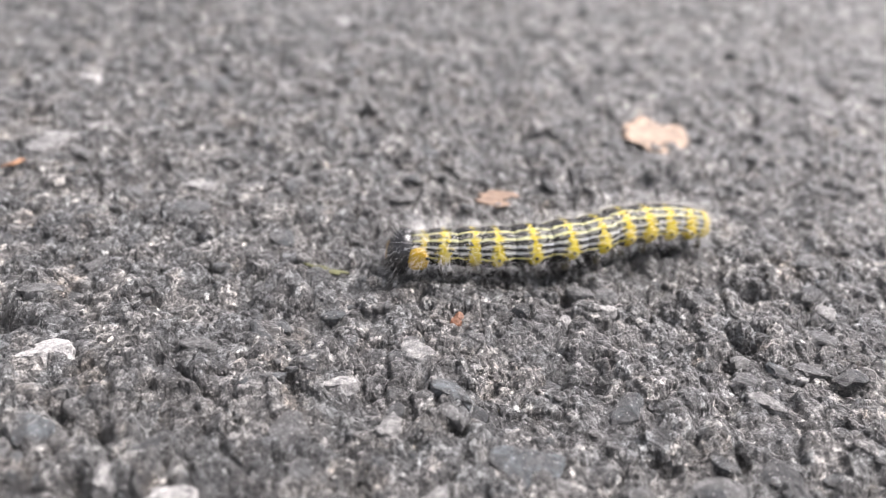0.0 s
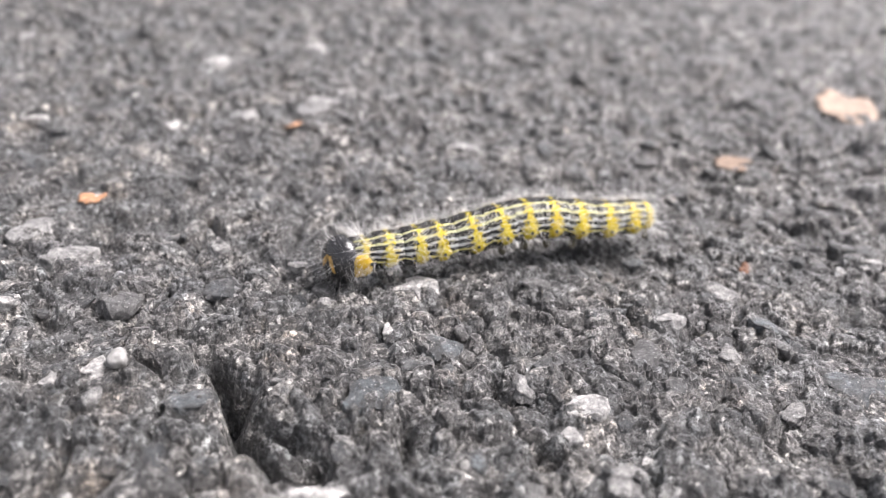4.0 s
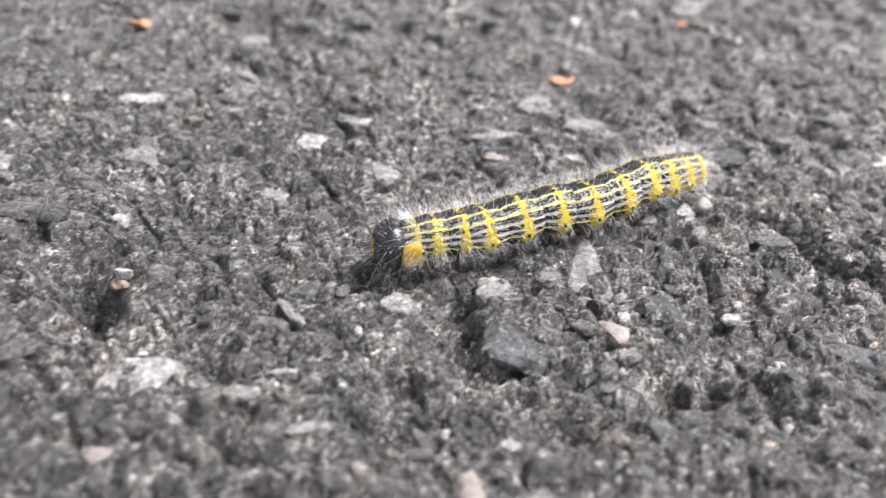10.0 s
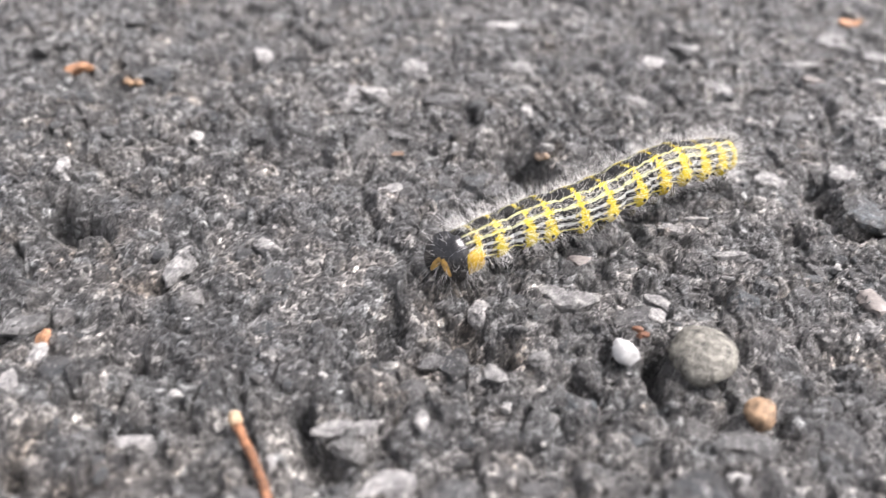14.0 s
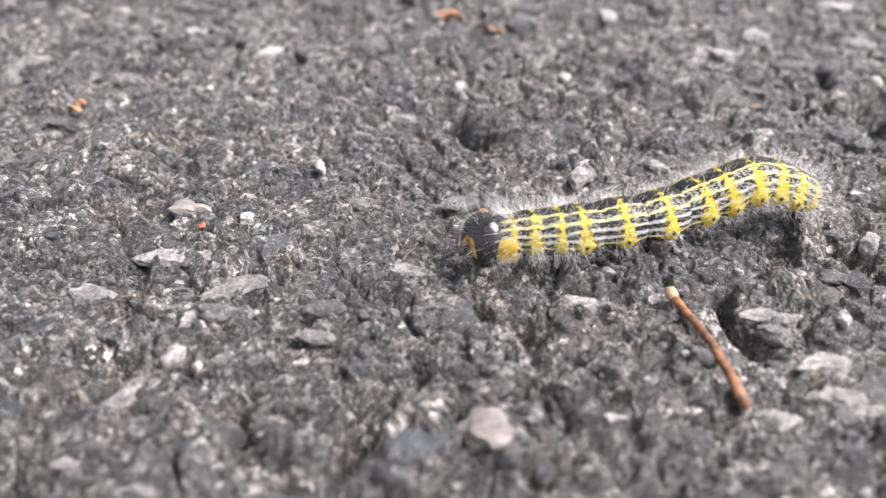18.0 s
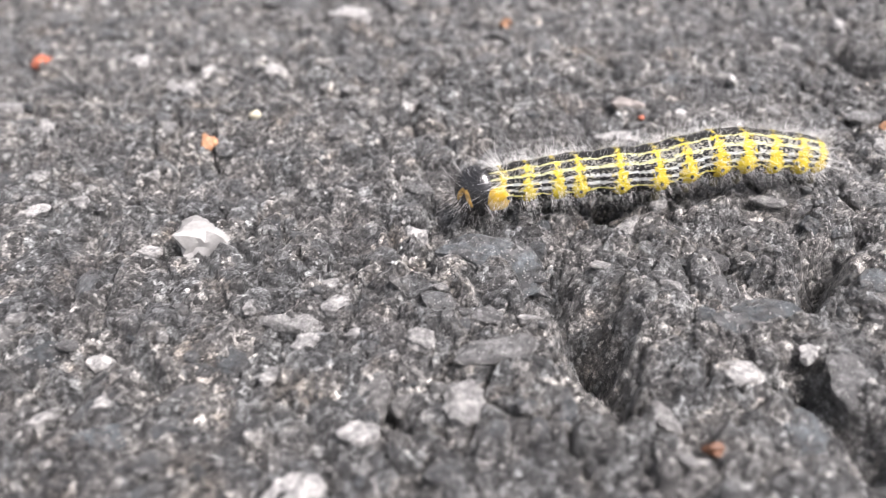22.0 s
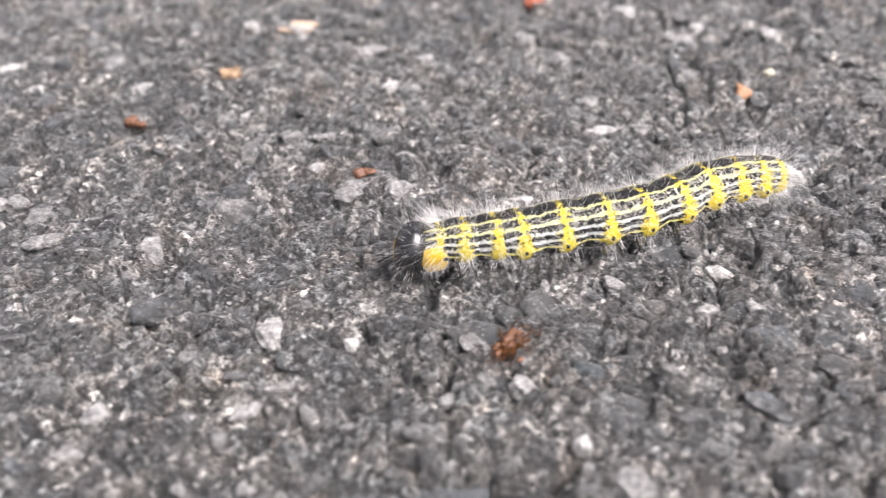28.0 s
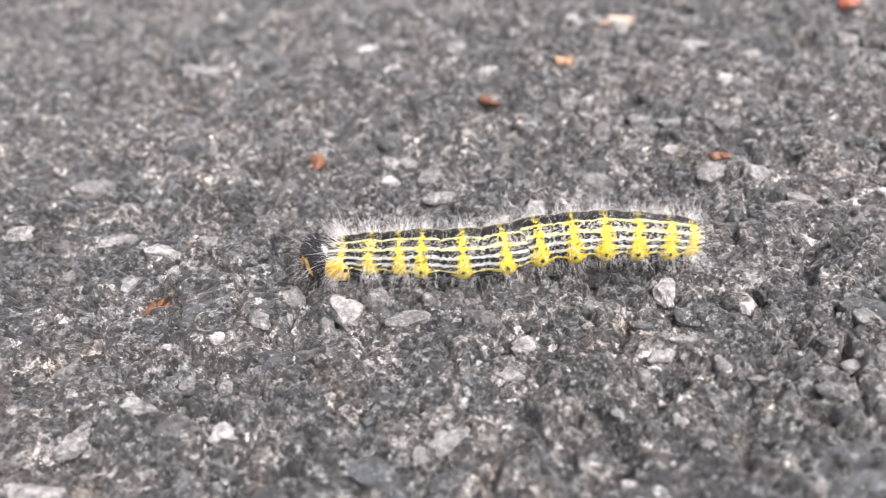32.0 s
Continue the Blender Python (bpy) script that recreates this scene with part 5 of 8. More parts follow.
stone(-143.8, 13.7, 2.9, 2.6, 8, GREY_STONE)
stone(-124.3, -4.6, 4.3, 2.8, 14, GREY_STONE)
stone(-160.1, 24.4, 4.0, 2.0, 14, GREY_STONE)
stone(-113.3, -20.3, 5.7, 2.8, 14, GREY_STONE)
stone(-143.5, 1.1, 2.1, 1.4, 8, WHITE_STONE)
stone(-155.1, 11.5, 2.9, 2.9, 8, GREY_STONE)
stone(-190.1, 43.1, 3.1, 4.0, 24, PALE_STONE)
stone(-157.0, 10.3, 2.6, 2.7, 14, PALE_STONE)
stone(-122.6, -22.4, 2.3, 2.3, 14, BLUE_STONE)
stone(-133.0, -14.4, 2.9, 1.4, 14, PALE_STONE)
stone(-128.0, -19.6, 3.0, 3.1, 14, BLUE_STONE)
stone(-168.3, 11.7, 2.3, 2.0, 24, GREY_STONE)
stone(-135.2, -20.3, 0.8, 0.8, 14, WHITE_STONE)
stone(-144.1, -17.0, 2.5, 1.3, 14, GREY_STONE)
stone(-130.3, -30.0, 3.2, 1.7, 24, GREY_STONE)
stone(-181.5, 11.3, 2.4, 1.7, 24, PALE_STONE)
stone(-142.5, -26.0, 1.5, 1.8, 24, WHITE_STONE)
stone(-188.6, 16.8, 1.6, 2.4, 14, WHITE_STONE)
stone(-153.7, -23.2, 0.8, 0.8, 14, WHITE_STONE)
stone(-144.0, -34.0, 4.8, 2.4, 24, PALE_STONE)
stone(-154.3, -34.3, 0.9, 1.3, 24, WHITE_STONE)
stone(-146.7, -43.1, 4.3, 2.2, 30, PALE_STONE)
stone(-154.3, -38.2, 2.9, 1.8, 30, GREY_STONE)
stone(-145.3, -48.6, 1.6, 1.3, 30, BLUE_STONE)
stone(-166.7, -28.8, 1.9, 1.0, 14, WHITE_STONE)
stone(-199.7, 1.4, 2.2, 3.9, 14, PALE_STONE)
stone(-196.8, -2.6, 3.7, 2.5, 40, PALE_STONE)
stone(-167.7, -34.7, 3.8, 1.9, 30, PALE_STONE)
stone(-168.0, -39.4, 1.1, 1.2, 24, BLUE_STONE)
stone(-203.8, -8.3, 2.9, 1.6, 24, PALE_STONE)
stone(-187.4, -24.6, 4.1, 2.0, 24, GREY_STONE)
stone(-153.5, -59.9, 1.7, 1.8, 30, WHITE_STONE)
stone(-172.2, -44.4, 1.3, 1.3, 24, PALE_STONE)
stone(-172.3, -51.8, 1.8, 1.1, 30, BLUE_STONE)
stone(-198.5, -29.8, 2.7, 2.1, 24, GREY_STONE)
stone(-179.8, -57.6, 0.9, 1.0, 30, WHITE_STONE)
stone(-180.4, -58.9, 1.0, 1.3, 40, WHITE_STONE)
stone(-172.7, -66.3, 1.5, 1.3, 30, GREY_STONE)
stone(-214.8, -29.2, 3.6, 2.3, 40, BLUE_STONE)
stone(-250.1, -0.6, 4.7, 2.4, 24, PALE_STONE)
stone(-198.5, -52.4, 1.7, 1.7, 24, PALE_STONE)
stone(-200.4, -54.7, 3.9, 2.0, 24, GREY_STONE)
stone(-182.2, -71.9, 6.0, 3.0, 30, BLUE_STONE)
stone(-190.6, -66.6, 3.3, 4.1, 40, GREY_STONE)
stone(-172.3, -84.7, 5.3, 4.7, 40, BLUE_STONE)
stone(-184.0, -75.2, 5.7, 4.6, 40, BLUE_STONE)
stone(-200.0, -61.5, 1.8, 2.5, 30, PALE_STONE)
stone(-191.2, -74.9, 2.0, 1.0, 30, PALE_STONE)
stone(-200.2, -75.0, 2.1, 1.1, 30, PALE_STONE)
stone(-179.3, -95.0, 1.5, 1.3, 40, PALE_STONE)
stone(-225.1, -53.4, 3.4, 1.7, 30, BLUE_STONE)
stone(-192.7, -84.5, 2.9, 1.7, 40, GREY_STONE)
stone(-212.8, -71.3, 0.9, 1.0, 30, WHITE_STONE)
stone(-266.2, -21.9, 4.9, 7.2, 30, PALE_STONE)
stone(-201.3, -88.5, 2.4, 1.2, 40, PALE_STONE)
stone(-217.8, -75.7, 4.1, 2.4, 30, GREY_STONE)
stone(-188.3, -105.7, 0.9, 0.6, 40, WHITE_STONE)
stone(-212.1, -89.6, 1.9, 0.9, 43, PALE_STONE)
stone(-241.6, -62.1, 1.7, 1.6, 40, WHITE_STONE)
stone(-204.8, -106.8, 1.7, 1.8, 40, BLUE_STONE)
stone(-244.0, -74.0, 2.4, 2.1, 40, GREY_STONE)
stone(-226.0, -105.7, 1.2, 1.5, 40, PALE_STONE)
stone(-221.5, -117.5, 3.0, 1.8, 53, GREY_STONE)
stone(-230.2, -114.0, 1.2, 1.0, 43, PALE_STONE)
stone(-277.9, -71.3, 2.3, 3.1, 43, WHITE_STONE)
stone(-223.4, -125.5, 4.2, 2.6, 53, BLUE_STONE)
stone(-245.0, -105.8, 2.5, 1.4, 40, PALE_STONE)
stone(-217.6, -132.8, 4.9, 2.6, 53, BLUE_STONE)
stone(-258.3, -95.7, 1.6, 1.9, 43, PALE_STONE)
stone(-218.6, -138.2, 2.1, 1.1, 53, PALE_STONE)
stone(-238.0, -120.9, 1.8, 1.2, 43, GREY_STONE)
stone(-221.5, -141.0, 3.1, 1.6, 53, GREY_STONE)
stone(-259.8, -106.1, 2.2, 1.5, 43, PALE_STONE)
stone(-256.1, -109.9, 2.1, 1.5, 40, GREY_STONE)
stone(-219.7, -149.7, 3.5, 2.8, 53, PALE_STONE)
stone(-239.8, -131.8, 2.3, 1.3, 43, PALE_STONE)
stone(-263.0, -110.6, 3.6, 1.8, 40, PALE_STONE)
stone(-265.1, -109.8, 2.4, 1.2, 53, PALE_STONE)
stone(-269.3, -106.3, 3.1, 2.3, 40, PALE_STONE)
stone(-231.5, -142.5, 3.6, 3.3, 53, BLUE_STONE)
stone(-223.6, -151.5, 1.0, 1.0, 53, PALE_STONE)
stone(-225.5, -150.4, 1.4, 1.5, 53, WHITE_STONE)
stone(-258.1, -128.7, 1.3, 1.3, 43, WHITE_STONE)
stone(-241.0, -150.5, 2.5, 3.0, 64, PALE_STONE)
stone(-243.0, -150.6, 2.4, 2.5, 61, GREY_STONE)
stone(-237.3, -156.7, 2.2, 1.3, 53, PALE_STONE)
stone(-235.7, -161.0, 3.4, 1.7, 64, GREY_STONE)
stone(-261.8, -140.6, 3.4, 2.6, 64, PALE_STONE)
stone(-240.6, -166.3, 2.0, 1.0, 61, PALE_STONE)
stone(-267.9, -142.1, 3.7, 4.3, 64, PALE_STONE)
stone(-275.4, -135.2, 2.8, 1.7, 53, PALE_STONE)
stone(-252.8, -156.4, 1.9, 1.0, 53, PALE_STONE)
stone(-290.9, -127.6, 2.3, 2.2, 53, WHITE_STONE)
stone(-239.8, -177.0, 1.6, 1.4, 53, PALE_STONE)
stone(-255.8, -166.3, 2.6, 2.9, 53, PALE_STONE)
stone(-235.6, -185.9, 1.2, 1.1, 64, WHITE_STONE)
stone(-305.6, -120.6, 4.8, 3.6, 53, PALE_STONE)
stone(-246.0, -176.6, 1.5, 1.4, 53, PALE_STONE)
stone(-279.9, -146.8, 1.5, 1.6, 53, WHITE_STONE)
stone(-243.3, -181.5, 1.3, 1.0, 61, PALE_STONE)
stone(-285.9, -141.6, 2.6, 2.2, 64, PALE_STONE)
stone(-328.2, -105.7, 3.0, 3.5, 43, WHITE_STONE)
stone(-258.3, -174.3, 2.9, 1.4, 53, PALE_STONE)
stone(-289.5, -145.7, 3.1, 3.4, 64, PALE_STONE)
stone(-252.3, -183.5, 1.7, 0.9, 53, BLUE_STONE)
stone(-262.3, -177.5, 1.7, 1.2, 53, GREY_STONE)
stone(-253.8, -188.1, 3.1, 1.5, 53, PALE_STONE)
stone(-320.5, -126.9, 4.7, 5.1, 64, PALE_STONE)
stone(-299.8, -147.4, 1.7, 2.0, 53, WHITE_STONE)
stone(-245.2, -199.7, 3.8, 2.3, 64, BLUE_STONE)
stone(-277.1, -171.1, 3.1, 2.7, 53, PALE_STONE)
stone(-254.9, -192.3, 2.4, 1.9, 64, BLUE_STONE)
stone(-300.8, -150.1, 2.6, 1.6, 61, PALE_STONE)
stone(-261.3, -187.5, 3.3, 1.6, 53, GREY_STONE)
stone(-248.8, -201.0, 1.1, 1.5, 64, PALE_STONE)
stone(-325.8, -133.1, 3.0, 2.7, 53, PALE_STONE)
stone(-270.2, -187.8, 2.1, 1.1, 53, GREY_STONE)
stone(-254.7, -203.6, 1.7, 1.2, 61, BLUE_STONE)
stone(-286.7, -181.0, 3.7, 1.8, 61, PALE_STONE)
stone(-260.0, -206.3, 1.2, 1.0, 64, PALE_STONE)
stone(-315.6, -157.8, 3.5, 2.9, 64, PALE_STONE)
stone(-270.4, -203.0, 1.8, 2.5, 61, PALE_STONE)
stone(-296.6, -181.0, 2.6, 2.2, 53, PALE_STONE)
stone(-297.6, -183.4, 2.5, 2.0, 64, PALE_STONE)
stone(-262.6, -222.1, 3.1, 2.3, 61, GREY_STONE)
stone(-266.5, -219.9, 2.7, 2.2, 61, GREY_STONE)
stone(-268.0, -224.8, 3.5, 1.8, 64, PALE_STONE)
stone(-278.9, -217.2, 2.0, 2.4, 64, GREY_STONE)
stone(-262.1, -235.3, 5.9, 3.0, 64, PALE_STONE)
stone(-267.2, -231.7, 2.9, 2.4, 64, PALE_STONE)
stone(-292.4, -211.3, 3.2, 1.9, 61, PALE_STONE)
stone(-336.1, -171.6, 2.4, 3.6, 53, WHITE_STONE)
stone(-292.9, -217.2, 4.0, 2.6, 61, PALE_STONE)
stone(-278.3, -230.9, 2.5, 2.1, 64, PALE_STONE)
stone(-290.2, -222.4, 2.6, 2.3, 61, PALE_STONE)
stone(-299.9, -222.7, 4.2, 2.1, 61, PALE_STONE)
stone(-318.3, -210.1, 6.5, 3.2, 61, BLUE_STONE)
stone(-317.3, -224.4, 7.7, 3.9, 64, PALE_STONE)
stone(-307.3, -234.4, 3.8, 1.9, 64, PALE_STONE)


def scatter(name, label, mat, seed, lots):
    """Aggregate that nobody could count: chips sunk into the sheet, joined. lots: (count, smallest, largest, level, reach across, sunk)."""
    verts, faces, base = [], [], 0
    rnd = np.random.default_rng(seed)
    for count, lo, hi, level, across, sunk in lots:
        uu, vv = rnd.uniform(-0.24, 0.43, count), rnd.uniform(*across, count)
        x, y = uu * U.x + vv * V.x, uu * U.y + vv * V.y
        firm = hollow(x, y) < 0.0006
        x, y = x[firm], y[firm]
        count = len(x)
        size = lo * (hi / lo) ** (rnd.random(count) ** 1.8) / 1000
        pts, f = chips(count, level, rnd)
        pts[..., 2] = np.where(pts[..., 2] > 0.4, 0.4 + 0.4 * (pts[..., 2] - 0.4), pts[..., 2])
        flat = rnd.uniform(0.75, 1.05, count)
        stretch = rnd.uniform(0.7, 1.4, count)
        turn = rnd.uniform(0, 2 * math.pi, count)
        lean = rnd.normal(0, 0.16, (2, count))
        px, py, pz = pts[..., 0] * stretch[:, None] * size[:, None] / 2, pts[..., 1] * size[:, None] / 2, pts[..., 2] * (flat * size)[:, None] / 2
        pz = pz + px * lean[0][:, None] + py * lean[1][:, None]
        rx, ry = px * np.cos(turn)[:, None] - py * np.sin(turn)[:, None], px * np.sin(turn)[:, None] + py * np.cos(turn)[:, None]
        z = height(x, y) + size * flat * rnd.uniform(*sunk, count)
        verts.append(np.stack([rx + x[:, None], ry + y[:, None], pz + z[:, None]], axis=-1).reshape(-1, 3))
        faces.append((f[None] + (base + np.arange(count)[:, None, None] * pts.shape[1])).reshape(-1, 3))
        base += count * pts.shape[1]
    verts, faces = np.concatenate(verts), np.concatenate(faces)
    me = bpy.data.meshes.new(name)
    me.vertices.add(len(verts))
    me.vertices.foreach_set("co", verts.astype(np.float32).ravel())
    me.loops.add(faces.size)
    me.loops.foreach_set("vertex_index", faces.astype(np.int32).ravel())
    me.polygons.add(len(faces))
    me.polygons.foreach_set("loop_start", np.arange(0, faces.size, 3, dtype=np.int32))
    me.update(calc_edges=True)
    ob = part_mesh(name, me, mat, ground, label, False)
    return tagged(ob, kind="stuff")


scatter("gravel", "dark grey broken stone bedded in the asphalt", GRAVEL, 3, ((4600, 1.2, 5.2, 2, (-0.20, 0.01), (-0.34, -0.14)), (2600, 2.0, 5.0, 1, (-0.32, -0.16), (-0.34, -0.08))))
scatter("pale_chips", "small white stone chips bedded in the asphalt", CHIPS, 5, ((650, 0.7, 2.6, 2, (-0.30, 0.005), (-0.3, -0.05)), (450, 1.6, 4.6, 2, (-0.34, -0.13), (-0.32, -0.1))))
scatter("stone_grains", "fine pale stone grains bedded in the asphalt", GRAINS, 4, ((26000, 0.25, 1.0, 1, (-0.19, 0.005), (-0.3, 0.05)),))

BODY_ROWS = [
    (0, 24.63, 100.79, -163.14), (0.5, 16.87, 97.19, -163.26), (1, 10.97, 97.15, -165.59), (1.5, 4.04, 94.27, -163.09), (2, -4.01, 91.24, -157.44), (2.5, -9, 89.64, -155.5), (3, -14.62, 87.26, -156.44), (3.5, -22.11, 84, -160.25), (4, -26.92, 83.43, -157.55), (4.5, -31.12, 77.68, -154.72), (5, -39.33, 75.22, -151.78), (5.5, -42.47, 73.1, -148.71), (6, -47.93, 70.93, -146.12), (6.5, -54.72, 67.85, -146.56), (7, -60.74, 63.3, -148.91), (7.5, -64.37, 60.3, -142.95), (8, -70.28, 57.06, -143.67), (8.5, -74.11, 57.11, -145.62), (9, -78.44, 52.02, -146.12), (9.5, -82.53, 50.65, -148.9), (10, -87.86, 46.36, -146.25), (10.5, -94.24, 40.54, -139.93), (11, -97.34, 37.66, -143.33), (11.5, -102.18, 33.51, -139.57), (12, -107.42, 30.89, -140.56), (12.5, -112.26, 27.66, -141.03), (13, -118, 21.19, -138.58), (13.5, -124.75, 15.72, -135.52), (14, -127.26, 14.33, -133.92), (14.5, -132.55, 8.7, -130.14), (15, -139.58, 2.97, -132.11), (15.5, -139.71, 2.12, -134.22), (16, -144.11, -4.6, -136.49), (16.5, -148.31, -7.78, -138.94), (17, -152.72, -12.01, -138.2), (17.5, -155.9, -15.58, -138.65), (18, -160.59, -17.62, -137.71), (18.5, -167.25, -23.73, -132.82), (19, -171.15, -28.62, -135.76), (19.5, -175.47, -33.69, -137.29), (20, -182.51, -38.63, -137.81), (20.5, -186.42, -42.1, -139.78), (21, -192.04, -48.21, -135.53), (21.5, -197.49, -53.54, -133.99), (22, -199.8, -57.46, -132.87), (22.5, -204.69, -63.26, -129.29), (23, -210.06, -67.51, -129.15), (23.5, -213.27, -71.7, -131.74), (24, -218.81, -77.96, -128.92), (24.5, -222.21, -83.72, -125.67), (25, -225.59, -87.93, -118.53), (25.5, -229.5, -94.69, -116.54), (26, -232.64, -100.98, -115.74), (26.5, -234.65, -106.55, -114.92), (27, -238.01, -113.59, -114.08), (27.5, -240.29, -118.58, -113.22), (28, -243.43, -124.96, -109.25), (28.5, -246.49, -131.55, -112.82), (29, -249.19, -136.68, -114.5), (29.5, -251.21, -144.79, -110.48), (30, -255.31, -151.45, -111.94), (30.5, -257.63, -156.99, -115.98), (31, -260.56, -164.7, -113.94), (31.5, -264.86, -170.99, -113.97), (32, -266.46, -177.14, -115.22)]
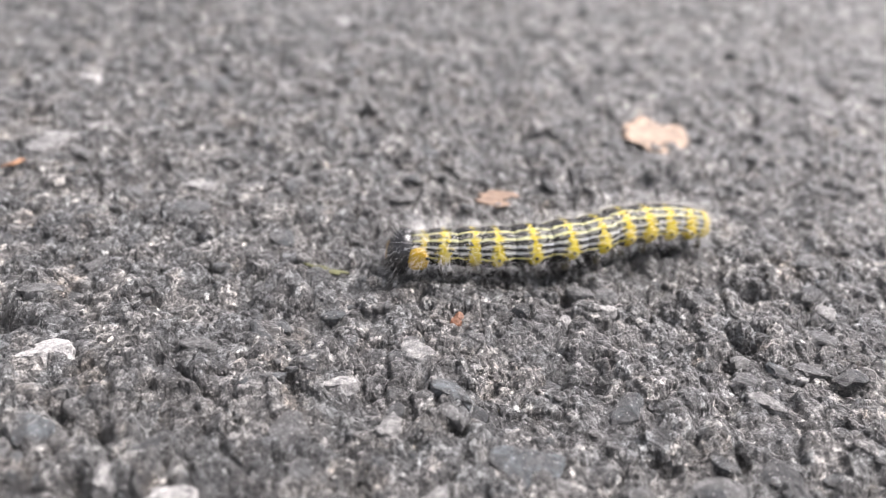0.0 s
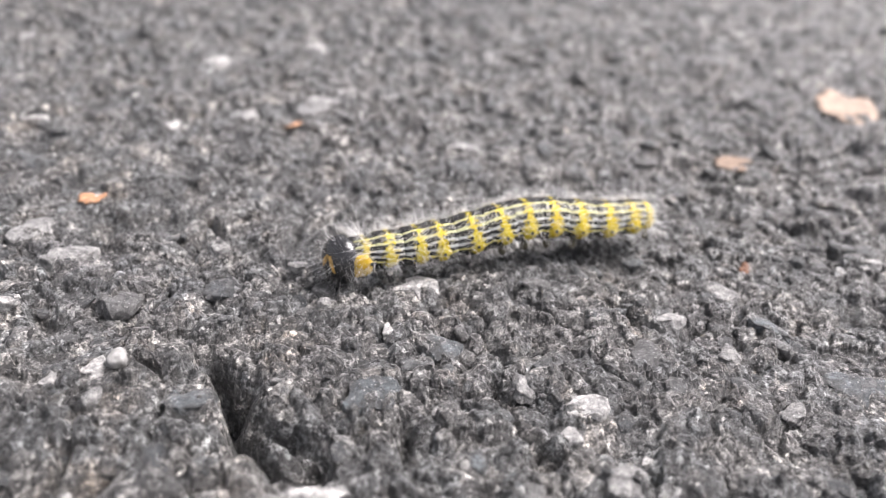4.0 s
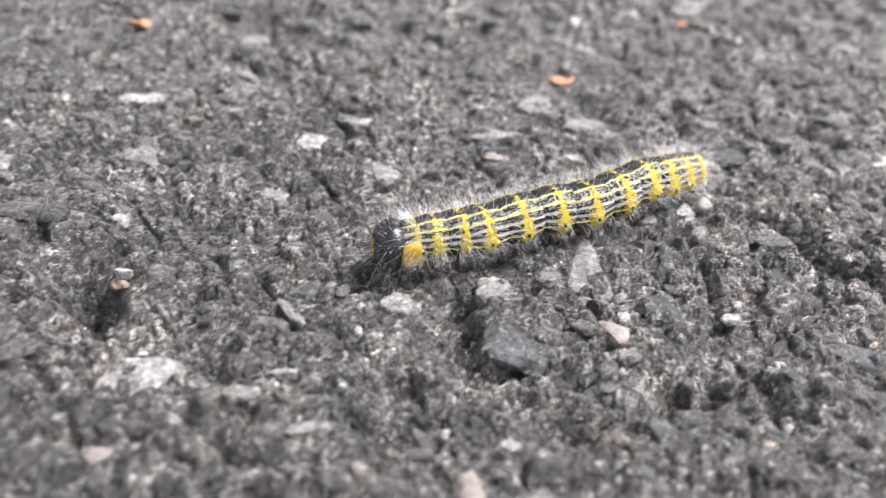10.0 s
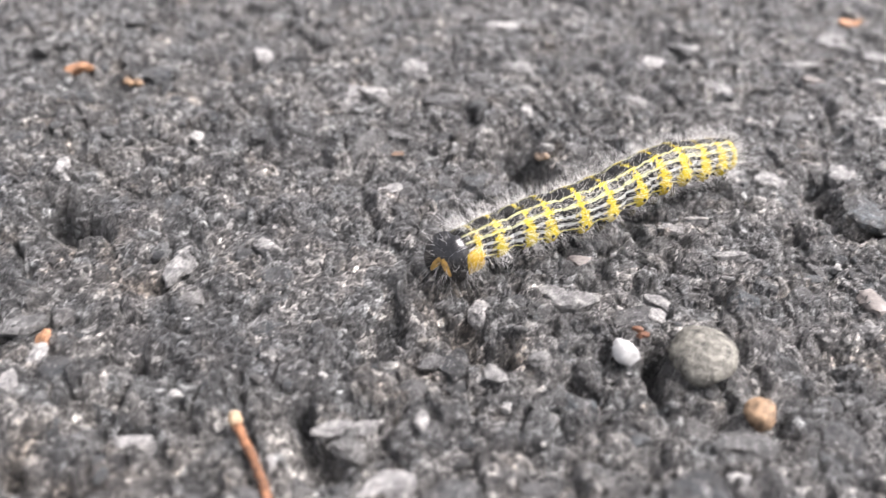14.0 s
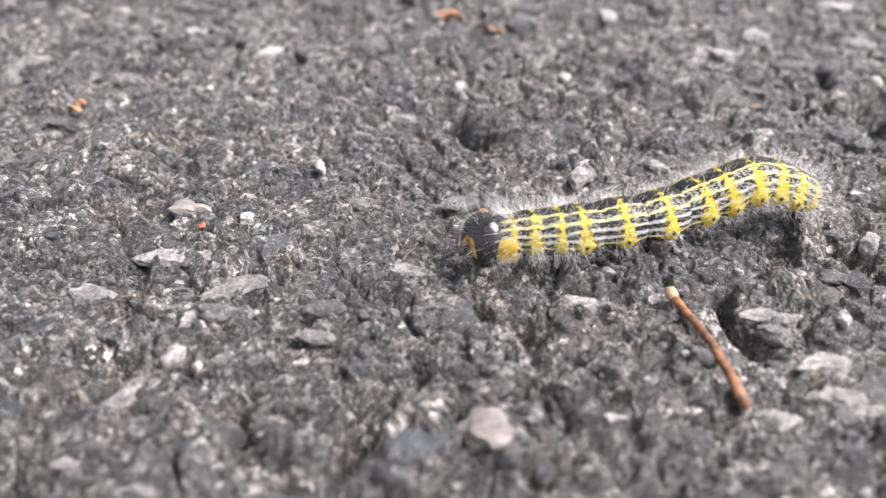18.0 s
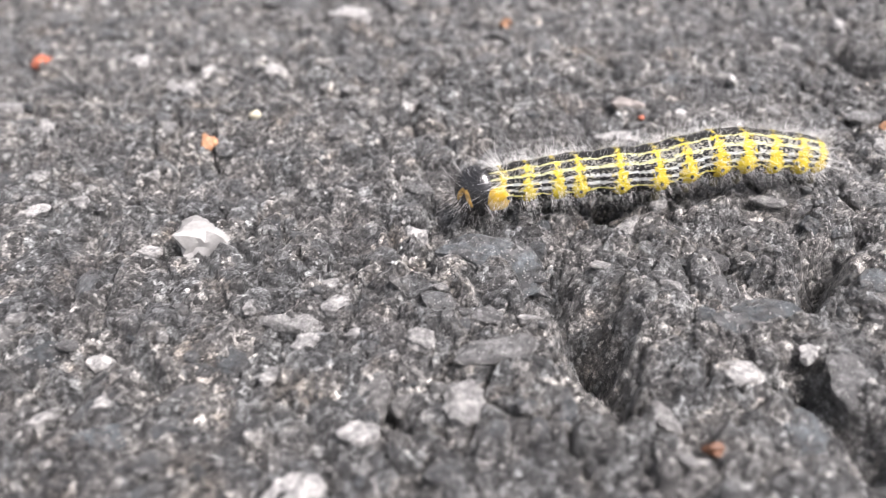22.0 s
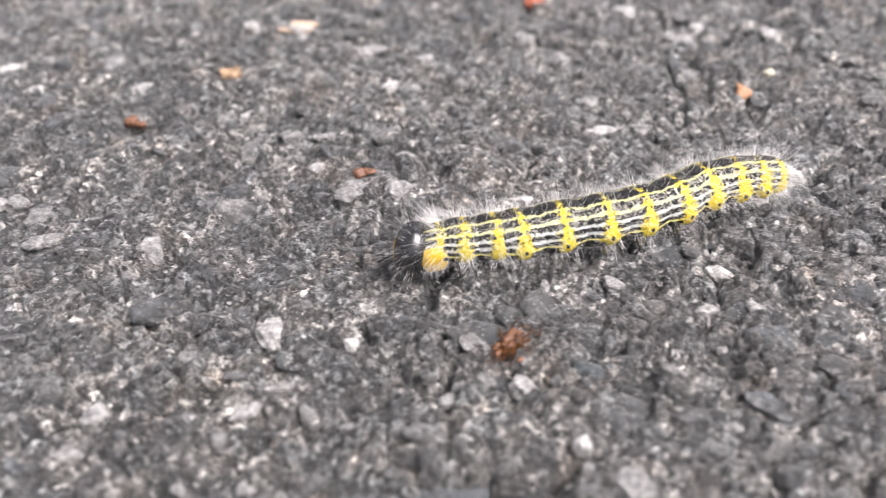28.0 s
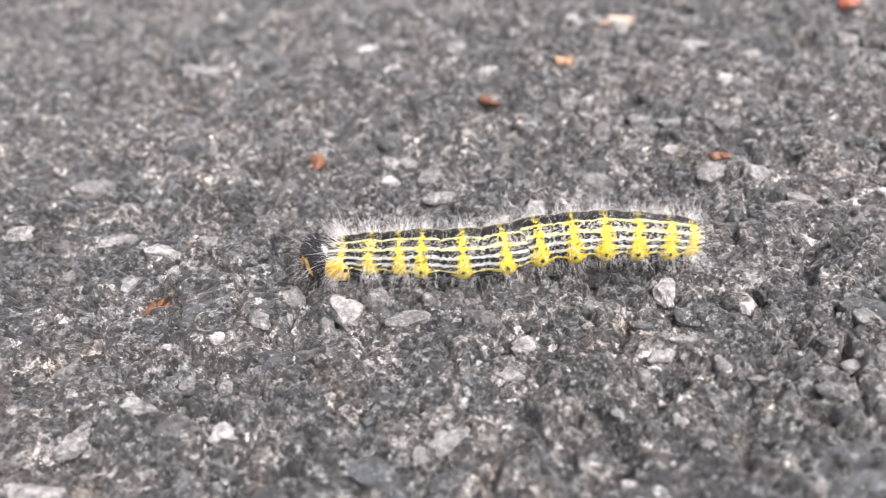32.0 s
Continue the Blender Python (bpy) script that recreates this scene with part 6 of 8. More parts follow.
PART_ROWS = {
    "head": [(0, 27.26, -1.66, 3.05, -9, -21.3), (0.5, 26.31, -1.53, 3.05, -9, 21.1), (1, 26.11, 0.01, 3.05, -9, 16.2), (1.5, 25.79, -1.32, 3.05, -9, 21), (2, 24.13, 0.3, 3.05, -9, 32.1), (2.5, 25.99, 0.48, 3.05, -9, 26), (3, 26.13, -2.64, 3.05, -9, -19.1), (3.5, 24.55, -2.6, 3.05, -9, -19.9), (4, 25.63, 0.48, 3.05, -9, 23), (4.5, 25.89, -2.58, 3.05, -9, 7.9), (5, 23.3, 0.26, 3.05, -9, 26.1), (5.5, 24.52, 0.01, 3.05, -9, 12.2), (6, 26, -1.34, 3.05, -9, -12.9), (6.5, 24.17, -0.12, 3.05, -9, 22.6), (7, 22.21, -1.07, 3.05, -9, 13.6), (7.5, 23.95, -0.61, 3.05, -9, 27.8), (8, 23.62, 0.31, 3.05, -9, 22), (8.5, 26.89, -0.34, 3.05, -9, 10.6), (9, 25.12, -2.77, 3.05, -9, -16.4), (9.5, 26.18, -0.65, 3.05, -9, 17.2), (10, 25.21, -1.99, 3.05, -9, -16.5), (10.5, 22.68, 0.28, 3.05, -9, 26.9), (11, 24.21, 0.37, 3.05, -9, 29), (11.5, 25.5, -0.53, 3.02, -9, 27), (12, 25.48, -0.26, 2.82, -9, -2.1), (12.5, 25.58, 0.12, 2.31, -9, 26.3), (13, 23.53, -0.93, 1.95, -9, 36.6), (13.5, 20.98, 0.52, 2.31, -9, 35.6), (14, 26.28, 0.16, 2.82, -9, 31.9), (14.5, 25.94, -1.02, 3.02, -9, 4.1), (15, 21.14, 0.53, 3.05, -9, 31.6), (15.5, 26.36, 0.16, 3.05, -9, 27.9), (16, 26.05, -1.02, 3.05, -9, 25.8), (16.5, 23.77, 0.15, 3.05, -9, 23.7), (17, 24.33, 0.15, 3.05, -9, -4.1), (17.5, 24.44, -0.06, 3.05, -9, 15.2), (18, 25.35, -0.32, 3.05, -9, 20.6), (18.5, 23.23, 0.25, 3.05, -9, 30.4), (19, 24.06, 0.05, 3.05, -9, 20.3), (19.5, 25.54, -1.99, 3.05, -9, -13.5), (20, 24.1, 0.28, 3.05, -9, -8.3), (20.5, 26.53, -0.25, 3.05, -9, 13), (21, 25.45, -1.06, 3.05, -9, 28.1), (21.5, 23.75, 0.64, 3.05, -9, 35.9), (22, 25.87, 0.23, 3.05, -9, 38.3), (22.5, 25.41, -2.57, 3.05, -9, -1.9), (23, 25.45, 0.31, 3.05, -9, -6.3), (23.5, 26.21, -1.3, 3.03, -9, 10.8), (24, 23.73, 0.18, 2.86, -9, 32.3), (24.5, 23.22, 0.6, 2.33, -9, 35.8), (25, 24.18, 0.13, 2.07, -9, 31.2), (25.5, 24.54, 0.28, 2.57, -9, 30), (26, 22.84, 0.59, 2.97, -9, 28.6), (26.5, 24.22, 0.13, 3.04, -9, 25.2), (27, 24.59, 0.28, 3.05, -9, 22), (27.5, 25.01, 0.14, 3.05, -9, 14.9), (28, 26.18, -2.35, 3.05, -9, -19.9), (28.5, 25.75, -0.42, 3.05, -9, -15.2), (29, 27.04, -0.5, 3.05, -9, -6.3), (29.5, 26.24, -1.47, 3.05, -9, 20.8), (30, 25.37, 0.22, 3.05, -9, 23.2), (30.5, 26.78, -0.59, 3.05, -9, -15.7), (31, 25.22, -1.47, 3.05, -9, -12), (31.5, 25.34, 0.34, 3.05, -9, 32.6), (32, 25.97, -0.04, 3.05, -9, 38.8)],
    "T1": [(0, 24.52, -1.12, 3.6, 3.07, -11.11), (0.5, 23.31, -1.57, 3.6, 3.46, 0.61), (1, 22.92, 0.25, 3.6, 3.07, -3.99), (1.5, 22.63, -1.08, 3.6, 3.07, -4.49), (2, 20.98, 0.13, 3.6, 5.22, 2.97), (2.5, 22.92, 0.44, 3.6, 2.99, 0.65), (3, 23.21, -1.94, 3.6, 3.07, -13.2), (3.5, 21.63, -1.97, 3.6, 3.07, -11.92), (4, 22.66, 0.44, 3.6, 2.99, 0.65), (4.5, 23.05, -1.9, 3.6, 3.07, -13.2), (5, 20.41, 0.11, 3.6, 5.22, 2.97), (5.5, 21.68, 0.38, 3.6, 3.07, -7.09), (6, 23.17, -1, 3.6, 3.07, -6.67), (6.5, 21.35, -0.07, 3.6, 3.02, -1.06), (7, 19.45, -0.62, 3.6, 3.07, -9.13), (7.5, 21.1, -0.71, 3.6, 3.02, 1.96), (8, 20.69, 0.3, 3.6, 3.51, 0.33), (8.5, 23.93, 0.13, 3.6, 3.07, -8.78), (9, 22.2, -2.25, 3.6, 3.07, -10.02), (9.5, 23.29, -0.38, 3.6, 3.07, -5.38), (10, 22.38, -1.52, 3.6, 3.07, -9.22), (10.5, 19.72, 0.21, 3.6, 4.82, 1.54), (11, 21.16, 0.34, 3.6, 3.73, 0.62), (11.5, 22.53, -0.47, 3.6, 3.07, -1.09), (12, 22.58, -0.23, 3.6, 3.07, -0.54), (12.5, 22.75, 0.31, 3.6, 3.07, -3.8), (13, 20.76, -0.97, 3.6, 3.57, 0.94), (13.5, 18.17, 0.38, 3.6, 6.53, 2.88), (14, 23.43, 0.13, 3.6, 3.07, 0.49), (14.5, 23.09, -1.08, 3.6, 4.27, 1.09), (15, 18.28, 0.38, 3.6, 6.53, 2.88), (15.5, 23.49, 0.13, 3.6, 3.07, 0.49), (16, 23.16, -1.08, 3.6, 4.27, 1.09), (16.5, 20.87, 0.11, 3.6, 3.72, 0.69), (17, 21.43, 0.12, 3.6, 3.59, 0.57), (17.5, 21.49, 0.38, 3.6, 3.07, -7.9), (18, 22.3, 0.12, 3.6, 3.07, -7.89), (18.5, 20.15, 0.16, 3.6, 4.69, 1.69), (19, 20.98, 0.22, 3.6, 3.07, -3.15), (19.5, 22.46, -1.65, 3.6, 3.07, -6.26), (20, 21, 0.25, 3.6, 3.67, 0.63), (20.5, 23.45, 0.12, 3.6, 3.07, -6.56), (21, 22.31, -1.09, 3.6, 3.69, 0.69), (21.5, 20.59, 0.52, 3.6, 4.93, 2.21), (22, 22.7, 0.14, 3.6, 3.04, 1.33), (22.5, 22.28, -2.38, 3.6, 3.07, -3.56), (23, 22.35, 0.29, 3.6, 3.55, 0.52), (23.5, 23.17, -0.72, 3.6, 3.07, -10.27), (24, 20.65, 0.1, 3.6, 4.44, 1.53), (24.5, 20.15, 0.52, 3.6, 4.42, 1.48), (25, 21.23, 0.09, 3.6, 3.76, 0.73), (25.5, 21.58, 0.25, 3.6, 3.69, 0.57), (26, 19.88, 0.51, 3.6, 4.42, 1.48), (26.5, 21.26, 0.09, 3.6, 3.76, 0.73), (27, 21.62, 0.25, 3.6, 3.69, 0.57), (27.5, 22.03, 0.29, 3.6, 3.07, -2.73), (28, 23.24, -1.85, 3.6, 3.07, -9.62), (28.5, 22.72, -0.14, 3.6, 3.07, -5.01), (29, 24, 0.05, 3.6, 3.07, -9.96), (29.5, 23.15, -1.4, 3.6, 3.07, -1.54), (30, 22.3, 0.16, 3.6, 3.96, 0.97), (30.5, 23.79, -0.18, 3.6, 3.07, -7.88), (31, 22.28, -1.34, 3.6, 3.07, -2.44), (31.5, 22.24, 0.25, 3.6, 3.02, 1.58), (32, 22.71, 0.17, 3.6, 3.07, -3.84)],
    "T2": [(0, 21.96, -0.63, 3.6, 0, -10.75), (0.5, 20.48, -1.6, 3.72, 1.8, 0.57), (1, 19.6, 0.46, 3.6, 0, -3.49), (1.5, 19.92, -0.86, 3.6, 0, -4.54), (2, 18.47, 0.01, 4.14, 9.9, 2.79), (2.5, 19.63, 0.41, 3.58, -0.2, 0.64), (3, 20.52, -1.32, 3.6, 0, -12.9), (3.5, 18.6, -1.37, 3.6, 0, -11.14), (4, 19.63, 0.41, 3.58, -0.2, 0.64), (4.5, 20.52, -1.32, 3.6, 0, -12.9), (5, 18.47, 0.01, 4.14, 9.9, 2.79), (5.5, 19.4, 0.63, 3.6, 0, -6.37), (6, 21.03, -0.76, 3.6, 0, -6.29), (6.5, 18.72, -0.03, 3.59, -0.1, -0.89), (7, 17.21, -0.29, 3.6, 0, -8.28), (7.5, 19.24, -0.77, 3.59, -0.1, 1.71), (8, 17.88, 0.28, 3.74, 2.2, 0.39), (8.5, 20.73, 0.61, 3.6, 0, -8.55), (9, 19.32, -1.74, 3.6, 0, -9.96), (9.5, 20.24, -0.09, 3.6, 0, -5.56), (10, 20.28, -1.19, 3.6, 0, -8.6), (10.5, 17.51, 0.15, 4.05, 8.3, 1.55), (11, 18.35, 0.31, 3.79, 3.1, 0.61), (11.5, 19.99, -0.42, 3.6, 0, -1.26), (12, 19.71, -0.21, 3.6, 0, -0.33), (12.5, 20.22, 0.47, 3.6, 0, -3.74), (13, 19.11, -0.99, 3.72, 2.2, 0.61), (13.5, 16.29, 0.29, 4.51, 15.9, 2.78), (14, 20.73, 0.12, 3.6, 0, 0.22), (14.5, 20.7, -1.12, 3.96, 5.5, 1.02), (15, 16.29, 0.29, 4.51, 15.9, 2.78), (15.5, 20.73, 0.12, 3.6, 0, 0.22), (16, 20.7, -1.12, 3.96, 5.5, 1.02), (16.5, 18.52, 0.09, 3.79, 3.1, 0.67), (17, 19.13, 0.09, 3.75, 2.5, 0.56), (17.5, 18.63, 0.74, 3.6, 0, -7.14), (18, 20.14, 0.41, 3.6, 0, -7.45), (18.5, 17.81, 0.09, 4, 7.5, 1.63), (19, 17.93, 0.38, 3.6, 0, -2.93), (19.5, 19.86, -1.37, 3.6, 0, -6.15), (20, 17.94, 0.22, 3.79, 2.9, 0.68), (20.5, 19.88, 0.51, 3.6, 0, -6.18), (21, 19.6, -1.12, 3.76, 2.9, 0.68), (21.5, 17.37, 0.4, 4.17, 8.7, 2.17), (22, 19.7, 0.08, 3.59, -0.1, 1.17), (22.5, 19.45, -2.2, 3.6, 0, -3.64), (23, 19.02, 0.25, 3.76, 2.4, 0.56), (23.5, 20.23, -0.22, 3.6, 0, -9.57), (24, 18.23, 0.03, 3.95, 6.4, 1.52), (24.5, 17.54, 0.45, 3.97, 6.4, 1.49), (25, 19.34, 0.07, 3.76, 3.3, 0.7), (25.5, 18.84, 0.22, 3.79, 2.9, 0.58), (26, 17.54, 0.45, 3.97, 6.4, 1.49), (26.5, 19.34, 0.07, 3.76, 3.3, 0.7), (27, 18.84, 0.22, 3.79, 2.9, 0.58), (27.5, 19.16, 0.41, 3.6, 0, -2.34), (28, 20.69, -1.43, 3.6, 0, -9.23), (28.5, 19.7, 0.1, 3.6, 0, -4.43), (29, 20.87, 0.58, 3.6, 0, -9.55), (29.5, 20.56, -1.32, 3.6, 0, -1.77), (30, 19.13, 0.11, 3.89, 4.3, 0.98), (30.5, 20.64, 0.25, 3.6, 0, -7.59), (31, 19.86, -1.24, 3.6, 0, -2.24), (31.5, 19.01, 0.17, 3.58, -0.2, 1.41), (32, 19.52, 0.39, 3.6, 0, -3.9)],
    "T3": [(0, 17.98, 0.12, 3.6, 0, -10.27), (0.5, 16.65, -1.64, 3.83, 1.4, 0.52), (1, 15.73, 0.7, 3.6, 0, -2.82), (1.5, 16.63, -0.6, 3.6, 0, -4.61), (2, 15.34, -0.14, 4.64, 8.4, 2.54), (2.5, 15.5, 0.37, 3.57, 1.2, 0.63), (3, 16.88, -0.49, 3.6, 0, -12.5), (3.5, 14.56, -0.58, 3.6, 0, -10.09), (4, 15.5, 0.37, 3.57, 1.2, 0.63), (4.5, 16.88, -0.49, 3.6, 0, -12.5), (5, 15.34, -0.14, 4.64, 8.4, 2.54), (5.5, 15.84, 1.03, 3.6, 0, -5.41), (6, 17.61, -0.39, 3.6, 0, -5.79), (6.5, 14.72, 0.03, 3.59, 0.7, -0.66), (7, 13.55, 0.24, 3.6, 0, -7.13), (7.5, 16.11, -0.86, 3.59, 0.7, 1.38), (8, 13.96, 0.25, 3.89, 3.6, 0.46), (8.5, 16.51, 1.24, 3.6, 0, -8.25), (9, 15.38, -1.05, 3.6, 0, -9.89), (9.5, 15.98, 0.33, 3.6, 0, -5.78), (10, 16.96, -0.7, 3.6, 0, -7.77), (10.5, 14.29, 0.06, 4.5, 9, 1.55), (11, 14.67, 0.27, 3.98, 3.2, 0.6), (11.5, 16.43, -0.34, 3.6, 0, -1.49), (12, 15.61, -0.19, 3.6, 0, -0.04), (12.5, 16.34, 0.72, 3.6, 0, -3.66), (13, 16.02, -1.02, 3.83, 1, 0.17), (13.5, 13.06, 0.13, 5.37, 15, 2.65), (14, 16.7, 0.11, 3.6, 0, -0.14), (14.5, 17.01, -1.18, 4.28, 4.6, 0.93), (15, 13.06, 0.13, 5.37, 15, 2.65), (15.5, 16.7, 0.11, 3.6, 0, -0.14), (16, 17.01, -1.18, 4.28, 4.6, 0.93), (16.5, 14.96, 0.05, 3.96, 2.9, 0.63), (17, 15.64, 0.06, 3.89, 2.5, 0.54), (17.5, 14.76, 1.21, 3.6, 0, -6.13), (18, 17.22, 0.79, 3.6, 0, -6.86), (18.5, 14.71, 0, 4.38, 7, 1.54), (19, 14.08, 0.58, 3.6, 0, -2.64), (19.5, 16.5, -1.01, 3.6, 0, -6), (20, 14.12, 0.17, 3.98, 4.1, 0.76), (20.5, 15.54, 0.98, 3.6, 0, -5.67), (21, 16.23, -1.16, 3.92, 2.9, 0.65), (21.5, 13.51, 0.25, 4.73, 8.7, 2.12), (22, 16.1, 0.01, 3.59, 0.5, 0.96), (22.5, 15.96, -1.98, 3.6, 0, -3.76), (23, 14.91, 0.21, 3.93, 3.3, 0.62), (23.5, 16.53, 0.4, 3.6, 0, -8.65), (24, 15.06, -0.05, 4.28, 6.7, 1.49), (24.5, 14.14, 0.37, 4.33, 7.2, 1.51), (25, 16.42, 0.03, 3.92, 3.2, 0.66), (25.5, 15.01, 0.18, 3.98, 3.3, 0.6), (26, 14.14, 0.37, 4.33, 7.2, 1.51), (26.5, 16.42, 0.03, 3.92, 3.2, 0.66), (27, 15.01, 0.18, 3.98, 3.3, 0.6), (27.5, 15.23, 0.57, 3.6, 0, -1.83), (28, 17.11, -0.85, 3.6, 0, -8.7), (28.5, 15.77, 0.4, 3.6, 0, -3.65), (29, 16.97, 1.23, 3.6, 0, -9), (29.5, 17.19, -1.21, 3.6, 0, -2.09), (30, 15.14, 0.04, 4.17, 4.9, 1.01), (30.5, 16.49, 0.8, 3.6, 0, -7.21), (31, 16.37, -1.1, 3.6, 0, -1.97), (31.5, 15.03, 0.07, 3.58, 0.8, 1.19), (32, 15.97, 0.63, 3.6, 0, -3.98)],
    "A1": [(0, 15.08, 0.62, 3.6, 0, -6.1), (0.5, 13.86, -1.66, 3.88, -0.2, 0.04), (1, 12.92, 0.79, 3.6, 1.1, 2.96), (1.5, 14.13, -0.4, 3.6, 0, -5.06), (2, 13, -0.23, 4.94, 2.5, 0.7), (2.5, 12.52, 0.33, 3.73, 4.8, 0.55), (3, 14.25, 0.07, 3.6, 0, -8.93), (3.5, 11.67, -0.13, 3.6, 0, -0.11), (4, 12.52, 0.33, 3.73, 4.8, 0.55), (4.5, 14.25, 0.07, 3.6, 0, -8.93), (5, 13, -0.23, 4.94, 2.5, 0.7), (5.5, 13.22, 1.22, 3.6, 0.5, 2.37), (6, 15.05, -0.16, 3.6, 0, -1.9), (6.5, 11.86, 0.05, 3.68, 2.6, 1.46), (7, 10.85, 0.51, 3.6, 0, 2.09), (7.5, 13.77, -0.9, 3.66, 1.2, -1.09), (8, 11.17, 0.23, 4.17, 6.5, 1.18), (8.5, 13.55, 1.65, 3.6, 0, -5.19), (9, 12.59, -0.57, 3.6, 0, -9.12), (9.5, 12.98, 0.65, 3.6, 0, -8.05), (10, 14.46, -0.4, 3.6, 0, -1.46), (10.5, 11.96, -0.01, 4.93, 7.8, 1.61), (11, 11.99, 0.24, 4.15, 2.9, 0.47), (11.5, 13.81, -0.26, 3.6, 0, -3.34), (12, 12.67, -0.21, 3.6, 0, 2.54), (12.5, 13.52, 0.9, 3.6, 0, -3), (13, 13.69, -1.01, 3.81, -1.3, -3), (13.5, 10.71, 0.03, 6, 9.2, 1.49), (14, 13.79, 0.14, 3.6, 0, -3.32), (14.5, 14.32, -1.22, 4.46, -0.1, 0.15), (15, 10.71, 0.03, 6, 9.2, 1.49), (15.5, 13.79, 0.14, 3.6, 0, -3.32), (16, 14.32, -1.22, 4.46, -0.1, 0.15), (16.5, 12.36, 0.02, 4.1, 1.4, 0.37), (17, 13.07, 0.04, 4.01, 1.8, 0.42), (17.5, 11.97, 1.45, 3.6, 0.6, 2.99), (18, 14.98, 1.03, 3.6, 0, -2.73), (18.5, 12.45, -0.05, 4.66, 3.1, 0.81), (19, 11.31, 0.69, 3.6, 0, 0), (19.5, 13.99, -0.75, 3.6, 0, -4.86), (20, 11.39, 0.13, 4.25, 5.3, 1.44), (20.5, 12.47, 1.25, 3.6, 0, -0.66), (21, 13.74, -1.19, 4.06, 0.7, 0.46), (21.5, 10.76, 0.15, 5.19, 4.6, 1.68), (22, 13.4, -0.02, 3.65, 0.8, -0.67), (22.5, 13.41, -1.8, 3.6, 0, -4.71), (23, 11.99, 0.17, 4.16, 4.8, 1.21), (23.5, 13.79, 0.76, 3.6, 0, -1.01), (24, 12.72, -0.11, 4.6, 4.4, 1.3), (24.5, 11.65, 0.3, 4.71, 6.9, 1.65), (25, 14.17, 0.01, 4.05, 1.5, 0.39), (25.5, 12.28, 0.15, 4.17, 2.6, 0.74), (26, 11.65, 0.3, 4.71, 6.9, 1.65), (26.5, 14.17, 0.01, 4.05, 1.5, 0.39), (27, 12.28, 0.15, 4.17, 2.6, 0.74), (27.5, 12.37, 0.63, 3.6, 0.9, 2.65), (28, 14.47, -0.48, 3.6, 0, -4.44), (28.5, 12.95, 0.53, 3.6, 0, 3.56), (29, 14.13, 1.65, 3.6, 0, -4.32), (29.5, 14.67, -1.1, 3.6, 0, -4.47), (30, 12.28, -0.01, 4.47, 5.1, 1.24), (30.5, 13.5, 1.15, 3.6, 0, -3.81), (31, 13.82, -1.03, 3.6, 0, 0.32), (31.5, 12.18, 0.02, 3.68, 3.6, -0.84), (32, 13.35, 0.82, 3.6, 0, -4.66)],
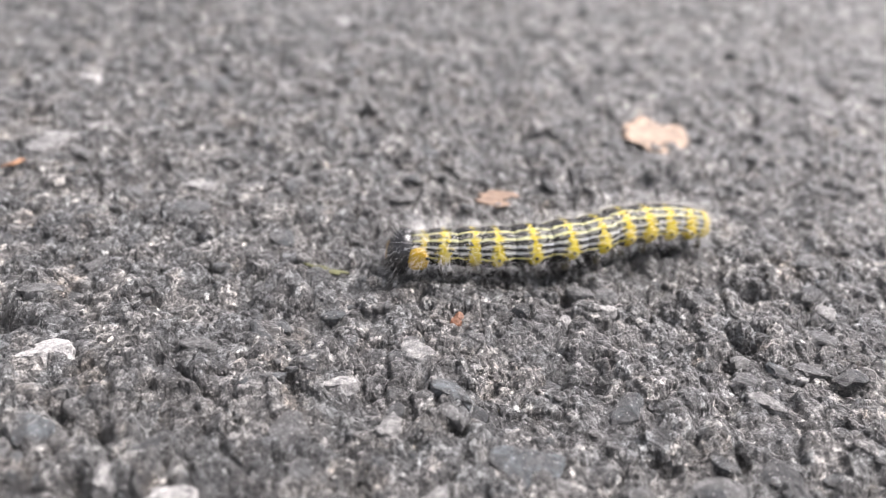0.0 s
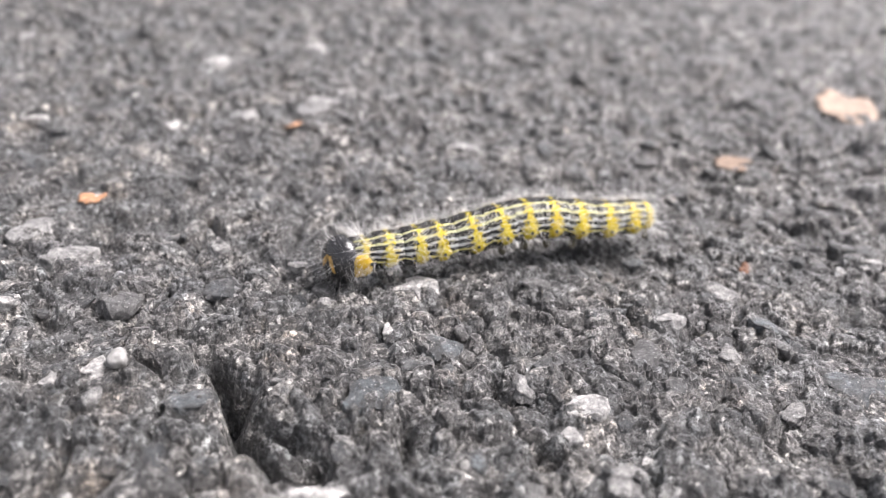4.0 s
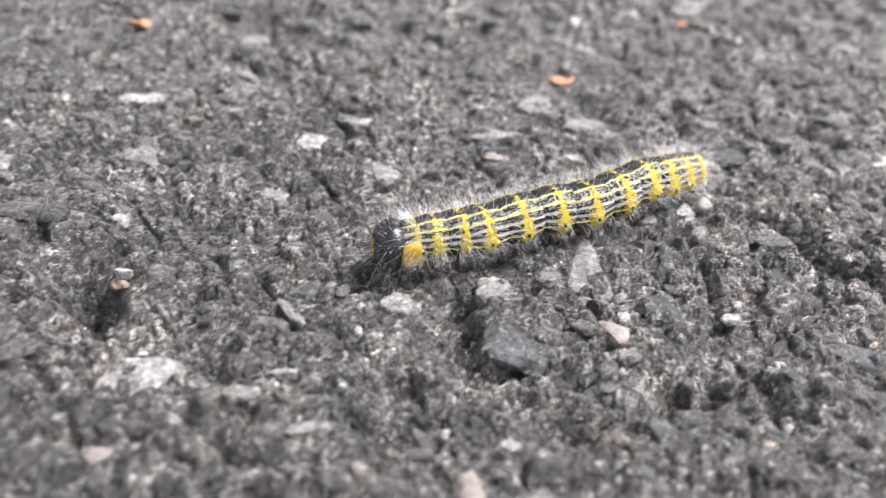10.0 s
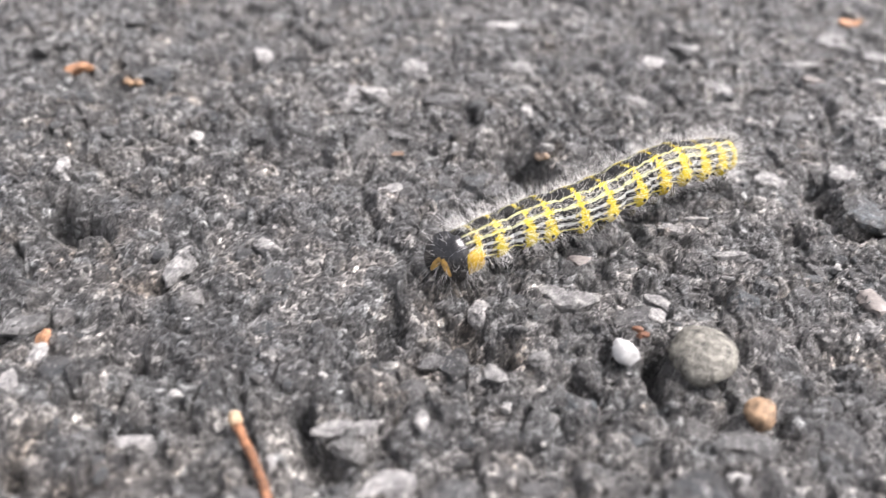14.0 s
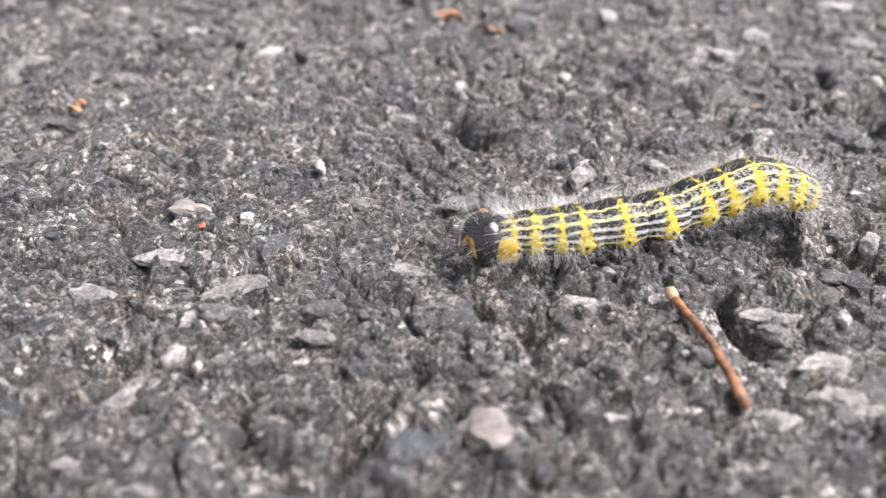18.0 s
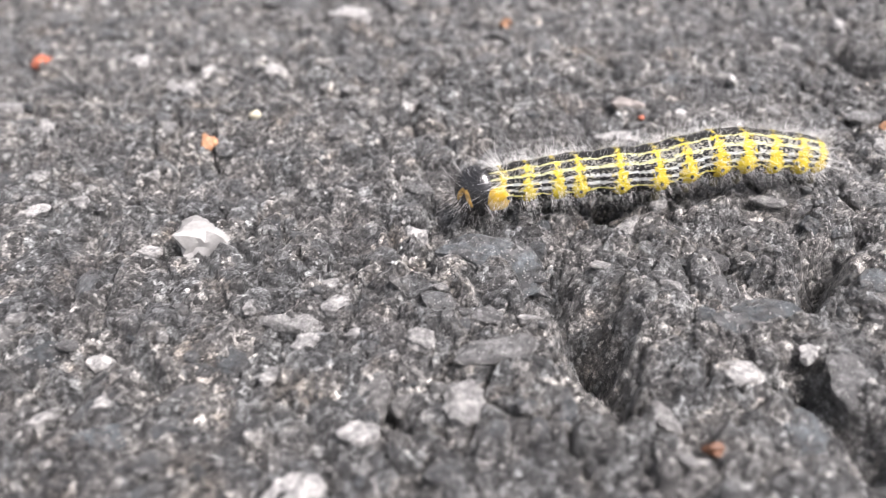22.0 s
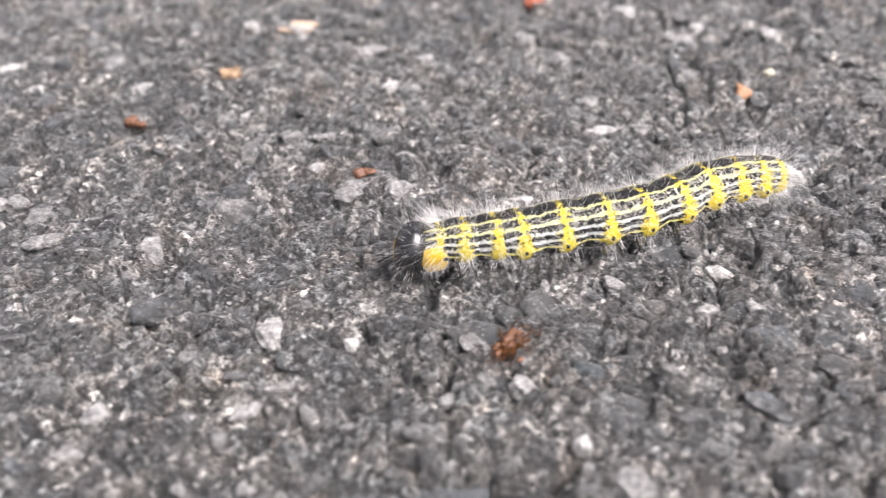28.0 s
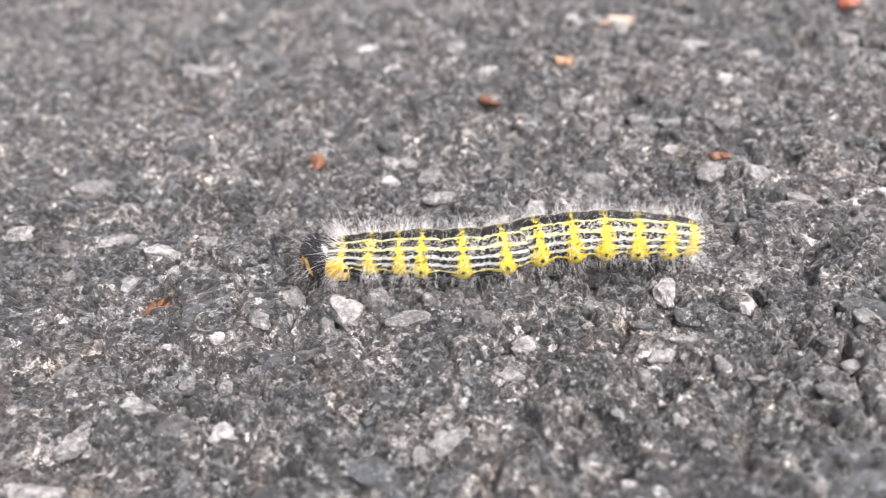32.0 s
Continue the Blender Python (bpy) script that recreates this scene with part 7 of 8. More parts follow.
    "A2": [(0, 10.24, 0.95, 3.6, 0, 0.08), (0.5, 9.2, -1.64, 3.8, -1.3, -1.08), (1, 8.35, 0.31, 3.75, 3.1, 4.55), (1.5, 9, 0.08, 3.6, 0, -3.94), (2, 8.52, -0.22, 4.93, -2, -0.59), (2.5, 7.9, 0.29, 4.21, 6.7, 1.54), (3, 10.07, 0.58, 3.6, 0, -0.82), (3.5, 7.42, -0.56, 3.6, 0, 2.77), (4, 7.9, 0.29, 4.21, 6.7, 1.54), (4.5, 10.07, 0.58, 3.6, 0, -0.82), (5, 8.52, -0.22, 4.93, -2, -0.59), (5.5, 8.56, 0.72, 3.66, 2.6, 6.08), (6, 10.25, -0.14, 3.6, 0, -2.16), (6.5, 7.68, -0.14, 3.91, 2.2, 1.82), (7, 5.98, -0.04, 3.6, 0, 2.69), (7.5, 9.26, -0.73, 3.73, 0, -0.58), (8, 7.03, 0.11, 4.68, 7.3, 1.72), (8.5, 9.55, 1.87, 3.6, 0.4, 3.58), (9, 8.66, 0.03, 3.6, 0, -5.42), (9.5, 8.95, 1.32, 3.6, 0, -2.7), (10, 9.67, -0.51, 3.6, 0, 0.54), (10.5, 8.19, -0.11, 5.33, 3.1, 0.95), (11, 7.63, 0.21, 4.34, 3.8, 0.58), (11.5, 9.25, 0.08, 3.6, 0, -3.81), (12, 8.18, -0.52, 3.6, 0, 2.08), (12.5, 8.91, 1.11, 3.6, 0, -0.73), (13, 9, -0.65, 3.67, -1.4, -3.81), (13.5, 6.88, -0.03, 6.37, 3.7, 0.77), (14, 9.3, 0.54, 3.6, 0, -1.94), (14.5, 9.81, -1.2, 4.27, -3.9, -3.36), (15, 6.88, -0.03, 6.37, 3.7, 0.77), (15.5, 9.3, 0.54, 3.6, 0, -1.94), (16, 9.81, -1.2, 4.27, -3.9, -3.36), (16.5, 7.87, 0, 4.13, 0, -0.11), (17, 8.64, 0.01, 4.11, 1.1, 0.24), (17.5, 7.62, 0.84, 3.68, 3.2, 8.2), (18, 10.3, 1.12, 3.6, 0.4, 0.34), (18.5, 8.72, -0.08, 4.71, -2.4, -0.33), (19, 7.11, 0.58, 3.6, 1.5, 3.63), (19.5, 9.33, -0.4, 3.6, 0, -4.52), (20, 7.31, 0, 4.6, 3.8, 1.14), (20.5, 8.2, 1.06, 3.6, 0.9, 2.53), (21, 9.24, -1.22, 4.01, -1.9, -1.35), (21.5, 6.7, 0.05, 5.28, 0.2, -0.77), (22, 8.3, 0.1, 3.7, 1, -1.98), (22.5, 9.08, -1.41, 3.6, 0, -8.14), (23, 7.91, 0.06, 4.51, 4.3, 1.29), (23.5, 8.98, 0.53, 3.6, 0, 0.65), (24, 8.68, -0.2, 4.78, -0.1, 0.13), (24.5, 7.41, 0.17, 5.15, 5.9, 1.47), (25, 9.35, -0.02, 4.11, 0.2, 0.02), (25.5, 8.42, 0.1, 4.28, -0.9, -0.06), (26, 7.41, 0.17, 5.15, 5.9, 1.47), (26.5, 9.35, -0.02, 4.11, 0.2, 0.02), (27, 8.42, 0.1, 4.28, -0.9, -0.06), (27.5, 7.79, 0.23, 3.71, 3.3, 2.89), (28, 9.75, -0.28, 3.6, 0, -2.9), (28.5, 8.72, -0.04, 3.6, 0, 6.2), (29, 9.4, 1.8, 3.6, 0, 2.4), (29.5, 9.84, -0.63, 3.6, 0, -2.84), (30, 8.1, -0.11, 4.79, 2.5, 0.98), (30.5, 8.82, 1.31, 3.6, 0, 1.33), (31, 9.57, -1.14, 3.6, 0, -2), (31.5, 7.9, 0.17, 4.03, 5.5, -0.04), (32, 8.78, 1.22, 3.6, 0, -0.53)],
    "A3": [(0, 4.88, 0.6, 3.6, 0.3, 5.29), (0.5, 4.25, -1.48, 3.66, -1.3, -10.11), (1, 3.8, 0.07, 4.1, 4.6, 2.16), (1.5, 4.21, 0.29, 3.6, 0.3, 0.48), (2, 4.28, -0.14, 4.64, -4.7, -1.47), (2.5, 3.7, 0.1, 4.78, 6.3, 2.12), (3, 4.73, 0.2, 3.6, 0, 3.28), (3.5, 3.4, -0.53, 3.6, 0, -4.34), (4, 3.7, 0.1, 4.78, 6.3, 2.12), (4.5, 4.73, 0.2, 3.6, 0, 3.28), (5, 4.28, -0.14, 4.64, -4.7, -1.47), (5.5, 3.85, 0.22, 4.03, 6.6, 4.84), (6, 5.43, 0.21, 3.6, 0, -0.81), (6.5, 3.83, -0.2, 3.98, -1.2, -1.08), (7, 3.69, 0.17, 3.6, 0, -0.37), (7.5, 4.15, -0.8, 3.67, -0.8, -4.49), (8, 3.54, 0, 5.15, 3.6, 0.9), (8.5, 4.56, 1.09, 3.67, 2.2, 11.09), (9, 4.29, 0.22, 3.6, 0, 0.17), (9.5, 4.53, 1.05, 3.6, 0, 8.42), (10, 4.37, -0.5, 3.6, 0, -3.03), (10.5, 4.23, -0.13, 5.36, -3.4, -0.79), (11, 3.16, 0.15, 4.74, 7.1, 1.59), (11.5, 4.63, 0.35, 3.6, 0, 0.47), (12, 4.03, -0.52, 3.6, 0, -3.63), (12.5, 5.08, 1.01, 3.6, 2.7, 7.12), (13, 4.9, -0.42, 3.6, -0.5, -4.15), (13.5, 3.69, -0.07, 6.46, -1.8, -0.26), (14, 5.17, 0.43, 3.6, 1.6, 3.31), (14.5, 4.9, -0.67, 3.81, -3.9, -6.99), (15, 3.69, -0.07, 6.46, -1.8, -0.26), (15.5, 5.17, 0.43, 3.6, 1.6, 3.31), (16, 4.9, -0.67, 3.81, -3.9, -6.99), (16.5, 3.63, 0.04, 4.11, 0.3, 0), (17, 4.21, 0, 4.17, -0.4, 0.07), (17.5, 3.5, 0.23, 4.08, 6.9, 6.3), (18, 5.23, 0.97, 3.66, 2.1, 6.18), (18.5, 5.18, -0.01, 4.35, -5.8, -0.54), (19, 3.06, 0.16, 3.82, 6.1, 4.65), (19.5, 4.47, 0, 3.6, 0, -2.43), (20, 3.63, -0.02, 4.76, -0.6, 0.01), (20.5, 5.52, 0.94, 3.71, 4.3, 7.4), (21, 4.26, -0.97, 3.75, -2.5, -7.53), (21.5, 2.87, 0.26, 5.22, 0.7, 0.44), (22, 3.63, 0.32, 3.81, 3.6, 0.72), (22.5, 4.33, -0.5, 3.6, 0, -8.83), (23, 3.96, -0.01, 4.76, 0.9, 0.44), (23.5, 4.04, 0.65, 3.6, 0, 3.39), (24, 4.62, -0.13, 4.58, -4.4, -1.3), (24.5, 3.58, 0.09, 5.54, 4.6, 1.33), (25, 4.45, 0, 4.09, -0.2, -0.11), (25.5, 4.62, 0.16, 4.06, -3.7, 0.65), (26, 3.58, 0.09, 5.54, 4.6, 1.33), (26.5, 4.45, 0, 4.09, -0.2, -0.11), (27, 4.62, 0.16, 4.06, -3.7, 0.65), (27.5, 3.19, 0.17, 4.13, 7.7, 1.68), (28, 4.52, 0.03, 3.6, 0, -1.65), (28.5, 4.05, -0.43, 3.6, 0, -0.24), (29, 4.58, 1.25, 3.6, 1.2, 10.85), (29.5, 4.83, -0.61, 3.6, 0, -3.69), (30, 4.08, -0.15, 4.83, -3.1, -0.78), (30.5, 4.08, 0.94, 3.6, 1.3, 8.46), (31, 4.6, -0.71, 3.6, 0, -6.81), (31.5, 3.91, 0.03, 4.48, 2.8, 1.26), (32, 4.14, 0.9, 3.6, 1.1, 7.89)],
    "A4": [(0, 0, 0, 3.65, 1.2, 11.68), (0.5, 0, 0, 3.6, -0.4, -7.79), (1, 0, 0, 4.42, 2.4, 1.08), (1.5, 0, 0, 3.65, 1.5, 8.45), (2, 0, 0, 4.24, -4.2, -1.22), (2.5, 0, 0, 5.08, 0.6, 0.39), (3, 0, 0, 3.6, 0.4, 9.39), (3.5, 0, 0, 3.6, 0, 4.89), (4, 0, 0, 5.08, 0.6, 0.39), (4.5, 0, 0, 3.6, 0.4, 9.39), (5, 0, 0, 4.24, -4.2, -1.22), (5.5, 0, 0, 4.65, 4.7, 1.98), (6, 0, 0, 3.6, 0, 2.05), (6.5, 0, 0, 3.75, -2.7, -2.14), (7, 0, 0, 3.6, 1.5, 2.61), (7.5, 0, 0, 3.6, -0.4, -0.96), (8, 0, 0, 5.13, -4.8, -0.97), (8.5, 0, 0, 3.97, 4.6, 8.73), (9, 0, 0, 3.6, 0, 6.29), (9.5, 0, 0, 3.6, 0, 11.19), (10, 0, 0, 3.6, 0, 0.78), (10.5, 0, 0, 4.85, -7, -1.56), (11, 0, 0, 5.3, 5.9, 1.92), (11.5, 0, 0, 3.6, 0, 5), (12, 0, 0, 3.6, 0, -14.12), (12.5, 0, 0, 4.02, 5.5, 6.81), (13, 0, 0, 3.6, 0, 1.48), (13.5, 0, 0, 6.15, -7.1, -1.22), (14, 0, 0, 3.87, 5.2, 3.06), (14.5, 0, 0, 3.6, -1.2, -1.85), (15, 0, 0, 6.15, -7.1, -1.22), (15.5, 0, 0, 3.87, 5.2, 3.06), (16, 0, 0, 3.6, -1.2, -1.85), (16.5, 0, 0, 4.17, 2.4, 0.5), (17, 0, 0, 4.05, -3.2, -3.91), (17.5, 0, 0, 4.6, 4.1, 1.54), (18, 0, 0, 3.99, 6.9, 7.87), (18.5, 0, 0, 3.82, -4.8, -9.79), (19, 0, 0, 4.37, 6.3, 2.06), (19.5, 0, 0, 3.6, 0, 2.8), (20, 0, 0, 4.53, -5, -1.62), (20.5, 0, 0, 4.22, 6.5, 7.33), (21, 0, 0, 3.6, -0.9, -2.95), (21.5, 0, 0, 5.36, -1.5, 0.65), (22, 0, 0, 4.23, 6.6, 3.58), (22.5, 0, 0, 3.6, 0, 1.16), (23, 0, 0, 4.63, -4.4, -1.36), (23.5, 0, 0, 3.6, 0.4, 10.15), (24, 0, 0, 4.1, -5.1, -0.72), (24.5, 0, 0, 5.74, -1, 0.05), (25, 0, 0, 4.07, 0.2, 0.04), (25.5, 0, 0, 3.73, -2.8, -1.48), (26, 0, 0, 5.74, -1, 0.05), (26.5, 0, 0, 4.07, 0.2, 0.04), (27, 0, 0, 3.73, -2.8, -1.48), (27.5, 0, 0, 4.77, 8.9, 2.45), (28, 0, 0, 3.6, 0, 4.63), (28.5, 0, 0, 3.6, 0, -5.51), (29, 0, 0, 3.79, 3.6, 9.77), (29.5, 0, 0, 3.6, 0, -3), (30, 0, 0, 4.35, -6.8, -3.6), (30.5, 0, 0, 3.79, 4.5, 9.57), (31, 0, 0, 3.6, 0, -3.54), (31.5, 0, 0, 4.42, -4.1, 0.17), (32, 0, 0, 3.77, 3.5, 6.09)],
    "A5": [(0, -4.55, -1.35, 3.79, 1.9, 9.78), (0.5, -4.71, -0.25, 3.6, 0, 5.85), (1, -3.66, -0.07, 4.41, -2.8, -1.08), (1.5, -5.29, -1.13, 3.84, 2.6, 7.64), (2, -5.15, 0.06, 3.95, -2.7, -0.58), (2.5, -3.83, 0.04, 4.86, -6, -2.22), (3, -5.13, -1.43, 3.66, 1.2, 12.55), (3.5, -4.48, -1.21, 3.6, 0, 6.01), (4, -3.83, 0.04, 4.86, -6, -2.22), (4.5, -5.13, -1.43, 3.66, 1.2, 12.55), (5, -5.15, 0.06, 3.95, -2.7, -0.58), (5.5, -3.69, -0.04, 4.65, -5.2, -5.4), (6, -4.76, -0.16, 3.6, 0.4, 5.14), (6.5, -4.3, 0.1, 3.6, -1, 0.29), (7, -3.85, -0.17, 3.8, 2.3, 5.51), (7.5, -5.25, -0.64, 3.6, 0, 3.98), (8, -3.74, 0.12, 4.54, -8, -1), (8.5, -3.69, -0.18, 4.33, 1.9, 1.03), (9, -5.07, -0.82, 3.6, 0, 7.34), (9.5, -4.72, -0.78, 3.6, 0, -2.59), (10, -4.93, -0.62, 3.6, 0, 9.25), (10.5, -5.28, 0.13, 4.19, -5.7, 0.28), (11, -3.85, -0.08, 5.46, -3.7, -0.75), (11.5, -5.27, -0.52, 3.6, 0, 4.51), (12, -2.32, 1.08, 3.6, 0, -2.96), (12.5, -3.52, -0.02, 4.43, 0.8, -4.58), (13, -5.75, -0.7, 3.6, 0, 6.4), (13.5, -4.58, 0.11, 5.42, -9.7, -1.81), (14, -3.84, -0.05, 4.42, 4.9, 0.47), (14.5, -5.21, -0.34, 3.6, 0, 1.89), (15, -4.58, 0.11, 5.42, -9.7, -1.81), (15.5, -3.84, -0.05, 4.42, 4.9, 0.47), (16, -5.21, -0.34, 3.6, 0, 1.89), (16.5, -2.9, -0.02, 4.38, 3.4, 1.03), (17, -3.45, 0.52, 3.75, -2.9, 0.4), (17.5, -3.3, 0.05, 4.56, -4.7, -1.77), (18, -3.21, -0.2, 4.68, 11.3, 3.7), (18.5, -3.8, 1.54, 3.6, -0.6, -3.46), (19, -4.47, -0.11, 4.64, -0.7, -0.34), (19.5, -4.77, -0.45, 3.6, 0, 6.83), (20, -5.07, 0.22, 4.01, -5.3, -7.29), (20.5, -3.91, -0.27, 4.79, 2.6, 1.34), (21, -5.02, -0.49, 3.6, 0.5, 7.31), (21.5, -4.56, 0.17, 5.02, -6.5, -2.61), (22, -3.93, -0.15, 4.69, 3.5, 1.23), (22.5, -4.78, -0.69, 3.6, 0, 10.76), (23, -4.21, 0.19, 4.13, -6.2, -3.27), (23.5, -4.17, -0.82, 3.66, 1.4, 6.13), (24, -5.05, -0.01, 3.72, -2.6, -0.43), (24.5, -3.54, 0.09, 5.42, -7.7, -2.31), (25, -4.54, 0, 4.12, 0.8, 0.25), (25.5, -4.59, 0.4, 3.6, -0.8, -1.56), (26, -3.54, 0.09, 5.42, -7.7, -2.31), (26.5, -4.54, 0, 4.12, 0.8, 0.25), (27, -4.59, 0.4, 3.6, -0.8, -1.56), (27.5, -3.57, -0.12, 5.2, 1.6, 0.69), (28, -4.98, -0.74, 3.6, 0.4, 11.01), (28.5, -4.14, 0.36, 3.6, 0, -4.34), (29, -3.82, -0.2, 4.13, 2.3, 1.24), (29.5, -4.88, -0.1, 3.6, 0, 4.25), (30, -4.57, 0.39, 3.79, -4.9, -6.58), (30.5, -3.95, -0.42, 4.23, 4.8, 3.56), (31, -4.71, -0.13, 3.6, 0, 5.81), (31.5, -4.46, 0.01, 3.89, -5.3, -5.34), (32, -4.11, 0.02, 4.1, 3.1, -0.17)],
    "A6": [(0, -8.41, -1.45, 3.93, 0.7, 0.71), (0.5, -9.79, -1, 3.6, 0, 9.75), (1, -8.21, 0.16, 4.02, -4.7, -3.39), (1.5, -9.43, -1.26, 4.08, 1.2, 0.9), (2, -9.86, 0.1, 3.77, -1.8, 1.21), (2.5, -7.96, 0.31, 4.23, -7.4, -3.36), (3, -9.71, -2.16, 3.79, 1, 5.11), (3.5, -10.4, -1.1, 3.6, 0, 3.92), (4, -7.96, 0.31, 4.23, -7.4, -3.36), (4.5, -9.71, -2.16, 3.79, 1, 5.11), (5, -9.86, 0.1, 3.77, -1.8, 1.21), (5.5, -5.99, 0.57, 4.11, -6.8, -1.66), (6, -9, -0.81, 3.66, 0.9, 6.93), (6.5, -8.51, -0.04, 3.6, 0, 0.09), (7, -9.73, -0.94, 3.99, -0, 3.38), (7.5, -9.99, -0.69, 3.6, 0, 0.77), (8, -9.01, 0.16, 3.86, -5.3, -1.3), (8.5, -7.22, -0.13, 4.21, -4.4, -1.38), (9, -9.53, -1.23, 3.6, 0, 7.27), (9.5, -8.16, 0.37, 3.6, 0, -9.73), (10, -9.99, -1.63, 3.6, 0, 6.17), (10.5, -11.19, -0.05, 3.74, -3.2, 0.19), (11, -7.98, 0.11, 4.78, -10.3, -2.36), (11.5, -9.99, -0.79, 3.6, 0, 1.5), (12, -7.9, 0.41, 3.6, 0, 5.37), (12.5, -5.55, 0.44, 4.1, -5.9, -1.85), (13, -10.34, -1.16, 3.6, 0, 3.52), (13.5, -9.98, 0.32, 4.45, -8.4, -0.71), (14, -7.36, -0.06, 4.5, -3.1, -1.11), (14.5, -10.28, -0.34, 3.6, 0, 3.53), (15, -9.98, 0.32, 4.45, -8.4, -0.71), (15.5, -7.36, -0.06, 4.5, -3.1, -1.11), (16, -10.28, -0.34, 3.6, 0, 3.53), (16.5, -6.81, -0.12, 4.57, -0.4, 0.24), (17, -6.7, -0.05, 3.71, 0.4, 3.21), (17.5, -6.64, 0.2, 4.06, -7.5, -2.08), (18, -6.52, -0.42, 5.29, 2.5, 1.39), (18.5, -9.5, 0.58, 3.72, 1.4, 8.39), (19, -8.33, 0.05, 4.26, -6.7, -2.1), (19.5, -8.46, -1.01, 3.6, 0, 9.95), (20, -9.24, 1.18, 3.67, -2.9, -1.72), (20.5, -7.61, -0.18, 4.57, -6.9, -0.78), (21, -9.66, -1.24, 3.68, 1, 4.35), (21.5, -9.24, 0.42, 4.31, -6.8, -1.65), (22, -7.36, -0.16, 4.68, -3.9, -1.32), (22.5, -9.49, -1.8, 3.6, 0, 11.21), (23, -8.39, 0.48, 3.71, -3.4, -1.28), (23.5, -7.98, -0.86, 3.79, 1.4, 0.47), (24, -9.88, 0.07, 3.65, -0.1, -0.47), (24.5, -7.76, 0.31, 4.69, -9.1, -2.44), (25, -8.5, -0.04, 4.19, -0.6, 0.13), (25.5, -9.14, 0.25, 3.6, 0, 1.56), (26, -7.76, 0.31, 4.69, -9.1, -2.44), (26.5, -8.5, -0.04, 4.19, -0.6, 0.13), (27, -9.14, 0.25, 3.6, 0, 1.56), (27.5, -7.09, -0.08, 4.96, -7.1, -2.14), (28, -9.39, -1.83, 3.67, 0.9, 8.48), (28.5, -8.48, 0.64, 3.6, 0, 0.67), (29, -7.32, -0.16, 4.09, -3.1, -1.67), (29.5, -9.26, -0.69, 3.6, 0, 8.01), (30, -8.76, 1.01, 3.6, -1.3, -1.4), (30.5, -7.48, -0.47, 4.42, -1, -0.39), (31, -9.3, -0.95, 3.6, 0, 9.11), (31.5, -8.83, 0.83, 3.6, -1.9, -3.76), (32, -7.68, 0.02, 4.18, -1.3, -0.57)],
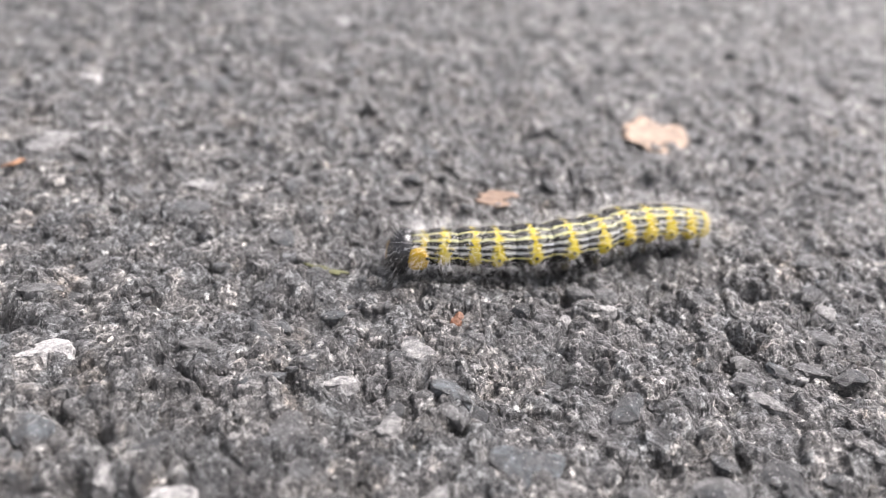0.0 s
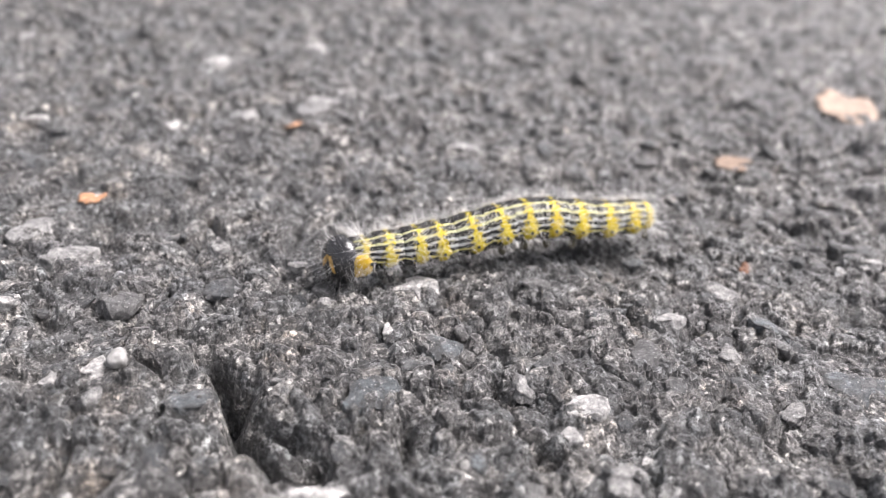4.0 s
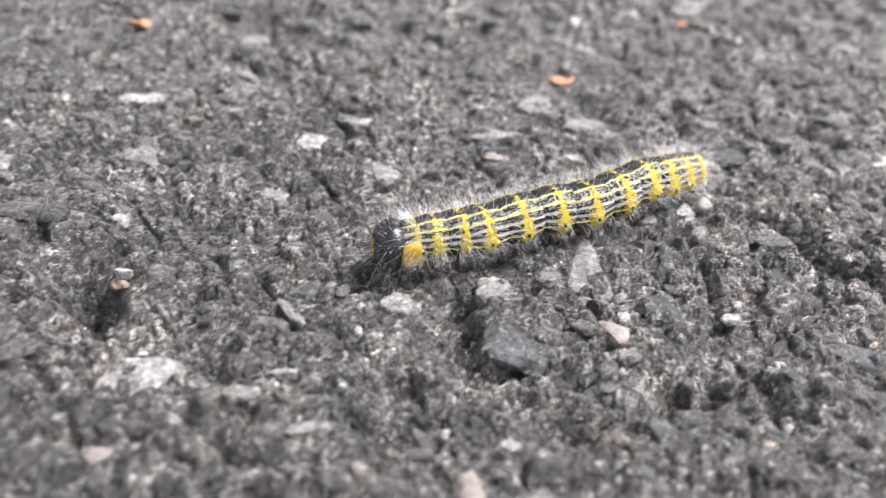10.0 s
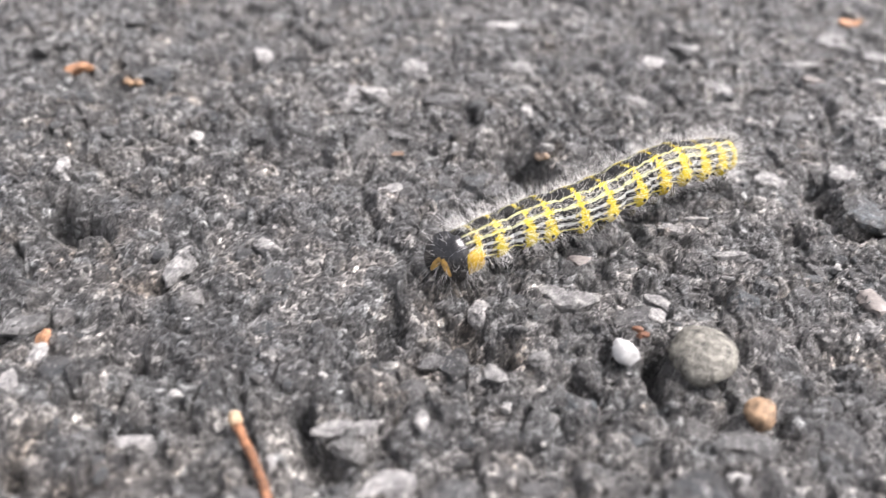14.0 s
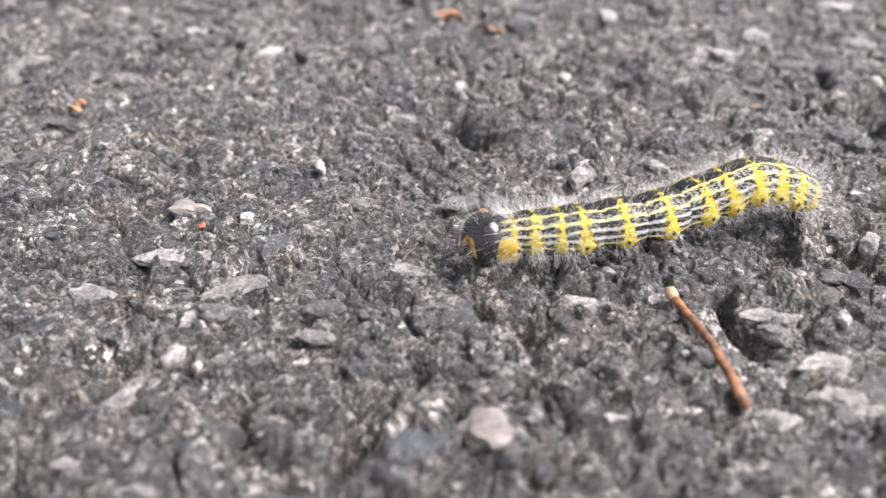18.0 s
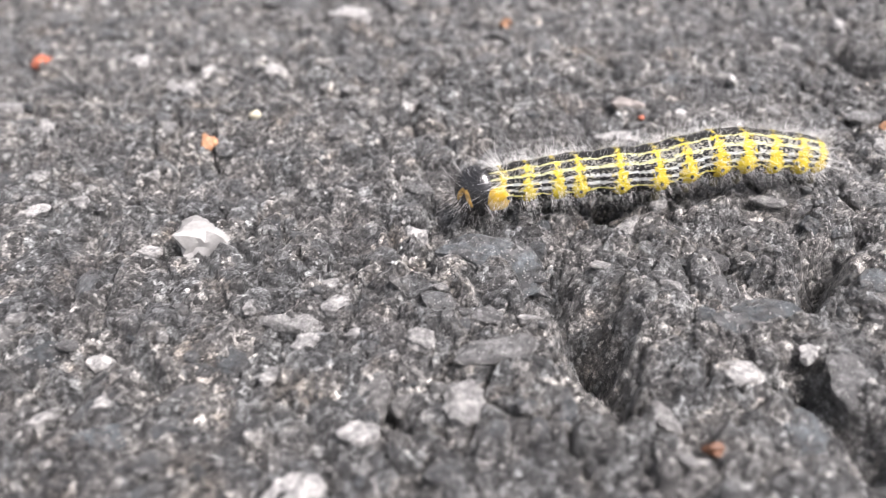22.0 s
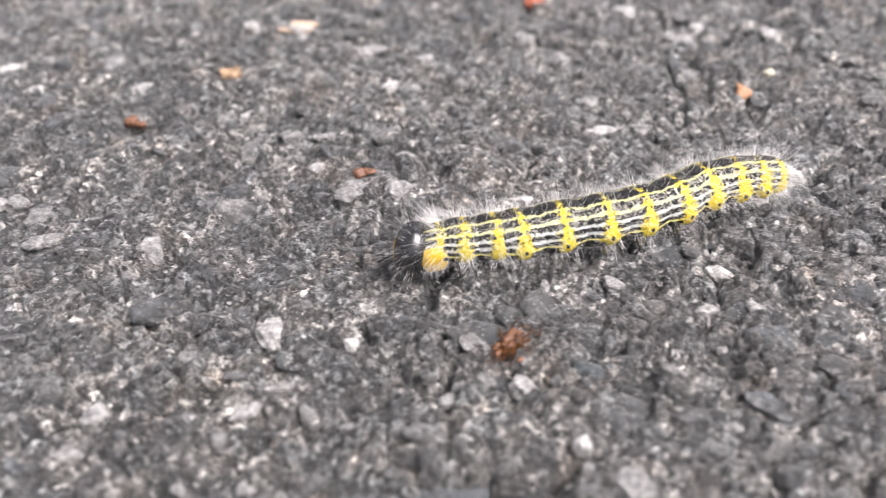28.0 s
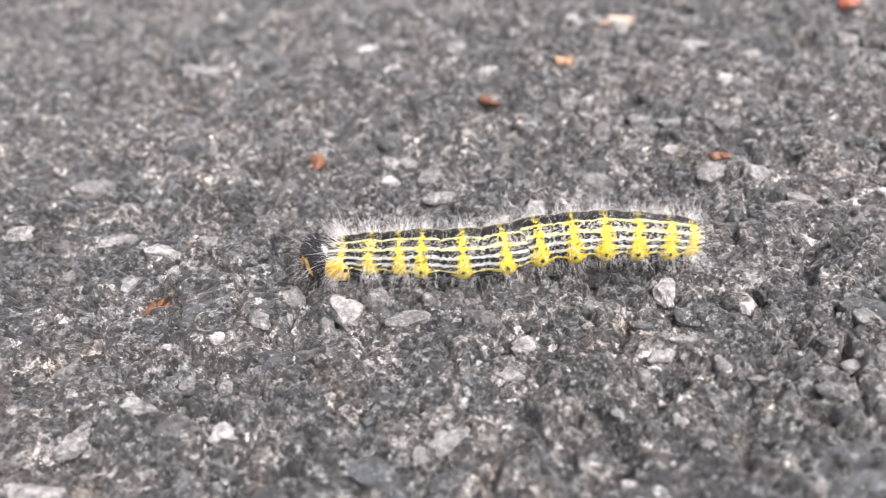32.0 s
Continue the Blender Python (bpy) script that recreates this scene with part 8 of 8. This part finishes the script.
    "A7": [(0, -11.79, -1.44, 3.88, -3, -1.03), (0.5, -14.09, -1.86, 3.6, -0.4, 4.01), (1, -12.59, 0.46, 3.68, -3.3, -0.62), (1.5, -13.12, -1.25, 4.01, -3.9, -1.33), (2, -14.96, -0.14, 3.65, -1.4, -0.35), (2.5, -12.44, 0.55, 3.73, -4.5, -0.96), (3, -13.49, -2.18, 3.8, -1.8, -0.57), (3.5, -14.98, -1.93, 3.6, -0.4, 7.15), (4, -12.44, 0.55, 3.73, -4.5, -0.96), (4.5, -13.49, -2.18, 3.8, -1.8, -0.57), (5, -14.96, -0.14, 3.65, -1.4, -0.35), (5.5, -10.19, 0.15, 3.88, -3.2, 1.95), (6, -12.99, -1.16, 3.73, -0.7, 2.28), (6.5, -13.98, 0.09, 3.6, -0.3, 0.26), (7, -13.31, -0.73, 3.8, -3.5, -1.23), (7.5, -14.15, -0.76, 3.6, -0.4, -0.12), (8, -13.96, 0.35, 3.6, -2, -0.97), (8.5, -10.79, -0.01, 3.78, -4.9, -1.15), (9, -13.71, -1.92, 3.6, -0.4, 8.47), (9.5, -11.37, 0.36, 3.6, -0.4, 6.36), (10, -13.36, -1.53, 3.6, -0.5, 0.27), (10.5, -15.9, 0.09, 3.6, -1.3, -1.88), (11, -12.3, 0.27, 3.92, -8.4, -1.63), (11.5, -14.06, -0.75, 3.6, -0.4, -2.31), (12, -12.85, 0.09, 3.6, -0.3, 4.13), (12.5, -9.95, 0.19, 3.76, -3.4, 1.37), (13, -14.18, -1.22, 3.6, -0.4, -1.64), (13.5, -15.68, 0.25, 3.78, -5.3, -0.68), (14, -11.04, 0.09, 4.03, -7.4, -1.58), (14.5, -14.99, -0.95, 3.6, -0.4, 5.17), (15, -15.68, 0.25, 3.78, -5.3, -0.68), (15.5, -11.04, 0.09, 4.03, -7.4, -1.58), (16, -14.99, -0.95, 3.6, -0.4, 5.17), (16.5, -11.08, -0.06, 4.32, -6.5, -1.79), (17, -12.15, 0.03, 3.81, -0.9, -1.13), (17.5, -9.9, 0.29, 3.69, -4.2, -0.67), (18, -9.5, -0.35, 4.96, -14.1, -4.86), (18.5, -13.71, 0.08, 3.84, -1.1, 3.07), (19, -11.95, 0.17, 3.77, -5.6, -1.19), (19.5, -12.65, -1.83, 3.6, -0.4, 5), (20, -13.22, 0.47, 3.6, -0.8, 6.66), (20.5, -11.37, -0.17, 3.89, -8.3, -2.11), (21, -13.81, -1.16, 3.76, -1, -1.24), (21.5, -13.74, 0.44, 3.92, -5.1, -0.76), (22, -10.94, 0.01, 4.21, -8.4, -2.45), (22.5, -14.06, -2.53, 3.6, -0.4, 4.2), (23, -13.02, 0.38, 3.6, -1.1, 1.31), (23.5, -11.34, -0.88, 3.82, -1.9, -0.49), (24, -13.67, 0.06, 3.71, -0.7, -0.26), (24.5, -12.11, 0.45, 4.04, -7.5, -1.51), (25, -12.14, -0.02, 4.05, -4.9, -1.11), (25.5, -13.88, 0.15, 3.6, -0.3, -0.05), (26, -12.11, 0.45, 4.04, -7.5, -1.51), (26.5, -12.14, -0.02, 4.05, -4.9, -1.11), (27, -13.88, 0.15, 3.6, -0.3, -0.05), (27.5, -11.28, 0.17, 4.24, -9.6, -2.46), (28, -13.57, -2.02, 3.74, -0.8, 1.04), (28.5, -12.72, 0.26, 3.6, -0.4, 5.9), (29, -10.93, 0.01, 3.75, -4.4, -1.1), (29.5, -13.45, -1.31, 3.6, -0.4, 5.29), (30, -13.5, 0.61, 3.6, -0.3, 5.45), (30.5, -11.06, -0.37, 4.12, -6.6, -1.68), (31, -13.8, -1.59, 3.6, -0.4, 2.98), (31.5, -13.18, 0.58, 3.6, -0.3, 3.83), (32, -11.38, 0.1, 3.94, -4.7, -1.13)],
    "A8": [(0, -15.32, -1.33, 3.58, -6.9, -1.8), (0.5, -17.78, -1.56, 3.55, -1.8, -4.69), (1, -16.39, 0.24, 3.55, -2.5, 3.19), (1.5, -16.58, -1.1, 3.58, -9.5, -2.48), (2, -18.67, 0.15, 3.55, -2.2, -4.59), (2.5, -16.58, 0.45, 3.55, -2.8, 1.34), (3, -16.89, -2.09, 3.57, -5.8, -1.47), (3.5, -18.43, -2.1, 3.55, -1.9, 2.93), (4, -16.58, 0.45, 3.55, -2.8, 1.34), (4.5, -16.89, -2.09, 3.57, -5.8, -1.47), (5, -18.67, 0.15, 3.55, -2.2, -4.59), (5.5, -14.79, 0.27, 3.61, -6.2, -1.44), (6, -16.57, -1.11, 3.57, -4.7, -0.78), (6.5, -17.75, -0.08, 3.55, -1.8, 2.59), (7, -17.11, -0.78, 3.55, -3.6, 0.73), (7.5, -17.52, -0.68, 3.55, -1.9, -1.46), (8, -17.7, 0.3, 3.55, -1.8, 0.74), (8.5, -14.95, 0.03, 3.55, -3.3, -0.49), (9, -17.26, -2.38, 3.55, -1.9, 7.38), (9.5, -15.64, -0.46, 3.55, -1.7, 10.89), (10, -16.25, -1.66, 3.55, -2.1, 2.43), (10.5, -19.7, 0.23, 3.55, -1.8, -2.03), (11, -16.37, 0.34, 3.55, -4.4, -1.1), (11.5, -17.34, -0.49, 3.55, -2, -4.45), (12, -16.8, -0.23, 3.55, -1.8, 4.69), (12.5, -14.14, 0.24, 3.58, -4.7, -0.69), (13, -17.41, -0.96, 3.55, -2, -4.55), (13.5, -19.6, 0.43, 3.55, -3.3, -2.69), (14, -14.55, 0.14, 3.57, -7.9, -0.83), (14.5, -18.22, -1.06, 3.55, -2, 1.99), (15, -19.6, 0.43, 3.55, -3.3, -2.69), (15.5, -14.55, 0.14, 3.57, -7.9, -0.83), (16, -18.22, -1.06, 3.55, -2, 1.99), (16.5, -14.76, 0.12, 3.67, -12, -2.81), (17, -15.4, 0.13, 3.57, -7.2, -1.61), (17.5, -13.51, 0.29, 3.55, -2.7, 0.05), (18, -12.15, 0.06, 3.88, -22.2, -8.7), (18.5, -17.03, 0.17, 3.58, -7.8, -1.63), (19, -15.53, 0.2, 3.55, -3.4, -0.52), (19.5, -16.28, -1.7, 3.55, -1.8, -2.16), (20, -17.14, 0.26, 3.55, -1.8, 3.04), (20.5, -14.61, 0.08, 3.55, -4.8, -4.41), (21, -16.61, -1.09, 3.56, -6.9, -1.43), (21.5, -17.45, 0.53, 3.58, -7.2, -1.45), (22, -14.64, 0.15, 3.6, -10.9, -2.27), (22.5, -17.65, -2.4, 3.55, -1.9, -2), (23, -16.91, 0.29, 3.55, -1.8, 1.45), (23.5, -14.86, -0.8, 3.57, -6.3, -1.34), (24, -17.25, 0.11, 3.56, -4.2, -0.76), (24.5, -16.17, 0.53, 3.58, -7.5, -1.17), (25, -15.51, 0.1, 3.59, -10, -2.02), (25.5, -17.63, 0.26, 3.55, -1.8, -1.68), (26, -16.17, 0.53, 3.58, -7.5, -1.17), (26.5, -15.51, 0.1, 3.59, -10, -2.02), (27, -17.63, 0.26, 3.55, -1.8, -1.68), (27.5, -15.2, 0.26, 3.59, -10, -1.43), (28, -16.79, -1.96, 3.56, -5.6, -1.08), (28.5, -16.46, -0.18, 3.55, -1.8, 6.7), (29, -14.37, -0.02, 3.55, -3.3, 0.52), (29.5, -17.03, -1.41, 3.55, -1.9, 1.6), (30, -17.51, 0.17, 3.55, -1.7, 6.24), (30.5, -14.63, -0.26, 3.59, -10.2, -1.84), (31, -17.36, -1.37, 3.55, -1.9, -3.61), (31.5, -17.32, 0.26, 3.55, -1.7, 4.44), (32, -15.04, 0.17, 3.58, -7.1, -1.14)],
    "tail": [(0, -17.9, -1.24, 3.14, -10.19, -1.8), (0.5, -20.37, -1.35, 3.4, -4.4, -4.69), (1, -18.99, 0.1, 3.4, -4.4, 3.19), (1.5, -19.15, -0.99, 3, -13.04, -2.48), (2, -21.26, 0.36, 3.4, -4.4, -4.59), (2.5, -19.18, 0.39, 3.4, -4.4, 1.34), (3, -19.48, -2.02, 3.19, -9.08, -1.47), (3.5, -21.03, -2.24, 3.4, -4.4, 2.93), (4, -19.18, 0.39, 3.4, -4.4, 1.34), (4.5, -19.48, -2.02, 3.19, -9.08, -1.47), (5, -21.26, 0.36, 3.4, -4.4, -4.59), (5.5, -17.37, 0.33, 3.09, -11.16, -1.44), (6, -19.17, -1.08, 3.22, -8.28, -0.78), (6.5, -20.35, -0.2, 3.4, -4.4, 2.59), (7, -19.71, -0.81, 3.4, -4.4, 0.73), (7.5, -20.12, -0.61, 3.4, -4.4, -1.46), (8, -20.3, 0.27, 3.4, -4.4, 0.74), (8.5, -17.55, 0.05, 3.4, -4.4, -0.49), (9, -19.84, -2.71, 3.4, -4.4, 7.38), (9.5, -18.19, -0.96, 3.4, -4.4, 10.89), (10, -18.85, -1.77, 3.4, -4.4, 2.43), (10.5, -22.3, 0.32, 3.4, -4.4, -2.03), (11, -18.97, 0.39, 3.4, -4.4, -1.1), (11.5, -19.93, -0.29, 3.4, -4.4, -4.45), (12, -19.39, -0.45, 3.4, -4.4, 4.69), (12.5, -16.74, 0.27, 3.2, -8.72, -0.69), (13, -20, -0.75, 3.4, -4.4, -4.55), (13.5, -22.2, 0.55, 3.4, -4.4, -2.69), (14, -17.14, 0.18, 3.18, -9.19, -0.83), (14.5, -20.82, -1.15, 3.4, -4.4, 1.99), (15, -22.2, 0.55, 3.4, -4.4, -2.69), (15.5, -17.14, 0.18, 3.18, -9.19, -0.83), (16, -20.82, -1.15, 3.4, -4.4, 1.99), (16.5, -17.29, 0.25, 3, -13.33, -2.81), (17, -17.98, 0.2, 3.07, -11.71, -1.61), (17.5, -16.11, 0.28, 3.4, -4.4, 0.05), (18, -14.31, 0.39, 3, -15.34, -8.7), (18.5, -19.6, 0.24, 3.03, -12.57, -1.63), (19, -18.13, 0.22, 3.4, -4.4, -0.52), (19.5, -18.88, -1.6, 3.4, -4.4, -2.16), (20, -19.74, 0.12, 3.4, -4.4, 3.04), (20.5, -17.2, 0.28, 3.4, -4.4, -4.41), (21, -19.2, -1.02, 3.11, -10.76, -1.43), (21.5, -20.03, 0.6, 3.12, -10.49, -1.45), (22, -17.21, 0.25, 3, -13.16, -2.27), (22.5, -20.25, -2.31, 3.4, -4.4, -2), (23, -19.51, 0.22, 3.4, -4.4, 1.45), (23.5, -17.45, -0.74, 3.15, -9.86, -1.34), (24, -19.84, 0.14, 3.25, -7.74, -0.76), (24.5, -18.75, 0.59, 3.16, -9.66, -1.17), (25, -18.08, 0.19, 3, -13.17, -2.02), (25.5, -20.23, 0.33, 3.4, -4.4, -1.68), (26, -18.75, 0.59, 3.16, -9.66, -1.17), (26.5, -18.08, 0.19, 3, -13.17, -2.02), (27, -20.23, 0.33, 3.4, -4.4, -1.68), (27.5, -17.78, 0.33, 3.09, -11.15, -1.43), (28, -19.38, -1.91, 3.17, -9.37, -1.08), (28.5, -19.04, -0.48, 3.4, -4.4, 6.7), (29, -16.97, -0.05, 3.4, -4.4, 0.52), (29.5, -19.63, -1.48, 3.4, -4.4, 1.6), (30, -20.1, -0.11, 3.4, -4.4, 6.24), (30.5, -17.2, -0.17, 3.01, -12.98, -1.84), (31, -19.96, -1.2, 3.4, -4.4, -3.61), (31.5, -19.91, 0.06, 3.4, -4.4, 4.44), (32, -17.63, 0.22, 3.16, -9.61, -1.14)],
}


def motions():
    mm = 1000
    walk(caterpillar, [(t, pose(x / mm, y / mm, 0, 0, 0, yaw)) for t, x, y, yaw in BODY_ROWS])
    for key, rows in PART_ROWS.items():
        walk(PARTS[key], [(t, pose(x / mm, y / mm, z / mm, 0, pitch, yaw)) for t, x, y, z, pitch, yaw in rows])


motions()
